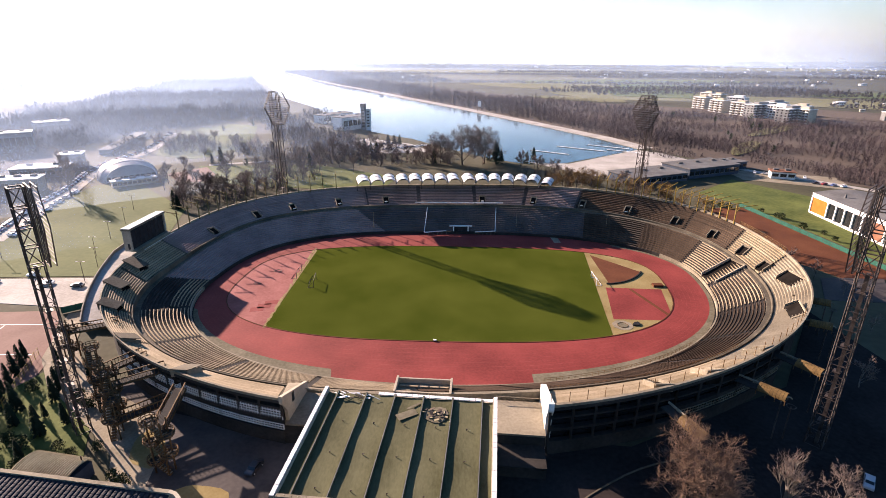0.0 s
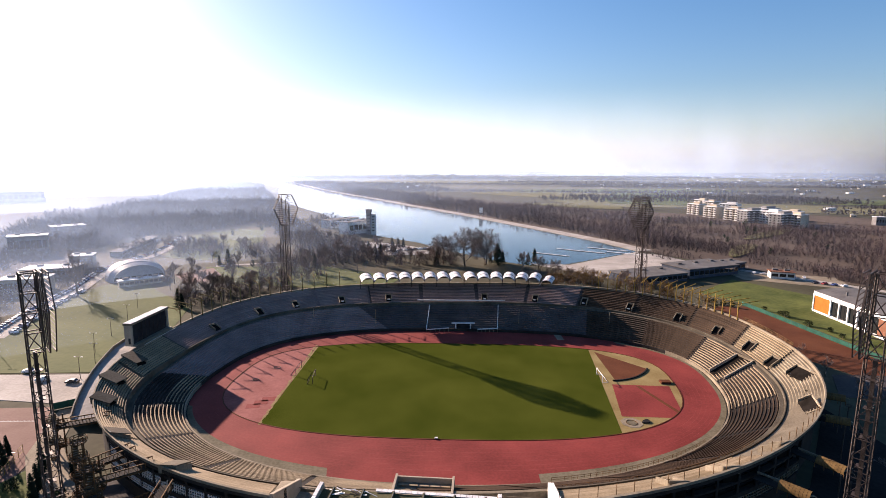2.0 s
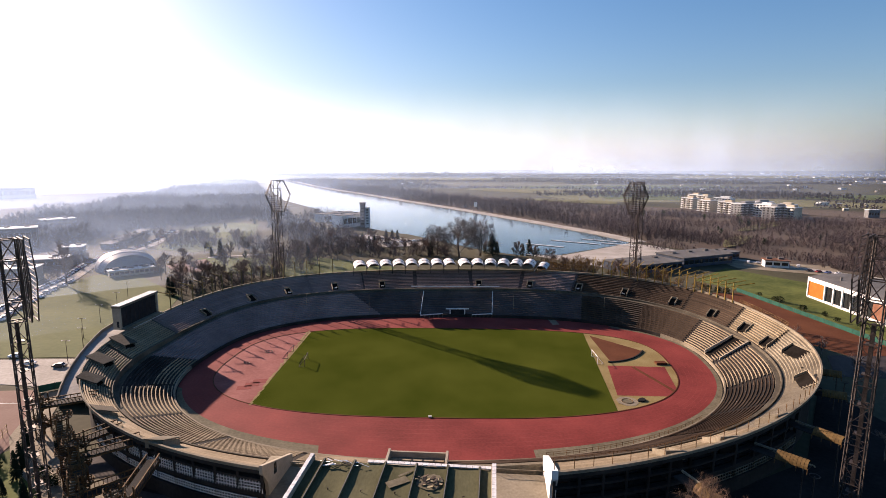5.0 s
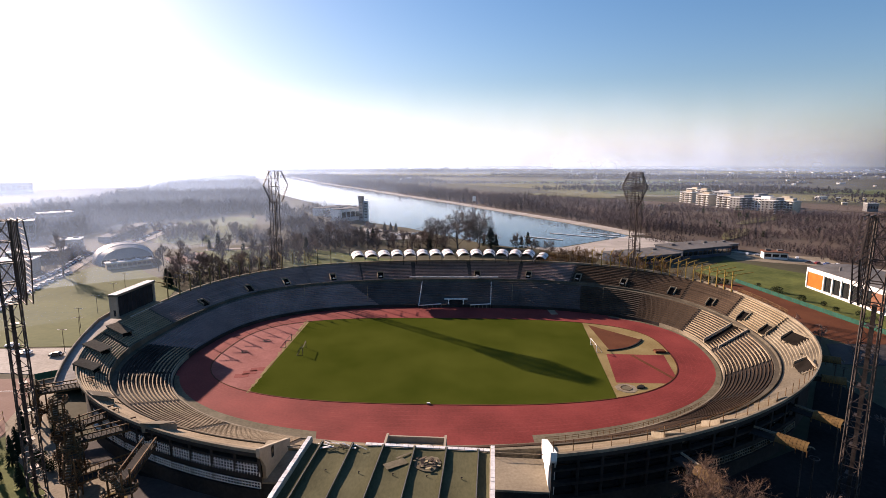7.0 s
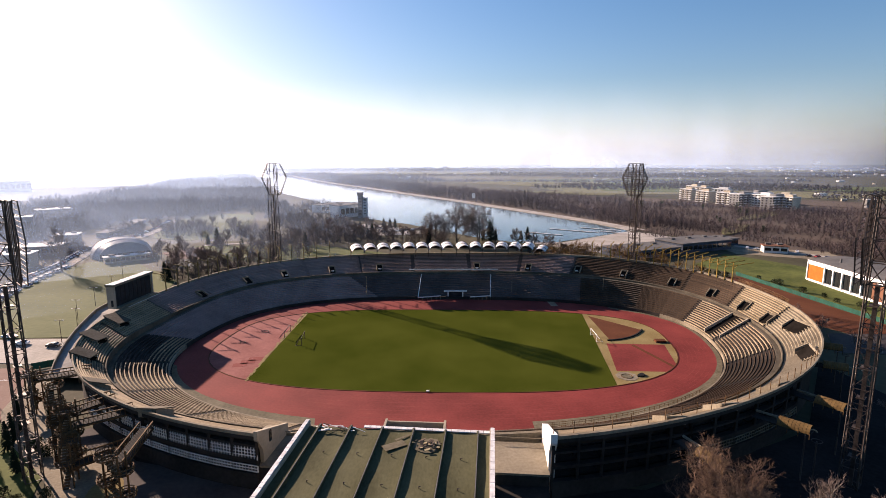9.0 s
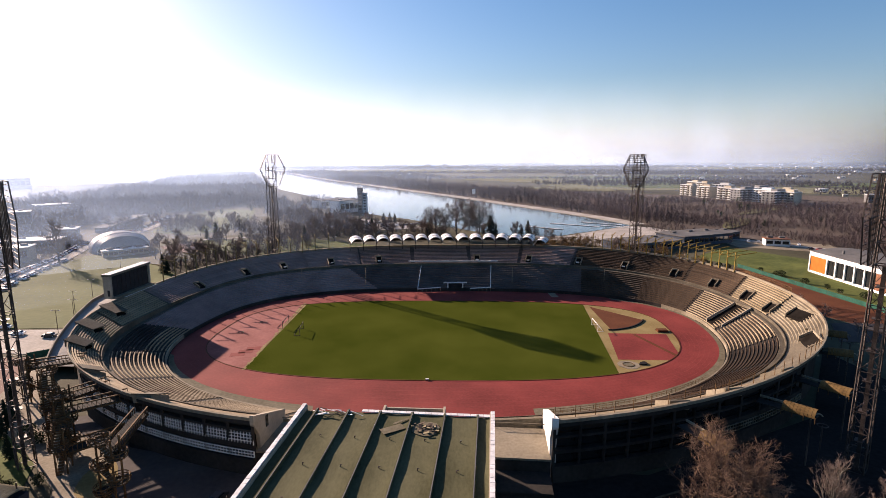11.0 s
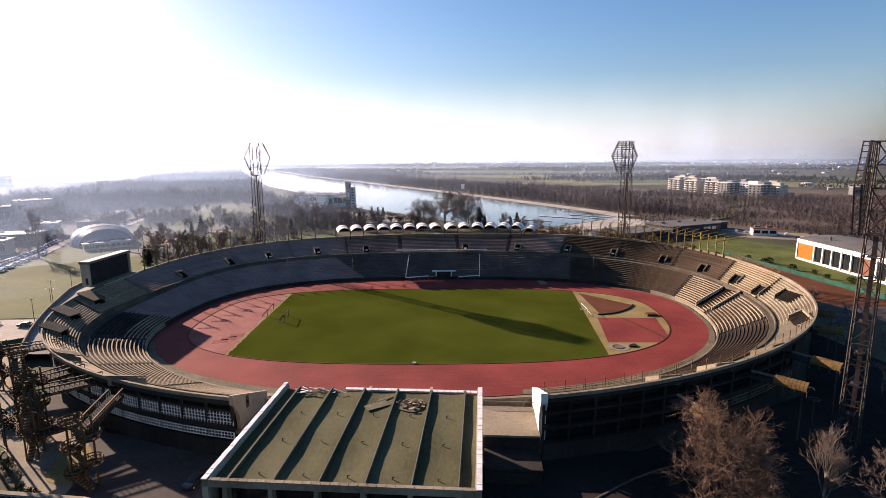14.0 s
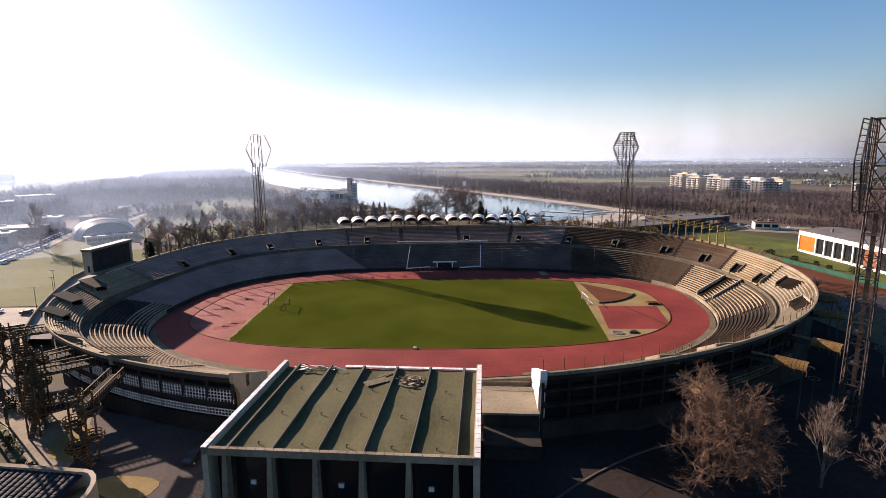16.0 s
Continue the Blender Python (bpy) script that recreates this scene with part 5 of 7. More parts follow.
for a, b in zip(ts, ts[1:]):
    p, q = Vector(up(between(WALK, RIM, a, 0.97), rim_z(a) + 0.3)), Vector(up(between(WALK, RIM, b, 0.97), rim_z(b) + 0.3))
    part("net_post", Shape().bar(p, p + Vector((0, 0, 1.6)), 0.12), M["rust"], root)
    part("net_rail", Shape().bar(p + Vector((0, 0, 1.5)), q + Vector((0, 0, 1.5)), 0.1).bar(p + Vector((0, 0, 0.8)), q + Vector((0, 0, 0.8)), 0.07), M["rust"], root)
    s = Shape()
    for k in range(6):
        u, v = p.lerp(q, k / 6), p.lerp(q, (k + 1) / 6)
        s.bar(u, v + Vector((0, 0, 1.5)), 0.05).bar(u + Vector((0, 0, 1.5)), v, 0.05)
    part("wire_net", s, M["rust"], root)


# ---- trees ----
def island_material(name, dark, light):
    m = bpy.data.materials.new(name)
    m.use_nodes = True
    n, ln = m.node_tree.nodes, m.node_tree.links
    b = n["Principled BSDF"]
    geo, mix, tex = n.new("ShaderNodeNewGeometry"), n.new("ShaderNodeMix"), n.new("ShaderNodeTexNoise")
    tex.inputs["Scale"].default_value = 0.012
    ln.new(geo.outputs["Position"], tex.inputs["Vector"])
    av = n.new("ShaderNodeMath")
    av.operation = "MULTIPLY_ADD"
    av.inputs[1].default_value = 0.6
    ln.new(geo.outputs["Random Per Island"], av.inputs[0])
    sub = n.new("ShaderNodeMath")
    sub.operation = "MULTIPLY_ADD"
    sub.inputs[1].default_value, sub.inputs[2].default_value = 1.6, -0.6
    ln.new(tex.outputs["Fac"], sub.inputs[0])
    ln.new(sub.outputs[0], av.inputs[2])
    mix.data_type = "RGBA"
    mix.clamp_factor = True
    mix.inputs["A"].default_value, mix.inputs["B"].default_value = (*dark, 1), (*light, 1)
    ln.new(av.outputs[0], mix.inputs["Factor"])
    ln.new(mix.outputs["Result"], b.inputs["Base Color"])
    b.inputs["Roughness"].default_value = 0.95
    b.inputs["Specular IOR Level"].default_value = 0.1
    return m


M["wood_far"] = island_material("wood_far", (0.036, 0.027, 0.029), (0.125, 0.092, 0.088))
M["wood_grey"] = island_material("wood_grey", (0.028, 0.024, 0.026), (0.085, 0.07, 0.068))
M["red_bark"] = mat("red_bark", (0.06, 0.038, 0.03), (0.15, 0.10, 0.08), 0.4, 3.0, 0.9, depth=0.02)
M["red_twigs"] = mat("red_twigs", (0.10, 0.06, 0.04), (0.25, 0.165, 0.115), 0.3, 1.0, 0.95, bump=0)
M["needle_far"] = island_material("needle_far", (0.012, 0.02, 0.012), (0.05, 0.065, 0.035))


def branching(height, seed, spread=0.55, levels=4, lean=0.0, kids=(5, 5, 4), first=0.25, fine=7, tw=0.028):
    """A bare tree: tapering trunk, limbs and a haze of fine twigs. Returns trunk, limb and twig shapes."""
    rnd = random.Random(seed)
    trunk, limbs, twigs = Shape(), Shape(), Shape()

    def grow(p, d, length, r, level):
        q = p + d * length
        mid = p.lerp(q, 0.5) + Vector((rnd.uniform(-1, 1), rnd.uniform(-1, 1), 0)) * length * 0.05
        s = trunk if level == 0 else limbs
        if level < 3:
            s.tube(p, mid, r, r * 0.8, 6 if level < 2 else 4)
            s.tube(mid, q, r * 0.8, r * 0.55, 6 if level < 2 else 4)
        else:
            s.tube(p, q, r, r * 0.3, 3)
        if level >= 2:
            for _ in range(fine):
                c = p.lerp(q, rnd.uniform(0.25, 1.0))
                e = (d + Vector((rnd.uniform(-1, 1), rnd.uniform(-1, 1), rnd.uniform(-0.5, 0.9)))).normalized() * rnd.uniform(0.5, 1.1) * height * 0.075
                side = e.cross(Vector((rnd.uniform(-1, 1), rnd.uniform(-1, 1), rnd.uniform(-1, 1)))).normalized() * tw
                twigs.add([c - side, c + side, c + e], [(0, 1, 2)])
                f = c + e * 0.5
                e2 = (e.normalized() + Vector((rnd.uniform(-1, 1), rnd.uniform(-1, 1), rnd.uniform(-0.3, 0.8)))).normalized() * height * 0.045
                twigs.add([f - side * 0.7, f + side * 0.7, f + e2], [(0, 1, 2)])
        if level >= levels - 1:
            return
        n = kids[min(level, len(kids) - 1)]
        for i in range(n + (2 if level == 0 else 0)):
            k = first + (1 - first) * (i + rnd.uniform(0, 0.8)) / (n + 1.6) if level == 0 else rnd.uniform(0.3, 1.0)
            c = p.lerp(q, min(k, 1.0))
            a = rnd.uniform(0, 6.283)
            tilt = rnd.uniform(0.7, 1.3) * spread * (1.15 if level == 0 else 1.3)
            base = d.to_track_quat("Z", "Y")
            e = base @ Vector((math.sin(tilt) * math.cos(a), math.sin(tilt) * math.sin(a), math.cos(tilt)))
            e = (e + Vector((0, 0, 0.22))).normalized()
            grow(c, e, length * rnd.uniform(0.48, 0.68) * (1.05 - 0.25 * k if level == 0 else 1), r * rnd.uniform(0.38, 0.52), level + 1)
    grow(Vector((0, 0, -0.2)), Vector((lean, 0, 1)).normalized(), height * 0.62, height * 0.021, 0)
    return trunk, limbs, twigs


def bare_tree(height, seed, label, trunk_mat, twig_mat, group, **kw):
    trunk, limbs, twigs = branching(height, seed, **kw)
    root = thing("bare_tree", label, "tree", group)
    part("trunk", trunk, trunk_mat, root, smooth=True)
    part("crown_wood", limbs, trunk_mat, root, smooth=True)
    part("crown", twigs, twig_mat, root)
    return root


def conifer_tree(height, radius, seed, label, group):
    rnd = random.Random(seed)
    root = thing("conifer", label, "tree", group)
    part("trunk", Shape().tube((0, 0, -0.2), (0, 0, height * 0.9), height * 0.022, 0.03), M["bark"], root)
    s = Shape()
    for i in range(420):
        k = rnd.random() ** 0.8
        z = height * (0.06 + 0.94 * k)
        r = radius * (1 - k) ** 0.75 * rnd.uniform(0.55, 1.1) + 0.12
        a = rnd.uniform(0, 6.283)
        tip = Vector((r * math.cos(a), r * math.sin(a), z - r * 0.18))
        root_p = Vector((r * 0.25 * math.cos(a), r * 0.25 * math.sin(a), z + r * 0.1))
        w = Vector((-math.sin(a), math.cos(a), 0)) * (0.14 * radius + 0.12)
        s.add([root_p, tip - w + Vector((0, 0, -0.1)), tip + (tip - root_p) * 0.25, tip + w + Vector((0, 0, 0.15))], [(0, 1, 2, 3)])
    part("crown", s, M["conifer"], root)
    return root


def shrub(radius, height, seed, material, label, group):
    rnd = random.Random(seed)
    root = thing("shrub", label, "shrub", group)
    s, st = Shape(), Shape()
    for i in range(260):
        a, k = rnd.uniform(0, 6.283), rnd.random() ** 0.5
        z = height * rnd.uniform(0.1, 1.0)
        r = radius * k * math.sqrt(max(0.05, 1 - (z / height - 0.35) ** 2 * 1.6))
        c = Vector((r * math.cos(a), r * math.sin(a), z))
        e = Vector((rnd.uniform(-1, 1), rnd.uniform(-1, 1), rnd.uniform(-0.4, 1))).normalized() * 0.4
        w = e.cross(Vector((rnd.uniform(-1, 1), rnd.uniform(-1, 1), rnd.uniform(-1, 1)))).normalized() * 0.2
        s.add([c - w, c + e * 0.5 - w * 0.4, c + e, c + w], [(0, 1, 2, 3)])
    for i in range(5):
        a = 1.257 * i
        st.tube((0, 0, -0.1), (radius * 0.5 * math.cos(a), radius * 0.5 * math.sin(a), height * 0.7), 0.06, 0.02, 4)
    part("stems", st, M["bark"], root)
    part("leaves", s, material, root)
    return root


def planted(makers, spots, seed, low=0.8, high=1.2):
    """Sets copies of the templates at the spots; the first ones are the templates themselves."""
    rnd = random.Random(seed)
    for i, (x, y) in enumerate(spots):
        k = rnd.uniform(low, high)
        m = pose(x, y, 0, 0, 0, rnd.uniform(0, 360)) @ Matrix.Diagonal((k, k, k, 1))
        if i < len(makers):
            makers[i].matrix_basis = m
        else:
            ob = copy_thing(makers[i % len(makers)], Matrix())
            ob.matrix_basis = m


def scatter(poly_boxes, seed, gap):
    """Random spots in turned boxes (x, y, half width, half depth, turn), no two closer than gap."""
    rnd = random.Random(seed)
    out, cells = [], {}
    for x, y, hx, hy, turn in poly_boxes:
        n = int(hx * hy * 4 / (gap * gap) * 1.1)
        for _ in range(n):
            u, v = rnd.uniform(-hx, hx), rnd.uniform(-hy, hy)
            px, py = x + u * math.cos(turn) - v * math.sin(turn), y + u * math.sin(turn) + v * math.cos(turn)
            key = (int(px // gap), int(py // gap))
            if key in cells:
                continue
            cells[key] = 1
            out.append((px, py))
    return out


# templates kept light: they are repeated many times
park = [bare_tree(h, 10 + i, "bare brown winter tree with fine twigs", M["bark"], M["twigs"], "bare trees round the stadium", kids=(6, 5, 4), fine=10, tw=0.045) for i, h in enumerate((11, 12.5, 14, 10))]
PARK = [(-136, 92), (-128, 98), (-122, 104), (-118, 112), (-140, 104), (-132, 114), (-112, 118), (-126, 124), (-105, 126), (-138, 128), (-148, 118), (-118, 134), (-100, 140),
        (-150, 140), (-134, 146), (-112, 152), (-160, 156), (-142, 166), (-124, 172), (-104, 164), (-90, 156), (-84, 178), (-100, 188), (-118, 196), (-74, 196), (-62, 182),
        (-92, 214), (-108, 226), (-76, 226), (-60, 216), (-88, 242), (-104, 252), (-70, 250), (-120, 246), (-132, 232), (-96, 268), (-112, 280), (-84, 288), (-126, 300),
        (-100, 310), (-140, 320), (-116, 336), (-134, 352), (-46, 202), (-34, 212), (-20, 206), (-8, 214), (2, 208), (-28, 226), (-14, 232), (28, 212), (34, 224), (-50, 238),
        (-58, 270), (-64, 286), (-44, 252), (72, 170), (62, 178), (52, 186), (80, 160), (92, 150), (108, 140), (-160, 236), (-180, 222), (-190, 246), (-206, 262), (-172, 262),
        (-215, 240), (-236, 262), (-200, 290), (-150, 196), (-176, 180), (-165, 130), (-170, 145), (-222, 30), (-230, 44), (-214, 46), (-236, 62), (-226, 70), (-240, 84), (-206, 18), (-212, 4), (-232, 14), (-222, 92), (-228, 106)]
planted(park, PARK, 5, 0.85, 1.2)
great = bare_tree(36, 31, "tall spreading bare tree before the lake", M["bark"], M["twigs"], "tall bare trees by the lake", kids=(9, 7, 5), spread=0.95, first=0.1, fine=14, tw=0.06)
planted([great], [(13, 209), (29, 214), (-3, 216)], 6, 0.72, 0.98)
street = [bare_tree(8, 40 + i, "slender bare tree on shaded ground", M["pale_bark"], M["twigs"], "small bare trees outside the bowl", kids=(5, 4, 3)) for i in range(2)]
planted(street, [(131, 30), (134, 18), (137, 6), (138, -8), (136, -20), (128, -34), (124, 52), (146, -30), (118, 66), (128, 70), (104, -62), (112, -76)], 7, 0.7, 1.1)
poplar = bare_tree(24, 37, "tall slim bare tree on the lawn by the road", M["bark"], M["twigs"], "tall bare trees by the lake", kids=(8, 6, 4), spread=0.4, first=0.15, fine=9)
poplar.matrix_basis = pose(-208, 112, 0)
oak = bare_tree(21, 51, "bare reddish-brown tree with dense twigs beside the yard", M["red_bark"], M["red_twigs"], "bare trees in the yard", kids=(17, 7, 6), spread=0.84, first=0.0, fine=12)
oak.matrix_basis = pose(45.6, -99.5, 0, 0, 0, 30) @ Matrix.Diagonal((0.85, 0.85, 0.88, 1))
birch = bare_tree(14, 61, "pale bare tree with upright slender branches", M["pale_bark"], M["twigs"], "bare trees in the yard", kids=(8, 6, 4), spread=0.42, first=0.08)
birch.matrix_basis = pose(61.0, -101.5, 0, 0, 0, 70) @ Matrix.Diagonal((0.8, 0.8, 1.0, 1))
purple = bare_tree(10, 71, "dark bare shrub-like tree beside the yard", M["bark"], M["twigs"], "bare trees in the yard", kids=(6, 5, 4), spread=0.7, first=0.1)
purple.matrix_basis = pose(72.5, -101, 0, 0, 0, 10)
gold = [bare_tree(15.0, 80 + i, "small tree with withered ochre leaves behind the rim", M["bark"], M["ochre_leaves"], "ochre trees behind the rim", kids=(8, 6, 5), spread=0.75, first=0.2, fine=10) for i in range(2)]
planted(gold, [(60, 128), (66, 136), (72, 128), (79, 136), (85, 127), (92, 134), (72, 143), (84, 143), (98, 124), (104, 118), (110, 108), (117, 98), (122, 88), (127, 76), (108, 120), (120, 106)], 8, 0.75, 1.0)
firs = [conifer_tree(11, 2.8, 3 + i, "dark green conifer among bare trees", "conifers in the park") for i in range(2)]
big_fir = conifer_tree(16, 5.2, 8, "broad dark green conifer by the lake", "conifers in the park")
big_fir.matrix_basis = pose(37.5, 215, 0)
planted(firs, [(42, 220), (33, 226), (-168, 206), (-164, 212), (-8, 214), (62, 224), (67, 226), (-66, 262), (-60, 258), (-72, 270), (-96, 200), (-142, 94), (-138, 90), (-54, 246), (-50, 296), (-45, 300), (-40, 296)], 9, 0.7, 1.1)
cypress = [conifer_tree(7.0, 1.2, 13 + i, "dark columnar cypress on the lawn", "cypresses by the tennis court") for i in range(2)]
planted(cypress, [(-106, -68), (-107.5, -64), (-109, -60), (-110.5, -56), (-112, -52.5), (-104, -71), (-102.5, -75), (-99, -58), (-96, -62), (-94, -66), (-92, -70), (-90, -60), (-98, -74), (-95, -79),
                  (-90, -76), (-87, -82), (-84, -78), (-101, -82), (-98, -86), (-93, -87), (-86, -89), (-104, -88)], 10, 0.6, 1.15)
bushes = [shrub(1.7, 2.4, 20 + i, M["hedge"], "dense dark evergreen shrub", "shrubs on the lawns") for i in range(2)]
planted(bushes, [(-92, -84), (-88, -86), (-82, -72), (-80, -86), (-96, -90), (-76, -88), (-72, -86), (-100, -66), (-86, -70), (-84, -92), (-64, -94), (-61, -96), (60, -112), (66, -108), (56, -110),
                 (72, -112), (165, 92), (168.5, 84), (169, 81), (170.5, 66), (174.5, 57), (173.5, 48), (178, 40), (146, 106), (149, 102), (143, 98), (152, 99)], 11, 0.7, 1.2)


def forest(name, spots, height, material, seed, twigs, width, label):
    """A wood of many bare trees, each a stem and a fan of slender twigs, as one mesh."""
    rng = np.random.default_rng(seed)
    p = np.array(spots)
    n = len(p)
    h = height * rng.uniform(0.4, 1.0, n) * rng.uniform(0.8, 1.4, n)
    ang = rng.uniform(0, 2 * np.pi, (n, twigs))
    rise = rng.uniform(0.15, 1.0, (n, twigs))
    rad = 0.46 * h[:, None] * np.sqrt(np.clip(1 - (rise - 0.55) ** 2 * 3.2, 0.05, 1)) * rng.uniform(0.5, 1.1, (n, twigs))
    tip = np.stack([p[:, None, 0] + rad * np.cos(ang), p[:, None, 1] + rad * np.sin(ang), h[:, None] * rise], -1)
    back = rng.uniform(0.3, 0.8, (n, twigs))
    base = np.stack([p[:, None, 0] + rad * 0.22 * np.cos(ang), p[:, None, 1] + rad * 0.22 * np.sin(ang), h[:, None] * np.clip(rise - back * 0.45, 0.02, 1)], -1)
    side = np.stack([-np.sin(ang + 0.6), np.cos(ang + 0.6), rng.uniform(-0.4, 0.4, (n, twigs))], -1) * width * rng.uniform(0.6, 1.4, (n, twigs, 1))
    tri = np.stack([base - side, base + side, tip], 2).reshape(-1, 3)
    stem = np.stack([np.c_[p[:, 0] - 0.12, p[:, 1], np.full(n, -0.2)], np.c_[p[:, 0] + 0.12, p[:, 1], np.full(n, -0.2)], np.c_[p[:, 0], p[:, 1], h * 0.5]], 1).reshape(-1, 3)
    verts = np.concatenate([tri, stem])
    k = len(verts) // 3
    me = bpy.data.meshes.new(name)
    me.vertices.add(len(verts))
    me.vertices.foreach_set("co", verts.astype(np.float32).ravel())
    me.loops.add(3 * k)
    me.loops.foreach_set("vertex_index", np.arange(3 * k, dtype=np.int32))
    me.polygons.add(k)
    me.polygons.foreach_set("loop_start", np.arange(0, 3 * k, 3, dtype=np.int32))
    me.update(calc_edges=True)
    me.materials.append(material)
    return tagged(new(name, me), label, "woods", kind="stuff")


def open_wood(spots, scale, cut):
    """Leaves glades in a wood: keeps the spots where a slow wave is high."""
    return [(x, y) for x, y in spots if math.sin(x / scale + 1.3 * math.sin(y / scale)) + math.sin(y / scale * 1.3 + 0.7 * math.sin(x / scale * 1.7)) > cut]


SHORE = [(166, 428, 37, 135, 0.40), (96, 600, 46, 90, 0.43), (-4, 800, 58, 190, 0.49), (-194, 1150, 62, 260, 0.5), (-384, 1560, 66, 260, 0.45)]
forest("woods_shore", scatter(SHORE, 1, 6.0), 14.0, M["wood_far"], 1, 80, 0.075, "dense bare mauve-brown woods along the lake")
EAST = [(300, 400, 110, 130, 0.4), (330, 240, 90, 100, 0.3), (440, 300, 80, 170, 0.2), (150, 700, 60, 90, 0.5), (250, 560, 60, 80, 0.5), (430, 130, 90, 100, 0.0), (560, 300, 60, 160, 0.2)]
forest("woods_east", open_wood(scatter(EAST, 7, 5.4), 26.0, -0.75), 9.0, M["wood_far"], 8, 80, 0.06, "loose bare brown winter woods with glades")
forest("scrub_far", open_wood(scatter(EAST, 9, 6.0), 17.0, 0.1), 4.0, M["wood_far"], 9, 24, 0.13, "low brown scrub between the bare woods")


def fill(outline, seed, gap):
    """Random spots inside an outline, no two in one cell."""
    rng = random.Random(seed)
    xs, ys = [p[0] for p in outline], [p[1] for p in outline]
    out = []
    x = min(xs)
    while x < max(xs):
        y = min(ys)
        while y < max(ys):
            px, py = x + rng.uniform(0, gap), y + rng.uniform(0, gap)
            inside = False
            for (ax, ay), (bx, by) in zip(outline, outline[1:] + outline[:1]):
                if (ay > py) != (by > py) and px < (bx - ax) * (py - ay) / (by - ay) + ax:
                    inside = not inside
            if inside:
                out.append((px, py))
            y += gap
        x += gap
    return out


forest("woods_west", fill(WEST_WOOD, 2, 5.6), 17.0, M["wood_grey"], 2, 40, 0.30, "hazy grey winter forest along the river")
PARK_EDGE = [(-215, 490, 24, 50, 0.35), (-172, 415, 22, 44, 0.3), (-262, 262, 14, 34, 0.5), (-320, 110, 34, 40, 0.0), (-340, 190, 30, 60, 0.1), (-400, 200, 40, 90, 0.1), (-146, 470, 14, 50, 0.4)]
forest("woods_park_edge", scatter(PARK_EDGE, 22, 5.5), 12.0, M["wood_grey"], 22, 44, 0.2, "hazy grey trees between the park and the houses")
BELTS = [(500, 980, 300, 40, 0.05), (250, 1250, 420, 30, -0.05), (700, 1250, 300, 35, 0.1), (900, 1600, 500, 45, 0.05), (100, 1750, 700, 40, 0.0), (900, 2000, 700, 45, 0.0), (200, 2400, 900, 60, 0.0),
         (1300, 1900, 500, 60, 0.2), (1500, 2900, 900, 60, 0.0), (-500, 2600, 800, 120, 0.1), (300, 3300, 1500, 90, 0.0), (-150, 1500, 90, 240, 0.45), (620, 1040, 190, 60, 0.0),
         (700, 620, 120, 26, -0.3), (800, 760, 140, 24, 0.1), (540, 1000, 260, 110, 0.1), (700, 900, 130, 60, 0.1)]
forest("tree_belts", scatter(BELTS, 3, 9.5), 9.0, M["wood_grey"], 3, 18, 0.85, "distant belts of bare trees across the plain")
MIXED = [(330, 330, 80, 200, 0.3), (-400, 560, 160, 260, 0.35), (-120, 250, 40, 60, 0.3), (250, 480, 60, 140, 0.4)]
forest("evergreen_scatter", scatter(MIXED, 4, 55.0), 9.0, M["needle_far"], 4, 70, 0.35, "scattered dark evergreens in the winter woods")
THICKET = [(-128, 112, 20, 14, 0.5), (-116, 132, 18, 12, 0.4), (-104, 165, 20, 14, 0.2), (-108, 222, 26, 26, 0.3), (-92, 262, 26, 34, 0.4), (-112, 318, 26, 40, 0.35), (-24, 214, 30, 8, 0.1),
           (-66, 236, 16, 20, 0.4), (-160, 262, 14, 30, 0.6), (-208, 262, 22, 18, 0.4), (-232, 300, 18, 30, 0.6), (72, 168, 22, 6, -0.6), (-148, 352, 20, 50, 0.35), (-84, 238, 24, 20, 0.3), (-56, 262, 18, 12, 0.3), (-8, 236, 14, 8, 0.0), (-250, 180, 8, 30, 0.6), (-232, 140, 6, 14, 0.6), (-262, 100, 14, 24, 0.2), (-232, 40, 16, 34, 0.1), (-236, 84, 10, 20, 0.2)]
forest("park_thicket", scatter(THICKET, 6, 4.2), 10.5, M["wood_far"], 6, 90, 0.065, "brown thickets of bare park trees")
EDGE = [(200, 330, 14, 60, 0.5), (160, 420, 10, 70, 0.45), (186, 262, 18, 20, 0.2), (262, 212, 18, 34, 0.7), (300, 160, 30, 40, 0.7), (330, 90, 26, 40, 0.3)]
forest("scrub_east", scatter(EDGE, 5, 3.2), 4.0, M["wood_far"], 5, 34, 0.09, "low brown scrub at the edge of the woods")


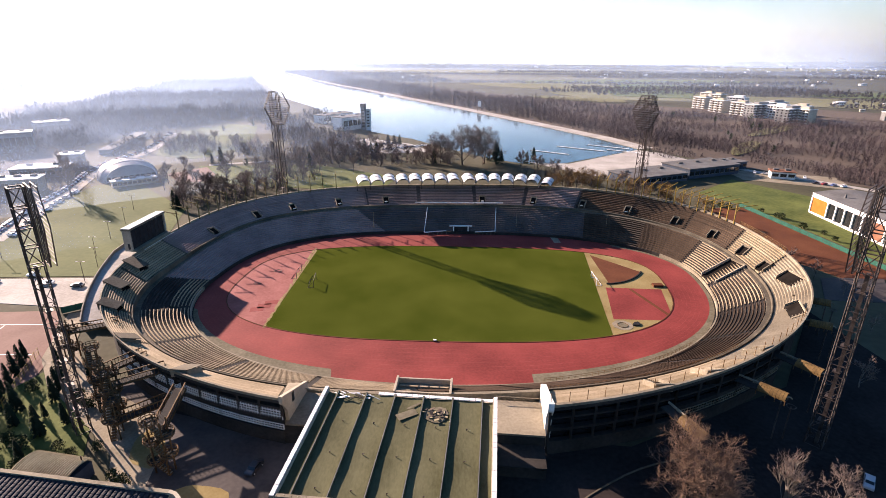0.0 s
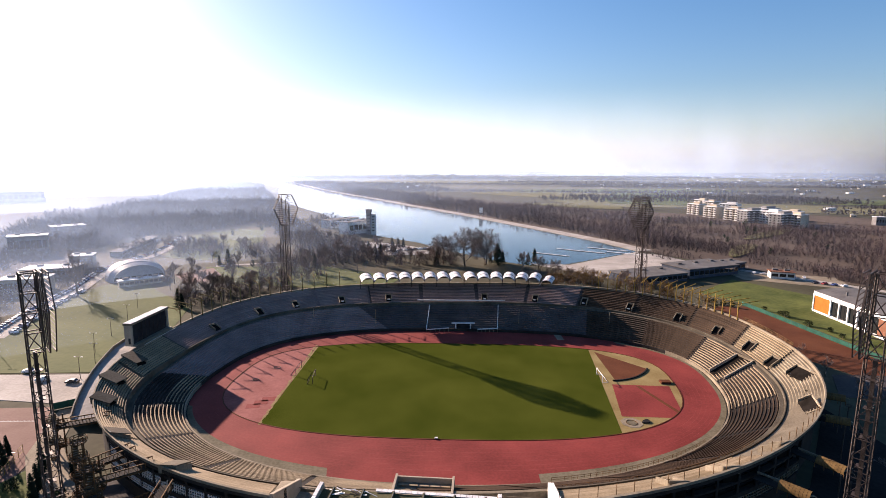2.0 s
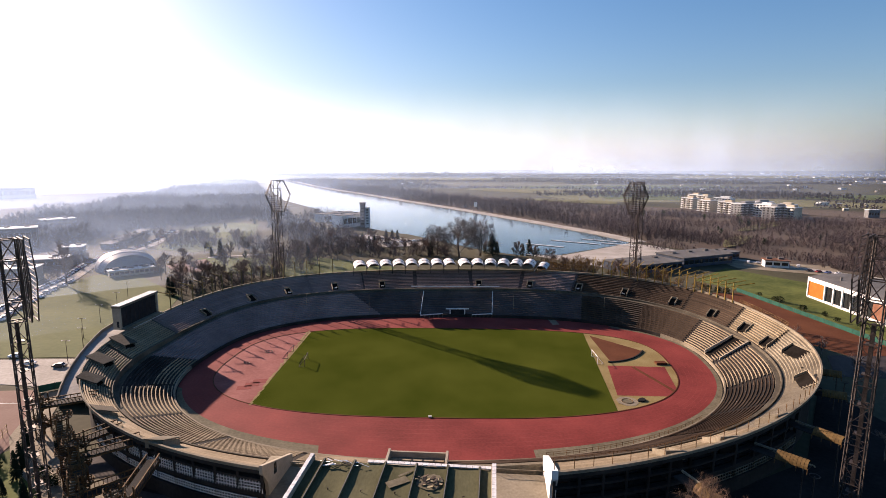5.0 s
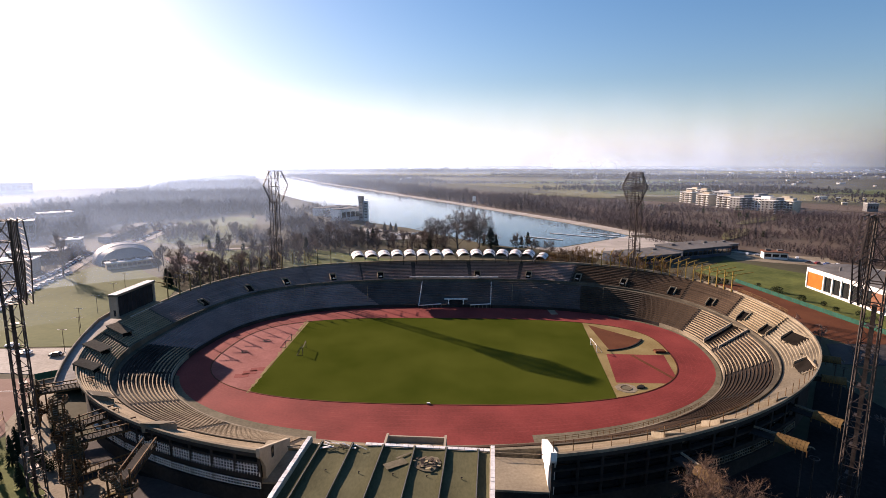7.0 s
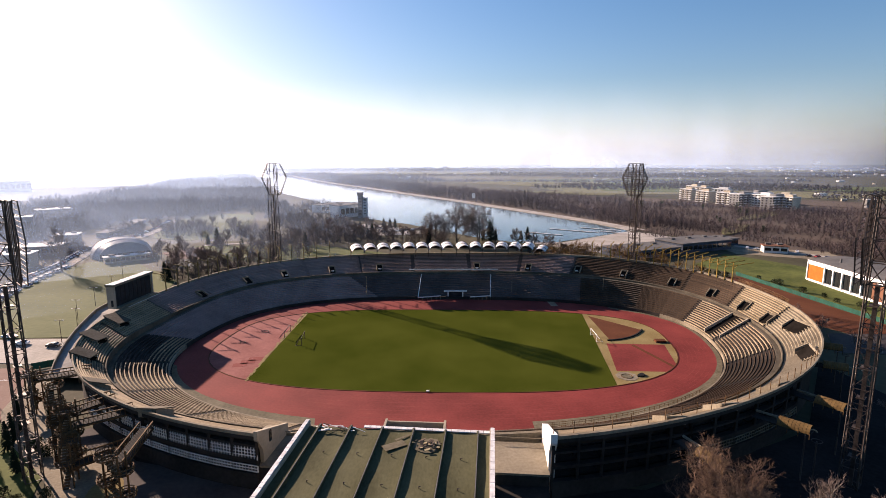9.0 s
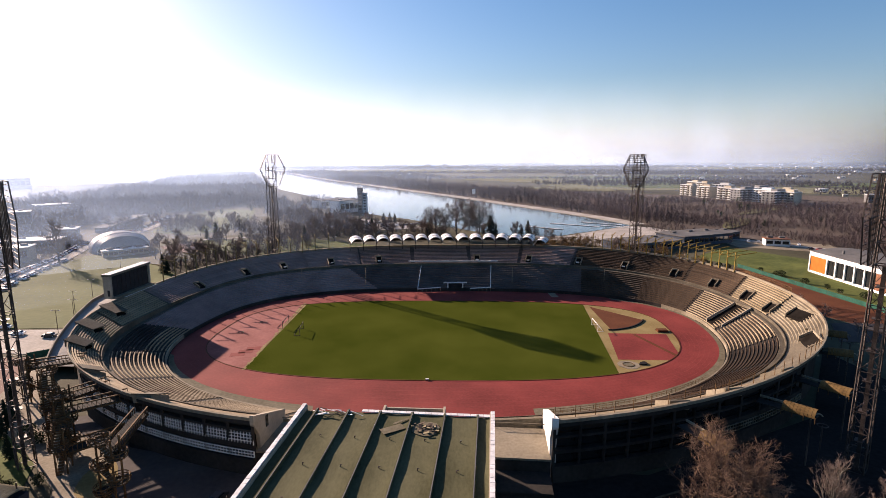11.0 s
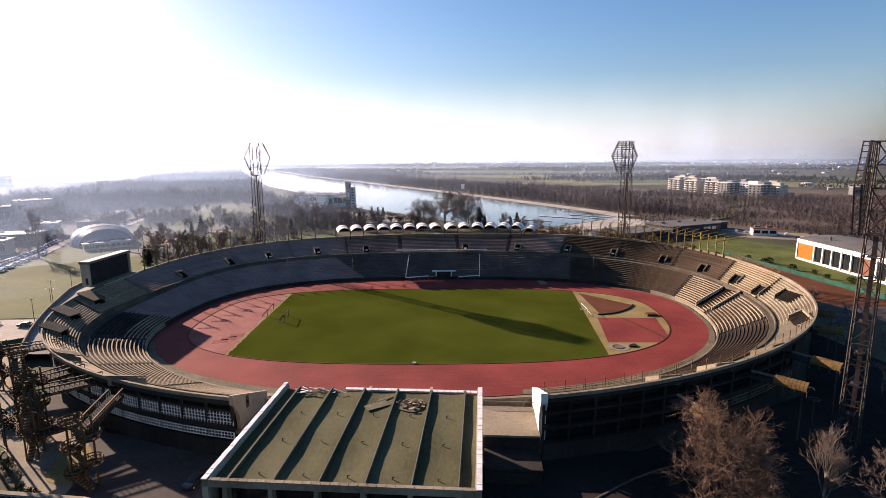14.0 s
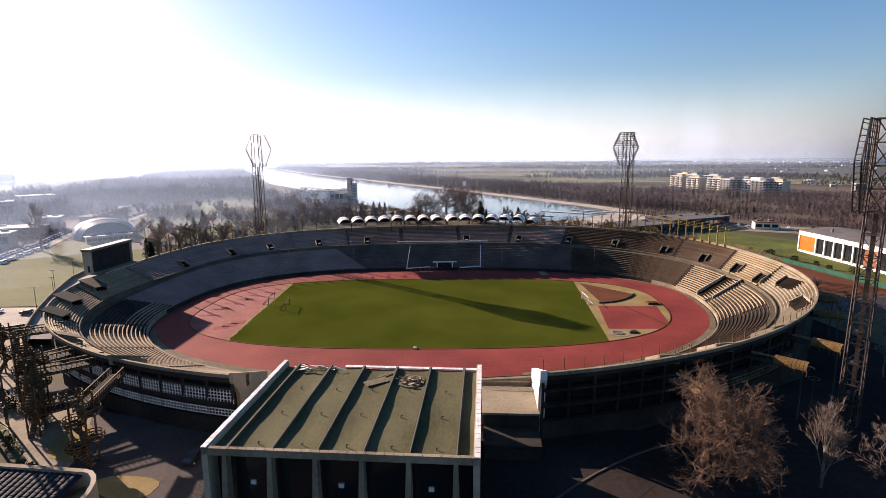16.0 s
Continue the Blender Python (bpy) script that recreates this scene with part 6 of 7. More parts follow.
# ---- buildings round about ----
def swimming_hall():
    root = thing("swimming_hall", "white-framed hall with an orange end panel and tall windows", "building", place=(191, 93, 0))
    root.rotation_euler = (0, 0, radians(-1))
    L, D, H = 92.0, 30.0, 10.6  # runs towards -y
    part("core", Shape().box((D / 2 + 0.6, -L / 2, H / 2 - 0.2), (D, L, H - 0.6)), M["cream"], root)
    part("fascia", Shape().box((0.2, -L / 2, H - 1.0), (1.2, L + 0.6, 2.2)), M["white"], root)
    part("end_fascia", Shape().box((D / 2, 0.1, H - 1.0), (D, 0.8, 2.2)), M["white"], root)
    part("plinth", Shape().box((0.15, -L / 2, 0.5), (1.0, L, 1.1)), M["white"], root)
    s = Shape()
    s.sweep([[(x, y, H + 0.1 + 1.6 * math.sin(math.pi * min(max(x / D, 0), 1))) for x in np.linspace(-0.3, D + 0.5, 9)] for y in (0.6, -L / 2, -L - 0.5)][::-1])
    part("roof", s, M["roof_grey"], root, "low curved grey roof", smooth=True)
    part("orange_panel", Shape().box((0.2, -6.2, 4.9), (0.9, 11.6, 7.8)), M["orange"], root, "bright orange cladding panel")
    part("pier", Shape().box((0.0, -0.2, 4.9), (1.2, 0.8, 9.0)), M["white"], root)
    y = -12.6
    for i in range(9):
        part("window", Shape().box((0.25, y - 3.0, 5.0), (0.3, 5.2, 7.6)), M["glass"], root, "tall dark window")
        part("pier", Shape().box((0.0, y, 4.9), (1.2, 0.8, 9.0)), M["white"], root)
        part("mullion", Shape().box((0.08, y - 3.0, 5.0), (0.14, 0.16, 7.6)), M["dark_frame"], root)
        y -= 6.0
        if i == 4:
            part("brick_panel", Shape().box((0.2, y - 4.0, 4.9), (0.9, 7.4, 7.8)), M["brick"], root, "brick-red infill panel")
            y -= 8.0
    part("chimney", Shape().box((6, -14, H + 1.6), (0.7, 0.7, 2.4)), M["roof_grey"], root)
    part("drip_edge", Shape().box((-0.35, -L / 2, H + 0.1), (0.2, L, 0.18)), M["roof_grey"], root)


swimming_hall()


def low_hall(x, y, turn, L, D, H, wall, roof, bays, label):
    root = thing("low_hall", label, "building", "low halls beside the lake", place=(x, y, 0))
    root.rotation_euler = (0, 0, turn)
    part("wall", Shape().box((0, 0, H / 2), (L, D, H)), M[wall], root)
    part("roof", Shape().box((0, 0, H + 0.2), (L + 1.2, D + 1.2, 0.5)), M[roof], root)
    for i in range(bays):
        u = -L / 2 + L * (i + 0.5) / bays
        w = part("window", Shape().box((u, -D / 2 - 0.03, H * 0.55), (L / bays * 0.8, 0.1, H * 0.42)), M["glass"], root)
        part("sill", Shape().box((u, -D / 2 - 0.1, H * 0.33), (L / bays * 0.86, 0.2, 0.14)), M["concrete"], w)
    for i in range(max(2, bays // 3)):
        u = -L / 2 + L * (i + 0.5) / max(2, bays // 3)
        part("roof_box", Shape().box((u, D * 0.18, H + 0.9), (3.2, 2.4, 1.1)), M["roof_grey"], root)
    return root


low_hall(132, 166, 0.42, 44, 24, 5.0, "blue_wall", "roof_grey", 10, "long low hall with dark blue walls and a flat grey roof")
low_hall(176, 188, 0.42, 46, 24, 6.4, "blue_wall", "roof_grey", 10, "taller low hall with dark blue walls and a flat roof")
low_hall(205, 206, 0.42, 18, 14, 5.0, "blue_wall", "roof_grey", 4, "small dark blue hall with a flat roof")
low_hall(224, 174, -0.3, 14, 8, 4.5, "white", "brick", 3, "small white hut with a brick-red gable")
low_hall(-190, 143, 0.72, 24, 5, 3.6, "cream", "sheet", 9, "long white low building before the dome")
low_hall(-246, 124, 0.3, 24, 12, 8.0, "cream", "sheet", 9, "pale columned hall with a flat white roof")
low_hall(-262, 166, 0.3, 30, 16, 6.0, "grey_wall", "sheet", 6, "grey low block with a pale flat roof")
low_hall(-262, 196, 0.4, 14, 12, 9.0, "grey_wall", "sheet", 4, "small hazy grey block with a pale roof")
low_hall(-276, 286, 1.80, 96, 9, 3.6, "grey_wall", "roof_grey", 8, "long hazy hall with a low roof")
low_hall(-362, 322, 0.85, 26, 14, 15.0, "grey_wall", "sheet", 7, "tall hazy apartment block before the forest")
low_hall(-345, 252, 0.6, 26, 14, 15.0, "grey_wall", "sheet", 7, "hazy apartment block before the forest")
low_hall(-805, 800, 0.68, 96, 16, 19.0, "grey_wall", "roof_grey", 12, "huge pale apartment slab lost in the haze")
low_hall(-128, 452, 0.95, 46, 16, 9.0, "white", "roof_grey", 8, "white boathouse with big windows on the lake shore")
low_hall(-98, 396, 0.95, 40, 16, 13.0, "white", "roof_grey", 6, "white clubhouse with a flat roof on the lake shore")


def finish_tower():
    root = thing("judges_tower", "grey concrete judges' tower on the lake shore", "tower", place=(-84, 386, 0))
    part("shaft", Shape().box((0, 0, 12), (4.8, 5.6, 24)), M["grey_wall"], root)
    part("shaft", Shape().box((4.7, 2.0, 10.5), (4.4, 6.0, 21)), M["white"], root)
    part("cabin", Shape().box((0, 0, 24.6), (5.6, 6.4, 2.8)), M["concrete_dark"], root)
    part("roof", Shape().box((0, 0, 26.2), (6.2, 7.0, 0.4)), M["roof_grey"], root)
    for i in range(6):
        part("window", Shape().box((0, -2.83, 4 + 3.2 * i), (3.2, 0.1, 1.6)), M["glass"], root)
        part("window", Shape().box((4.7, -1.03, 4 + 2.9 * i), (2.6, 0.1, 1.4)), M["glass"], root)


finish_tower()


def start_tower(x, y):
    root = thing("lakeside_sign", "white panel on a tall stand by the far shore", "sign", place=(x, y, 0))
    for u in (-2.4, 2.4):
        part("leg", Shape().box((u, 0, 3.5), (0.7, 0.7, 7)), M["concrete_dark"], root)
    part("panel", Shape().box((0, 0, 9.6), (4.6, 1.0, 7.0)), M["white"], root)
    part("panel_frame", Shape().box((0, 0, 13.8), (5.0, 1.3, 0.4)), M["roof_grey"], root)


start_tower(47, 575)


def dome():
    root = thing("dome_hall", "pale membrane vault of a sports hall", "dome", place=(-205, 163, 0))
    root.rotation_euler = (0, 0, 0.72)
    root.scale = (0.8, 0.8, 0.95)
    n, rows = 28, 6

    def arch(k, grow=0.0):
        """A leaf-shaped arch: k from -1 at the front to 1 at the back."""
        w = math.sqrt(1 - (0.55 * k) ** 2)
        return [((21.5 + grow) * math.cos(math.pi * (1 - i / n)) * w, 15 * k, (12.5 + grow) * math.sin(math.pi * i / n) ** 0.85 * w) for i in range(n + 1)]
    lines = [arch(-1 + 2 * j / rows) for j in range(rows + 1)]
    part("membrane", Shape().sweep(lines), M["membrane"], root, smooth=True)
    for k in (-0.97, 0.97):
        pts = arch(k, -0.5)
        part("end_wall", Shape().add(pts, [tuple(range(len(pts)))]), M["membrane"], root)
    for k in (-1.0, -0.5, 0.0, 0.5, 1.0):
        s = Shape()
        pts = arch(k, 0.05)
        for p, q in zip(pts, pts[1:]):
            s.bar(p, q, 0.5 if abs(k) == 1 else 0.3, 0.3 if abs(k) == 1 else 0.2)
        # front arch in white sheet: its sunlit edge is put into the colour
        part("edge_arch" if abs(k) == 1 else "seam", s, M["sheet" if k == -1 else "membrane"], root)
    for i in range(9):
        part("window", Shape().box((-16 + 4 * i, -14.7, 2.2), (3.0, 0.3, 2.4)), M["glass"], root)


dome()


# ---- flats beyond the woods ----
def flats(w, d, floors, wall, label):
    root = thing("apartment_block", label, "apartment block", "apartment blocks beyond the woods")
    H = floors * 3.1
    part("wall", Shape().box((0, 0, H / 2), (w, d, H)), M[wall], root)
    part("roof", Shape().box((0, 0, H + 0.3), (w + 0.8, d + 0.8, 0.6)), M["white"], root)
    part("penthouse", Shape().box((w * 0.1, 0, H + 1.9), (w * 0.5, d * 0.5, 2.4)), M[wall], root)
    cols = max(3, int(w / 4))
    for f in range(floors):
        for c in range(cols):
            x = -w / 2 + w * (c + 0.5) / cols
            z = 3.1 * f + 1.7
            if c % 2 == 0:
                b = part("balcony", Shape().box((x, -d / 2 - 0.7, z - 1.3), (w / cols * 0.9, 1.4, 0.25)), M["white"], root)
                part("balcony_front", Shape().box((x, -d / 2 - 1.35, z - 0.75), (w / cols * 0.9, 0.12, 0.9)), M["white"], b)
            part("window", Shape().box((x, -d / 2 - 0.02, z), (w / cols * 0.74, 0.1, 2.0)), M["glass"], root)
        for c in range(3):
            part("side_window", Shape().box((-w / 2 - 0.02, -d / 2 + d * (c + 0.5) / 3, 3.1 * f + 1.7), (0.1, 1.8, 1.5)), M["glass"], root)
    return root


cream_block = flats(21, 14, 5, "cream", "cream apartment block with white balconies")
grey_block = flats(26, 15, 5, "white", "white apartment block with white balconies")
low_block = flats(20, 14, 5, "cream", "pale lower apartment block with balconies")
# grey walls put the shaded fronts into the colour
shade_block = flats(34, 15, 5, "grey_wall", "long grey apartment block with white balconies")
SITES = [(cream_block, 378, 634, -1.15), (cream_block, 380, 586, -1.15), (cream_block, 430, 727, -1.15), (low_block, 428, 690, -1.15), (grey_block, 430, 636, -0.9), (shade_block, 402, 528, 0.35), (grey_block, 418, 508, -1.2),
         (shade_block, 412, 478, 0.5), (low_block, 424, 470, -1.2), (shade_block, 440, 560, 0.35), (low_block, 446, 512, -1.0), (low_block, 392, 552, -1.1)]
placed = set()
for ob, x, y, a in SITES:
    m = pose(x, y, 0, 0, 0, math.degrees(a))
    if ob.name in placed:
        copy_thing(ob, m)
    else:
        ob.matrix_basis = m
        placed.add(ob.name)


def far_house(w, d, h, wall, label):
    root = thing("far_house", label, "building", "distant buildings on the plain")
    part("wall", Shape().box((0, 0, h / 2), (w, d, h)), M[wall], root)
    part("roof", Shape().box((0, 0, h + 0.4), (w + 1, d + 1, 0.8)), M["sheet"], root)
    for i in range(4):
        part("window", Shape().box((-w / 2 + w * (i + 0.5) / 4, -d / 2 - 0.05, h * 0.55), (w / 4 * 0.55, 0.2, h * 0.3)), M["glass"], root)
    return root


kinds = [far_house(22, 12, 7, "white", "distant white flat-roofed building on the plain"), far_house(12, 9, 6, "cream", "distant pale house with a flat roof"), far_house(42, 15, 7, "white", "distant long white hall on the plain"),
         far_house(18, 12, 15, "grey_wall", "distant tall pale block of flats")]
rnd = random.Random(77)
sites = [(626, 700, 0), (640, 712, 1), (655, 700, 1), (612, 690, 1), (542, 492, 3), (590, 600, 1), (690, 690, 1), (-120, 1460, 0), (-95, 1440, 3), (-150, 1500, 1)]
for i in range(150):
    k = rnd.random()
    y = 1100 + 2300 * k ** 0.8
    x = (0.42 + 0.5 * rnd.random()) * (y + 170)
    sites.append((x, y, rnd.choice((0, 1, 1, 1, 2, 3))))
for i in range(24):
    y = rnd.uniform(1500, 3300)
    sites.append((rnd.uniform(-0.1, 0.4) * (y + 170), y, rnd.choice((0, 1, 1, 2))))
seen = set()
for x, y, k in sites:
    m = pose(x, y, 0, 0, 0, rnd.uniform(-40, 40)) @ Matrix.Scale(0.72, 4)
    if k in seen:
        copy_thing(kinds[k], m)
    else:
        kinds[k].matrix_basis = m
        seen.add(k)


# ---- sheds and the tiled roof at the foot of the view ----
def tiled_house():
    root = thing("tiled_house", "house with a dark blue-grey tiled roof and a curved end wall", "house", place=(-66, -109.0, 0))
    root.rotation_euler = (0, 0, radians(-8))
    part("wall", Shape().box((0, 0, 0.9), (38, 17, 1.8)), M["plaster"], root)
    part("rear_wall", Shape().box((-1.3, 9.0, 2.6), (36.6, 0.5, 5.2)), M["plaster"], root)
    part("rear_coping", Shape().box((-1.3, 9.0, 5.28), (36.8, 0.8, 0.16)), M["concrete"], root, "grey coping along the roof's high edge")
    slope = part("roof_slope", Shape().add([(-19.6, 8.8, 4.8), (17, 8.8, 4.8), (17, -9.2, 1.8), (-19.6, -9.2, 1.8)], [(3, 2, 1, 0)]), M["tile_blue"], root)
    rows, cols = 8, 37
    tile = Shape()
    lines = []
    for i in range(7):
        a = math.pi * i / 6
        lines.append([(-0.46 * math.cos(a), 0.0, 0.2 * math.sin(a) + 0.05), (-0.46 * math.cos(a), -0.82, 0.2 * math.sin(a) + 0.1)])
    tile.sweep(lines)
    tile.add([l[1] for l in lines], [tuple(range(7))])
    tile_mesh = tile.mesh("roof_tile", M["tile_blue"])
    pitch = math.atan2(3.0, 18.0)
    for r in range(rows):
        for c in range(cols):
            ob = part("roof_tile", tile_mesh, None, slope)
            ob.location = (-18.9 + 0.97 * c, 8.6 - 0.74 * r, 4.8 - 0.74 * r * math.tan(pitch))
            ob.rotation_euler = (pitch, 0, 0)
    n = 12
    s = Shape()
    lines = []
    for i in range(n + 1):
        a = math.pi / 2 - math.pi * i / n
        c, d = math.cos(a), math.sin(a)
        lines.append([(16.8 + 5.6 * c, 9.4 * d, -0.2), (16.8 + 5.6 * c, 9.4 * d, 5.4), (16.8 + 5.0 * c, 8.7 * d, 5.4), (16.8 + 5.0 * c, 8.7 * d, 3.0)])
    s.sweep(lines)
    part("curved_wall", s, M["plaster"], root, "curved pale rendered parapet")
    out = [(16.8 + 5.2 * math.cos(a), 9.0 * math.sin(a)) for a in np.linspace(-math.pi / 2, math.pi / 2, 12)]
    part("terrace_floor", Shape().slab(out, 2.7, 3.0), M["sandy"], root)


tiled_house()


def curved_shed():
    root = thing("curved_shed", "shed with a curved brown corrugated roof", "shed", place=(-74.5, -95.0, 0))
    root.rotation_euler = (0, 0, radians(-10))
    part("wall", Shape().box((0, 0, 1.6), (11.6, 6.4, 3.2)), M["blue_wall"], root)
    n = 24
    for i in range(n):
        x0, x1 = -6.1 + 12.2 * i / n, -6.1 + 12.2 * (i + 1) / n
        s = Shape()
        lines = []
        for x, b in ((x0, 0.0), ((x0 + x1) / 2, 0.13), (x1, 0.0)):
            lines.append([(x, 3.7 * math.cos(a), 3.1 + 1.5 * math.sin(a) + b) for a in np.linspace(0.05, math.pi - 0.05, 9)])
        s.sweep(lines[::-1])
        part("roof_sheet", s, M["brown_sheet"], root)
    part("ridge_pipe", Shape().tube((5.0, 2, 4), (5.0, 2, 5.4), 0.12), M["steel"], root)


curved_shed()


# ---- fences ----
def fence(p, q, height, mesh_mat, post_mat, step, label):
    p, q = Vector((*p, 0)), Vector((*q, 0))
    root = thing("fence", label, "fence")
    n = max(2, int((q - p).length / step))
    for i in range(n + 1):
        c = p.lerp(q, i / n)
        part("fence_post", Shape().bar(c, c + Vector((0, 0, height + 0.1)), 0.1), post_mat, root)
        if i < n:
            d = p.lerp(q, (i + 1) / n)
            part("fence_panel", Shape().bar(c + Vector((0, 0, height / 2)), d + Vector((0, 0, height / 2)), 0.05, height * 0.96), mesh_mat, root)


fence((160, 104), (168, 32), 2.0, M["green_net"], M["steel"], 4.5, "green netted fence along the running strip")
fence((168, 32), (172, -6), 2.0, M["green_net"], M["steel"], 4.5, "green netted fence along the running strip")
fence((-120, -26), (-104, -14), 2.2, M["green_net"], M["steel"], 4.0, "green netted fence behind the stand")


def rail_fence(p, q, height, label):
    p, q = Vector((*p, 0)), Vector((*q, 0))
    root = thing("rail_fence", label, "fence")
    n = max(2, int((q - p).length / 2.5))
    for i in range(n + 1):
        c = p.lerp(q, i / n)
        part("fence_post", Shape().bar(c, c + Vector((0, 0, height)), 0.09), M["yellow"], root)
    for z in (0.25, 0.6, 0.95):
        part("fence_rail", Shape().bar(p + Vector((0, 0, height * z)), q + Vector((0, 0, height * z)), 0.07), M["yellow"], root)


rail_fence((-110, -50), (-100, -78), 2.4, "yellow-green rail fence beside the tennis court")
for x0, y0, x1, y1 in ((-148, -34, -120, -33), (-146, -50, -112, -50), (-144, -66, -107, -66), (-132, -34, -128, -66)):
    solo("court_line", Shape().bar((x0, y0, 0.02), (x1, y1, 0.02), 0.25, 0.02), M["white"], "white painted court line", "court line", kind="structure")


# ---- street lamps and vehicles ----
def lamp(x, y):
    root = thing("street_lamp", "tall thin street lamp with a double arm", "street lamp", "street lamps by the lawn", place=(x, y, 0))
    part("pole", Shape().tube((0, 0, 0), (0, 0, 8), 0.12, 0.07), M["steel"], root)
    part("arm", Shape().bar((-1.2, 0, 8), (1.2, 0, 8), 0.1), M["steel"], root)
    for u in (-1.2, 1.2):
        part("lamp_head", Shape().box((u, 0, 7.95), (0.7, 0.3, 0.16)), M["white"], root)


for x, y in ((-140, 24), (-146, 44), (-132, 12), (-152, 66), (-160, 88), (-175, 20), (-128, -2)):
    lamp(x, y)


def car(paint, label):
    root = thing("car", label, "car", "parked cars")
    s = Shape()
    prof = [(-2.1, 0.3), (-2.15, 0.75), (-1.9, 0.95), (-1.2, 1.02), (-0.7, 1.45), (0.9, 1.48), (1.5, 1.0), (2.0, 0.95), (2.1, 0.6), (2.1, 0.3)]
    s.sweep([[(x, w * (0.86 if z > 1.1 else 1.0), z) for x, z in prof] for w in (0.86, 0.3, -0.3, -0.86)])
    for w in (0.86, -0.86):
        s.add([(x, w * (0.86 if z > 1.1 else 1.0), z) for x, z in prof], [tuple(range(len(prof)))])
    part("body", s, paint, root)
    part("windscreen", Shape().add([(1.52, -0.72, 1.02), (1.52, 0.72, 1.02), (0.96, 0.68, 1.46), (0.96, -0.68, 1.46)], [(0, 1, 2, 3)]), M["glass"], root)
    part("rear_window", Shape().add([(-1.24, 0.72, 1.05), (-1.24, -0.72, 1.05), (-0.76, -0.68, 1.44), (-0.76, 0.68, 1.44)], [(0, 1, 2, 3)]), M["glass"], root)
    for w in (0.84, -0.84):
        part("side_window", Shape().box((0.1, w * 0.96, 1.22), (1.7, 0.06, 0.32)), M["glass"], root)
    for x in (-1.3, 1.35):
        for w in (0.8, -0.8):
            tyre = part("wheel", Shape().tube((x, w - 0.1, 0.32), (x, w + 0.1, 0.32), 0.32, n=10), M["rubber"], root)
            part("rim", Shape().tube((x, w - 0.12, 0.32), (x, w + 0.12, 0.32), 0.19, n=8), M["sheet"], tyre)
    return root


cars = [car(CAR_PAINT[i], l) for i, l in enumerate(("white hatchback parked on asphalt", "grey hatchback parked on asphalt", "black hatchback parked on asphalt", "dark red hatchback parked on asphalt", "dark blue hatchback parked on asphalt"))]
ROAD_W = [(-196, 44), (-206, 74), (-213, 98), (-219, 126), (-235, 171), (-241, 204), (-241, 245), (-248, 287), (-267, 357)]
lots = []
for (ax, ay), (bx, by) in zip(ROAD_W, ROAD_W[1:]):
    n = int(math.hypot(bx - ax, by - ay) / (2.9 if by < 180 else 7.5))
    for i in range(n):
        k = i / n
        lots.append((ax + (bx - ax) * k - 3.2, ay + (by - ay) * k, 165, (0, 1, 0, 2, 0, 4, 1, 3)[(i + int(by)) % 8]))
        if by < 130 and i % 3:
            lots.append((ax + (bx - ax) * k + 5.5, ay + (by - ay) * k, 165, (1, 0, 2, 0, 1, 0, 4)[(i + int(ay)) % 7]))
lots += [(-48 + 4 * i, 272 + 2.2 * i, 20, (2, 0, 1, 0, 4)[i % 5]) for i in range(9)] + [(-62 + 4 * i, 292 + 2 * i, 20, (0, 1, 2)[i % 3]) for i in range(6)]
lots += [(82.7, -94, 50, 1), (-37.3, -91.5, 75, 2), (-140, -4, 10, 0), (-128, -6, 5, 2), (-160, -3, 5, 1), (-150, 3, 5, 0)]
lots += [(214 + 5 * i, 188 - 3 * i, 60, i % 5) for i in range(6)] + [(236 + 4 * i, 158 - 3 * i, 20, (i + 2) % 5) for i in range(4)]
done = set()
for x, y, a, k in lots:
    m = pose(x, y, 0.04, 0, 0, a)
    if k in done:
        copy_thing(cars[k], m)
    else:
        cars[k].matrix_basis = m
        done.add(k)

# floating pontoons on the lake
for i, (x, y, l) in enumerate(((86, 262, 34), (116, 280, 44), (142, 290, 36), (150, 268, 30))):
    root = thing("pontoon", "narrow pale floating landing stage on the lake", "pontoon", "pontoons on the lake", place=(x, y, 0))
    root.rotation_euler = (0, 0, radians(-34))
    part("deck", Shape().box((0, 0, 0.25), (l, 1.8, 0.3)), M["white"], root)
    for k in range(4):
        part("float", Shape().tube((-l * 0.4 + l * 0.27 * k, -0.8, 0.1), (-l * 0.4 + l * 0.27 * k, 0.8, 0.1), 0.25, n=8), M["white"], root)


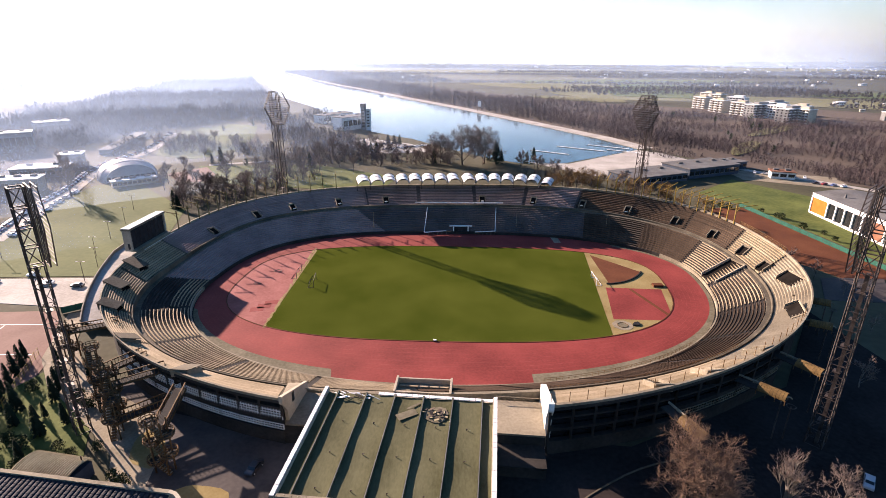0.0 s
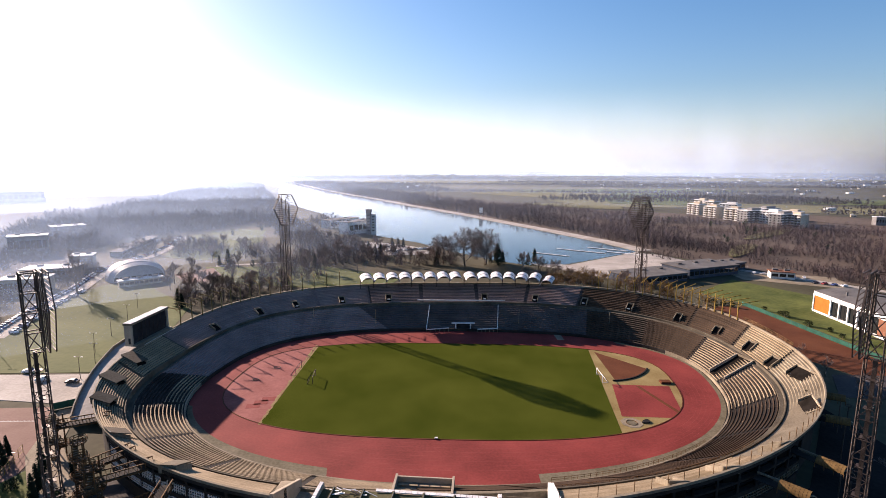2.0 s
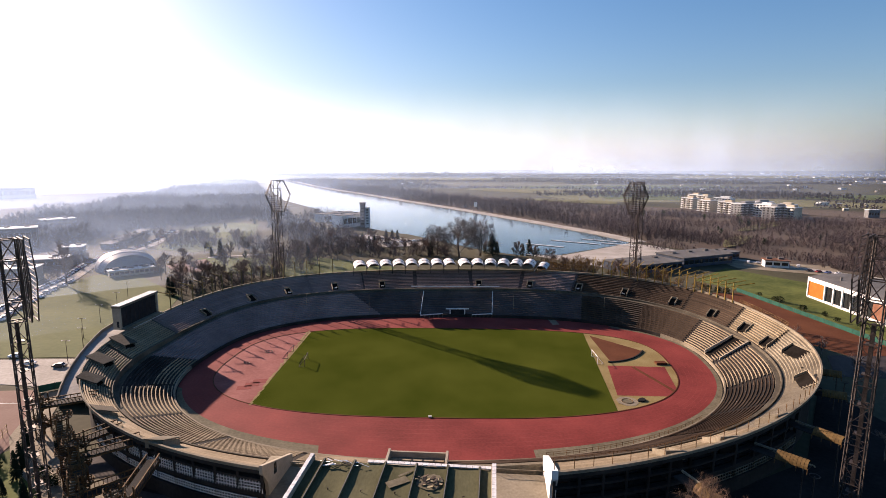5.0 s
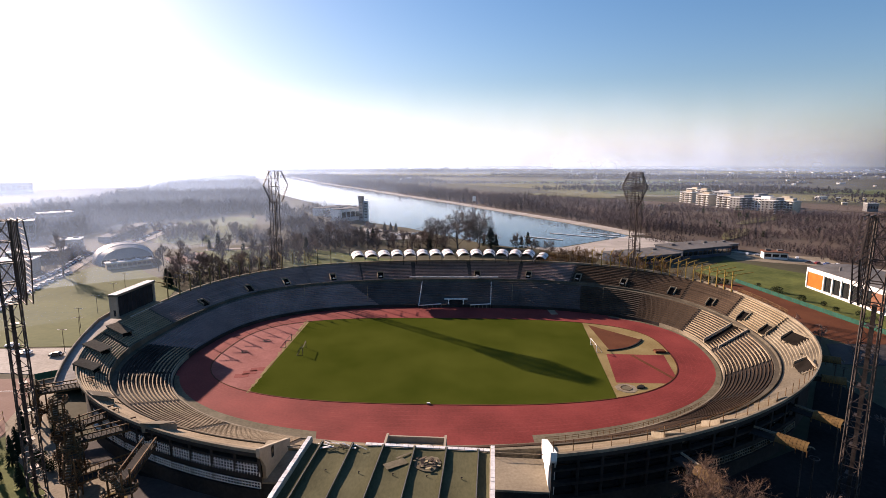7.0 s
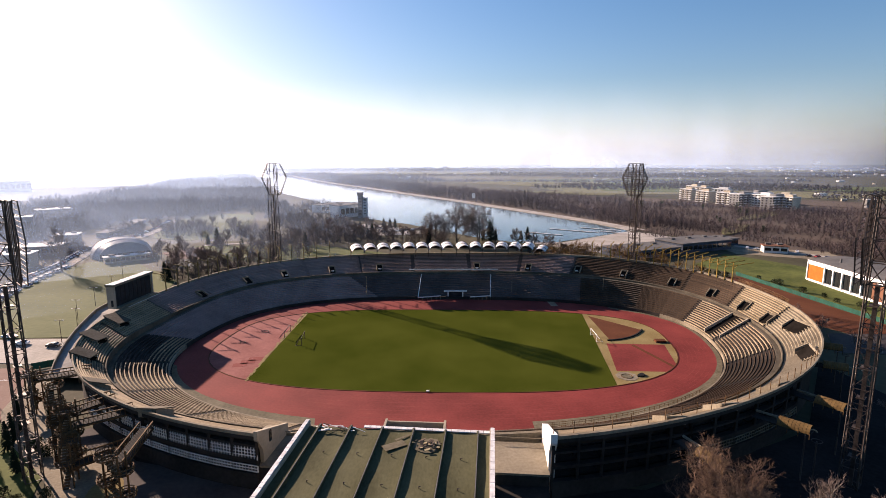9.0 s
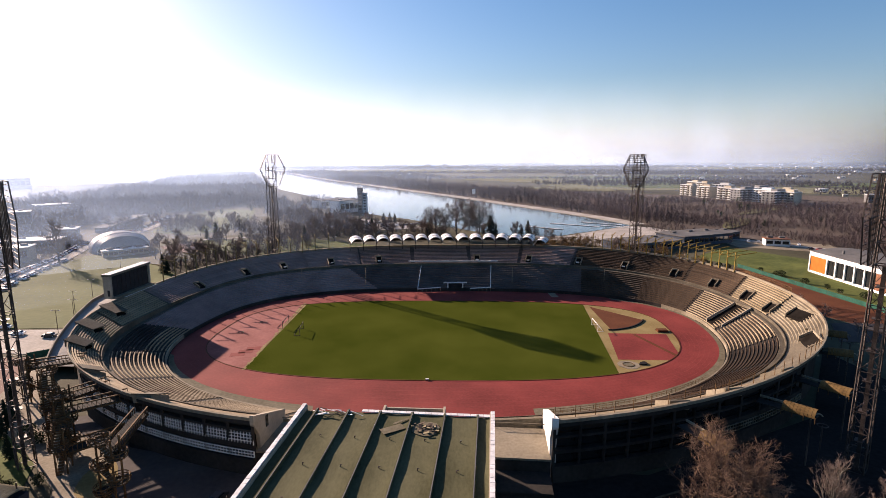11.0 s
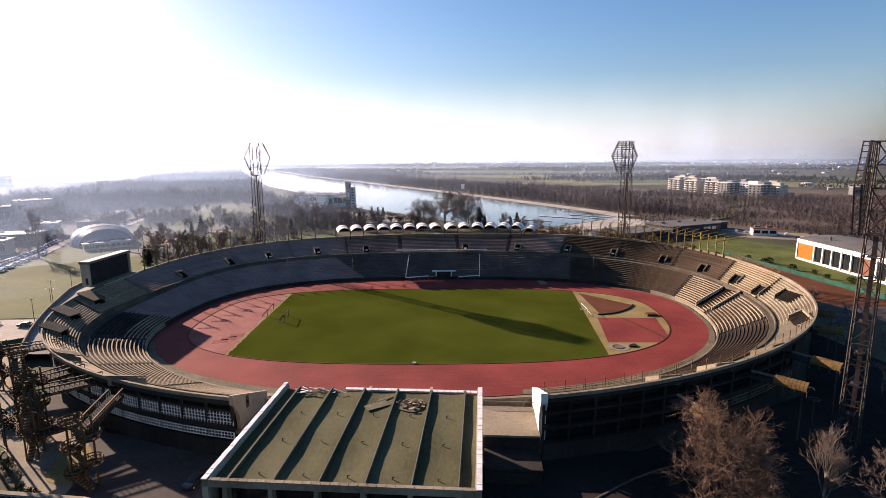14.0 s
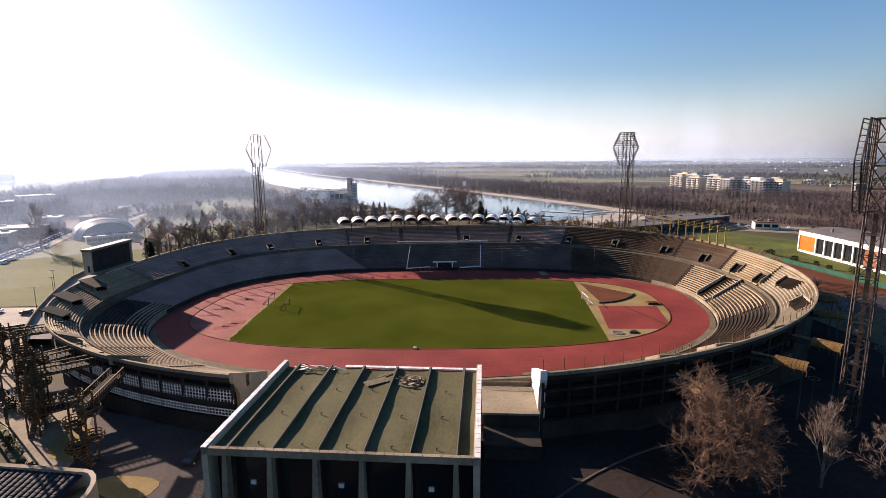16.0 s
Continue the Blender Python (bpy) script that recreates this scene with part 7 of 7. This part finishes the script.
# ---- the hazy winter air: translucent sheets round the camera imitate it, lit by the low sun ----
def haze_sheet_material(name, thick, top, west, pale):
    m = bpy.data.materials.new(name)
    m.use_nodes = True
    n, ln = m.node_tree.nodes, m.node_tree.links
    n.remove(n["Principled BSDF"])
    out = n["Material Output"]
    mix, clear, haze = n.new("ShaderNodeMixShader"), n.new("ShaderNodeBsdfTransparent"), n.new("ShaderNodeBsdfTranslucent")
    haze.inputs["Color"].default_value = (0.50 * pale, 0.69 * pale, 1.0 * pale, 1)
    geo, sep, fall, tex, mul = n.new("ShaderNodeNewGeometry"), n.new("ShaderNodeSeparateXYZ"), n.new("ShaderNodeMapRange"), n.new("ShaderNodeTexNoise"), n.new("ShaderNodeMath")
    ln.new(geo.outputs["Position"], sep.inputs[0])
    ln.new(sep.outputs["Z"], fall.inputs["Value"])
    fall.interpolation_type = "SMOOTHSTEP"
    fall.inputs["From Min"].default_value, fall.inputs["From Max"].default_value = 0.0, top
    fall.inputs["To Min"].default_value, fall.inputs["To Max"].default_value = thick, 0.0
    tex.inputs["Scale"].default_value = 0.004
    ln.new(geo.outputs["Position"], tex.inputs["Vector"])
    spread = n.new("ShaderNodeMapRange")
    spread.inputs["From Min"].default_value, spread.inputs["From Max"].default_value = 0.3, 0.7
    spread.inputs["To Min"].default_value, spread.inputs["To Max"].default_value = 0.75, 1.25
    ln.new(tex.outputs["Fac"], spread.inputs["Value"])
    mul.operation = "MULTIPLY"
    ln.new(fall.outputs["Result"], mul.inputs[0])
    ln.new(spread.outputs["Result"], mul.inputs[1])
    side, both = n.new("ShaderNodeMapRange"), n.new("ShaderNodeMath")
    side.interpolation_type = "SMOOTHSTEP"
    ln.new(sep.outputs["X"], side.inputs["Value"])
    side.inputs["From Min"].default_value, side.inputs["From Max"].default_value = west[0], west[1]
    side.inputs["To Min"].default_value, side.inputs["To Max"].default_value = 1.0, west[2]
    both.operation = "MULTIPLY"
    ln.new(mul.outputs[0], both.inputs[0])
    ln.new(side.outputs["Result"], both.inputs[1])
    # shading normal bent towards the sun so that sheets in the east brighten too
    away, turned, blend, flip = (n.new("ShaderNodeVectorMath") for _ in range(4))
    away.operation, turned.operation, blend.operation, flip.operation = "SUBTRACT", "NORMALIZE", "MULTIPLY_ADD", "NORMALIZE"
    ln.new(geo.outputs["Position"], away.inputs[0])
    away.inputs[1].default_value = (0, -175, 0)
    ln.new(away.outputs[0], turned.inputs[0])
    ln.new(turned.outputs[0], blend.inputs[0])
    blend.inputs[1].default_value = (-0.6, -0.6, -0.6)
    blend.inputs[2].default_value = tuple(-0.4 * c for c in to_sun)
    ln.new(blend.outputs[0], flip.inputs[0])
    ln.new(flip.outputs[0], haze.inputs["Normal"])
    ln.new(both.outputs[0], mix.inputs["Fac"])
    ln.new(clear.outputs[0], mix.inputs[1])
    ln.new(haze.outputs[0], mix.inputs[2])
    ln.new(mix.outputs[0], out.inputs["Surface"])
    return m


# arcs centred under the camera; opacity and brightness imitate haze
HAZE_SHEETS = ((258, 34, 0.06, (-200, -122, 0.0), 0.52), (330, 44, 0.11, (-240, 0, 0.0), 0.52), (430, 60, 0.14, (-300, 60, 0.05), 0.52), (560, 90, 0.17, (-400, 100, 0.1), 0.55), (740, 120, 0.18, (-520, 50, 0.15), 0.55),
        (1000, 150, 0.30, (-640, 0, 0.16), 0.7), (1400, 200, 0.45, (-900, -200, 0.14), 0.9), (2300, 230, 0.55, (-1400, 0, 0.2), 0.9), (3400, 560, 0.58, (-2400, 600, 0.55), 0.85))
for radius, top, thick, west, pale in HAZE_SHEETS:
    s = Shape()
    lines = []
    for k in range(61):
        a = radians(-78 + 156 * k / 60)
        lines.append([(radius * math.sin(a), -175 + radius * math.cos(a), z) for z in (-0.1, top)])
    s.sweep(lines)
    solo("backdrop_mist", s, haze_sheet_material("mist", thick, top, west, pale), "translucent sheet imitating winter haze over the plain", "haze", kind="structure", smooth=True)
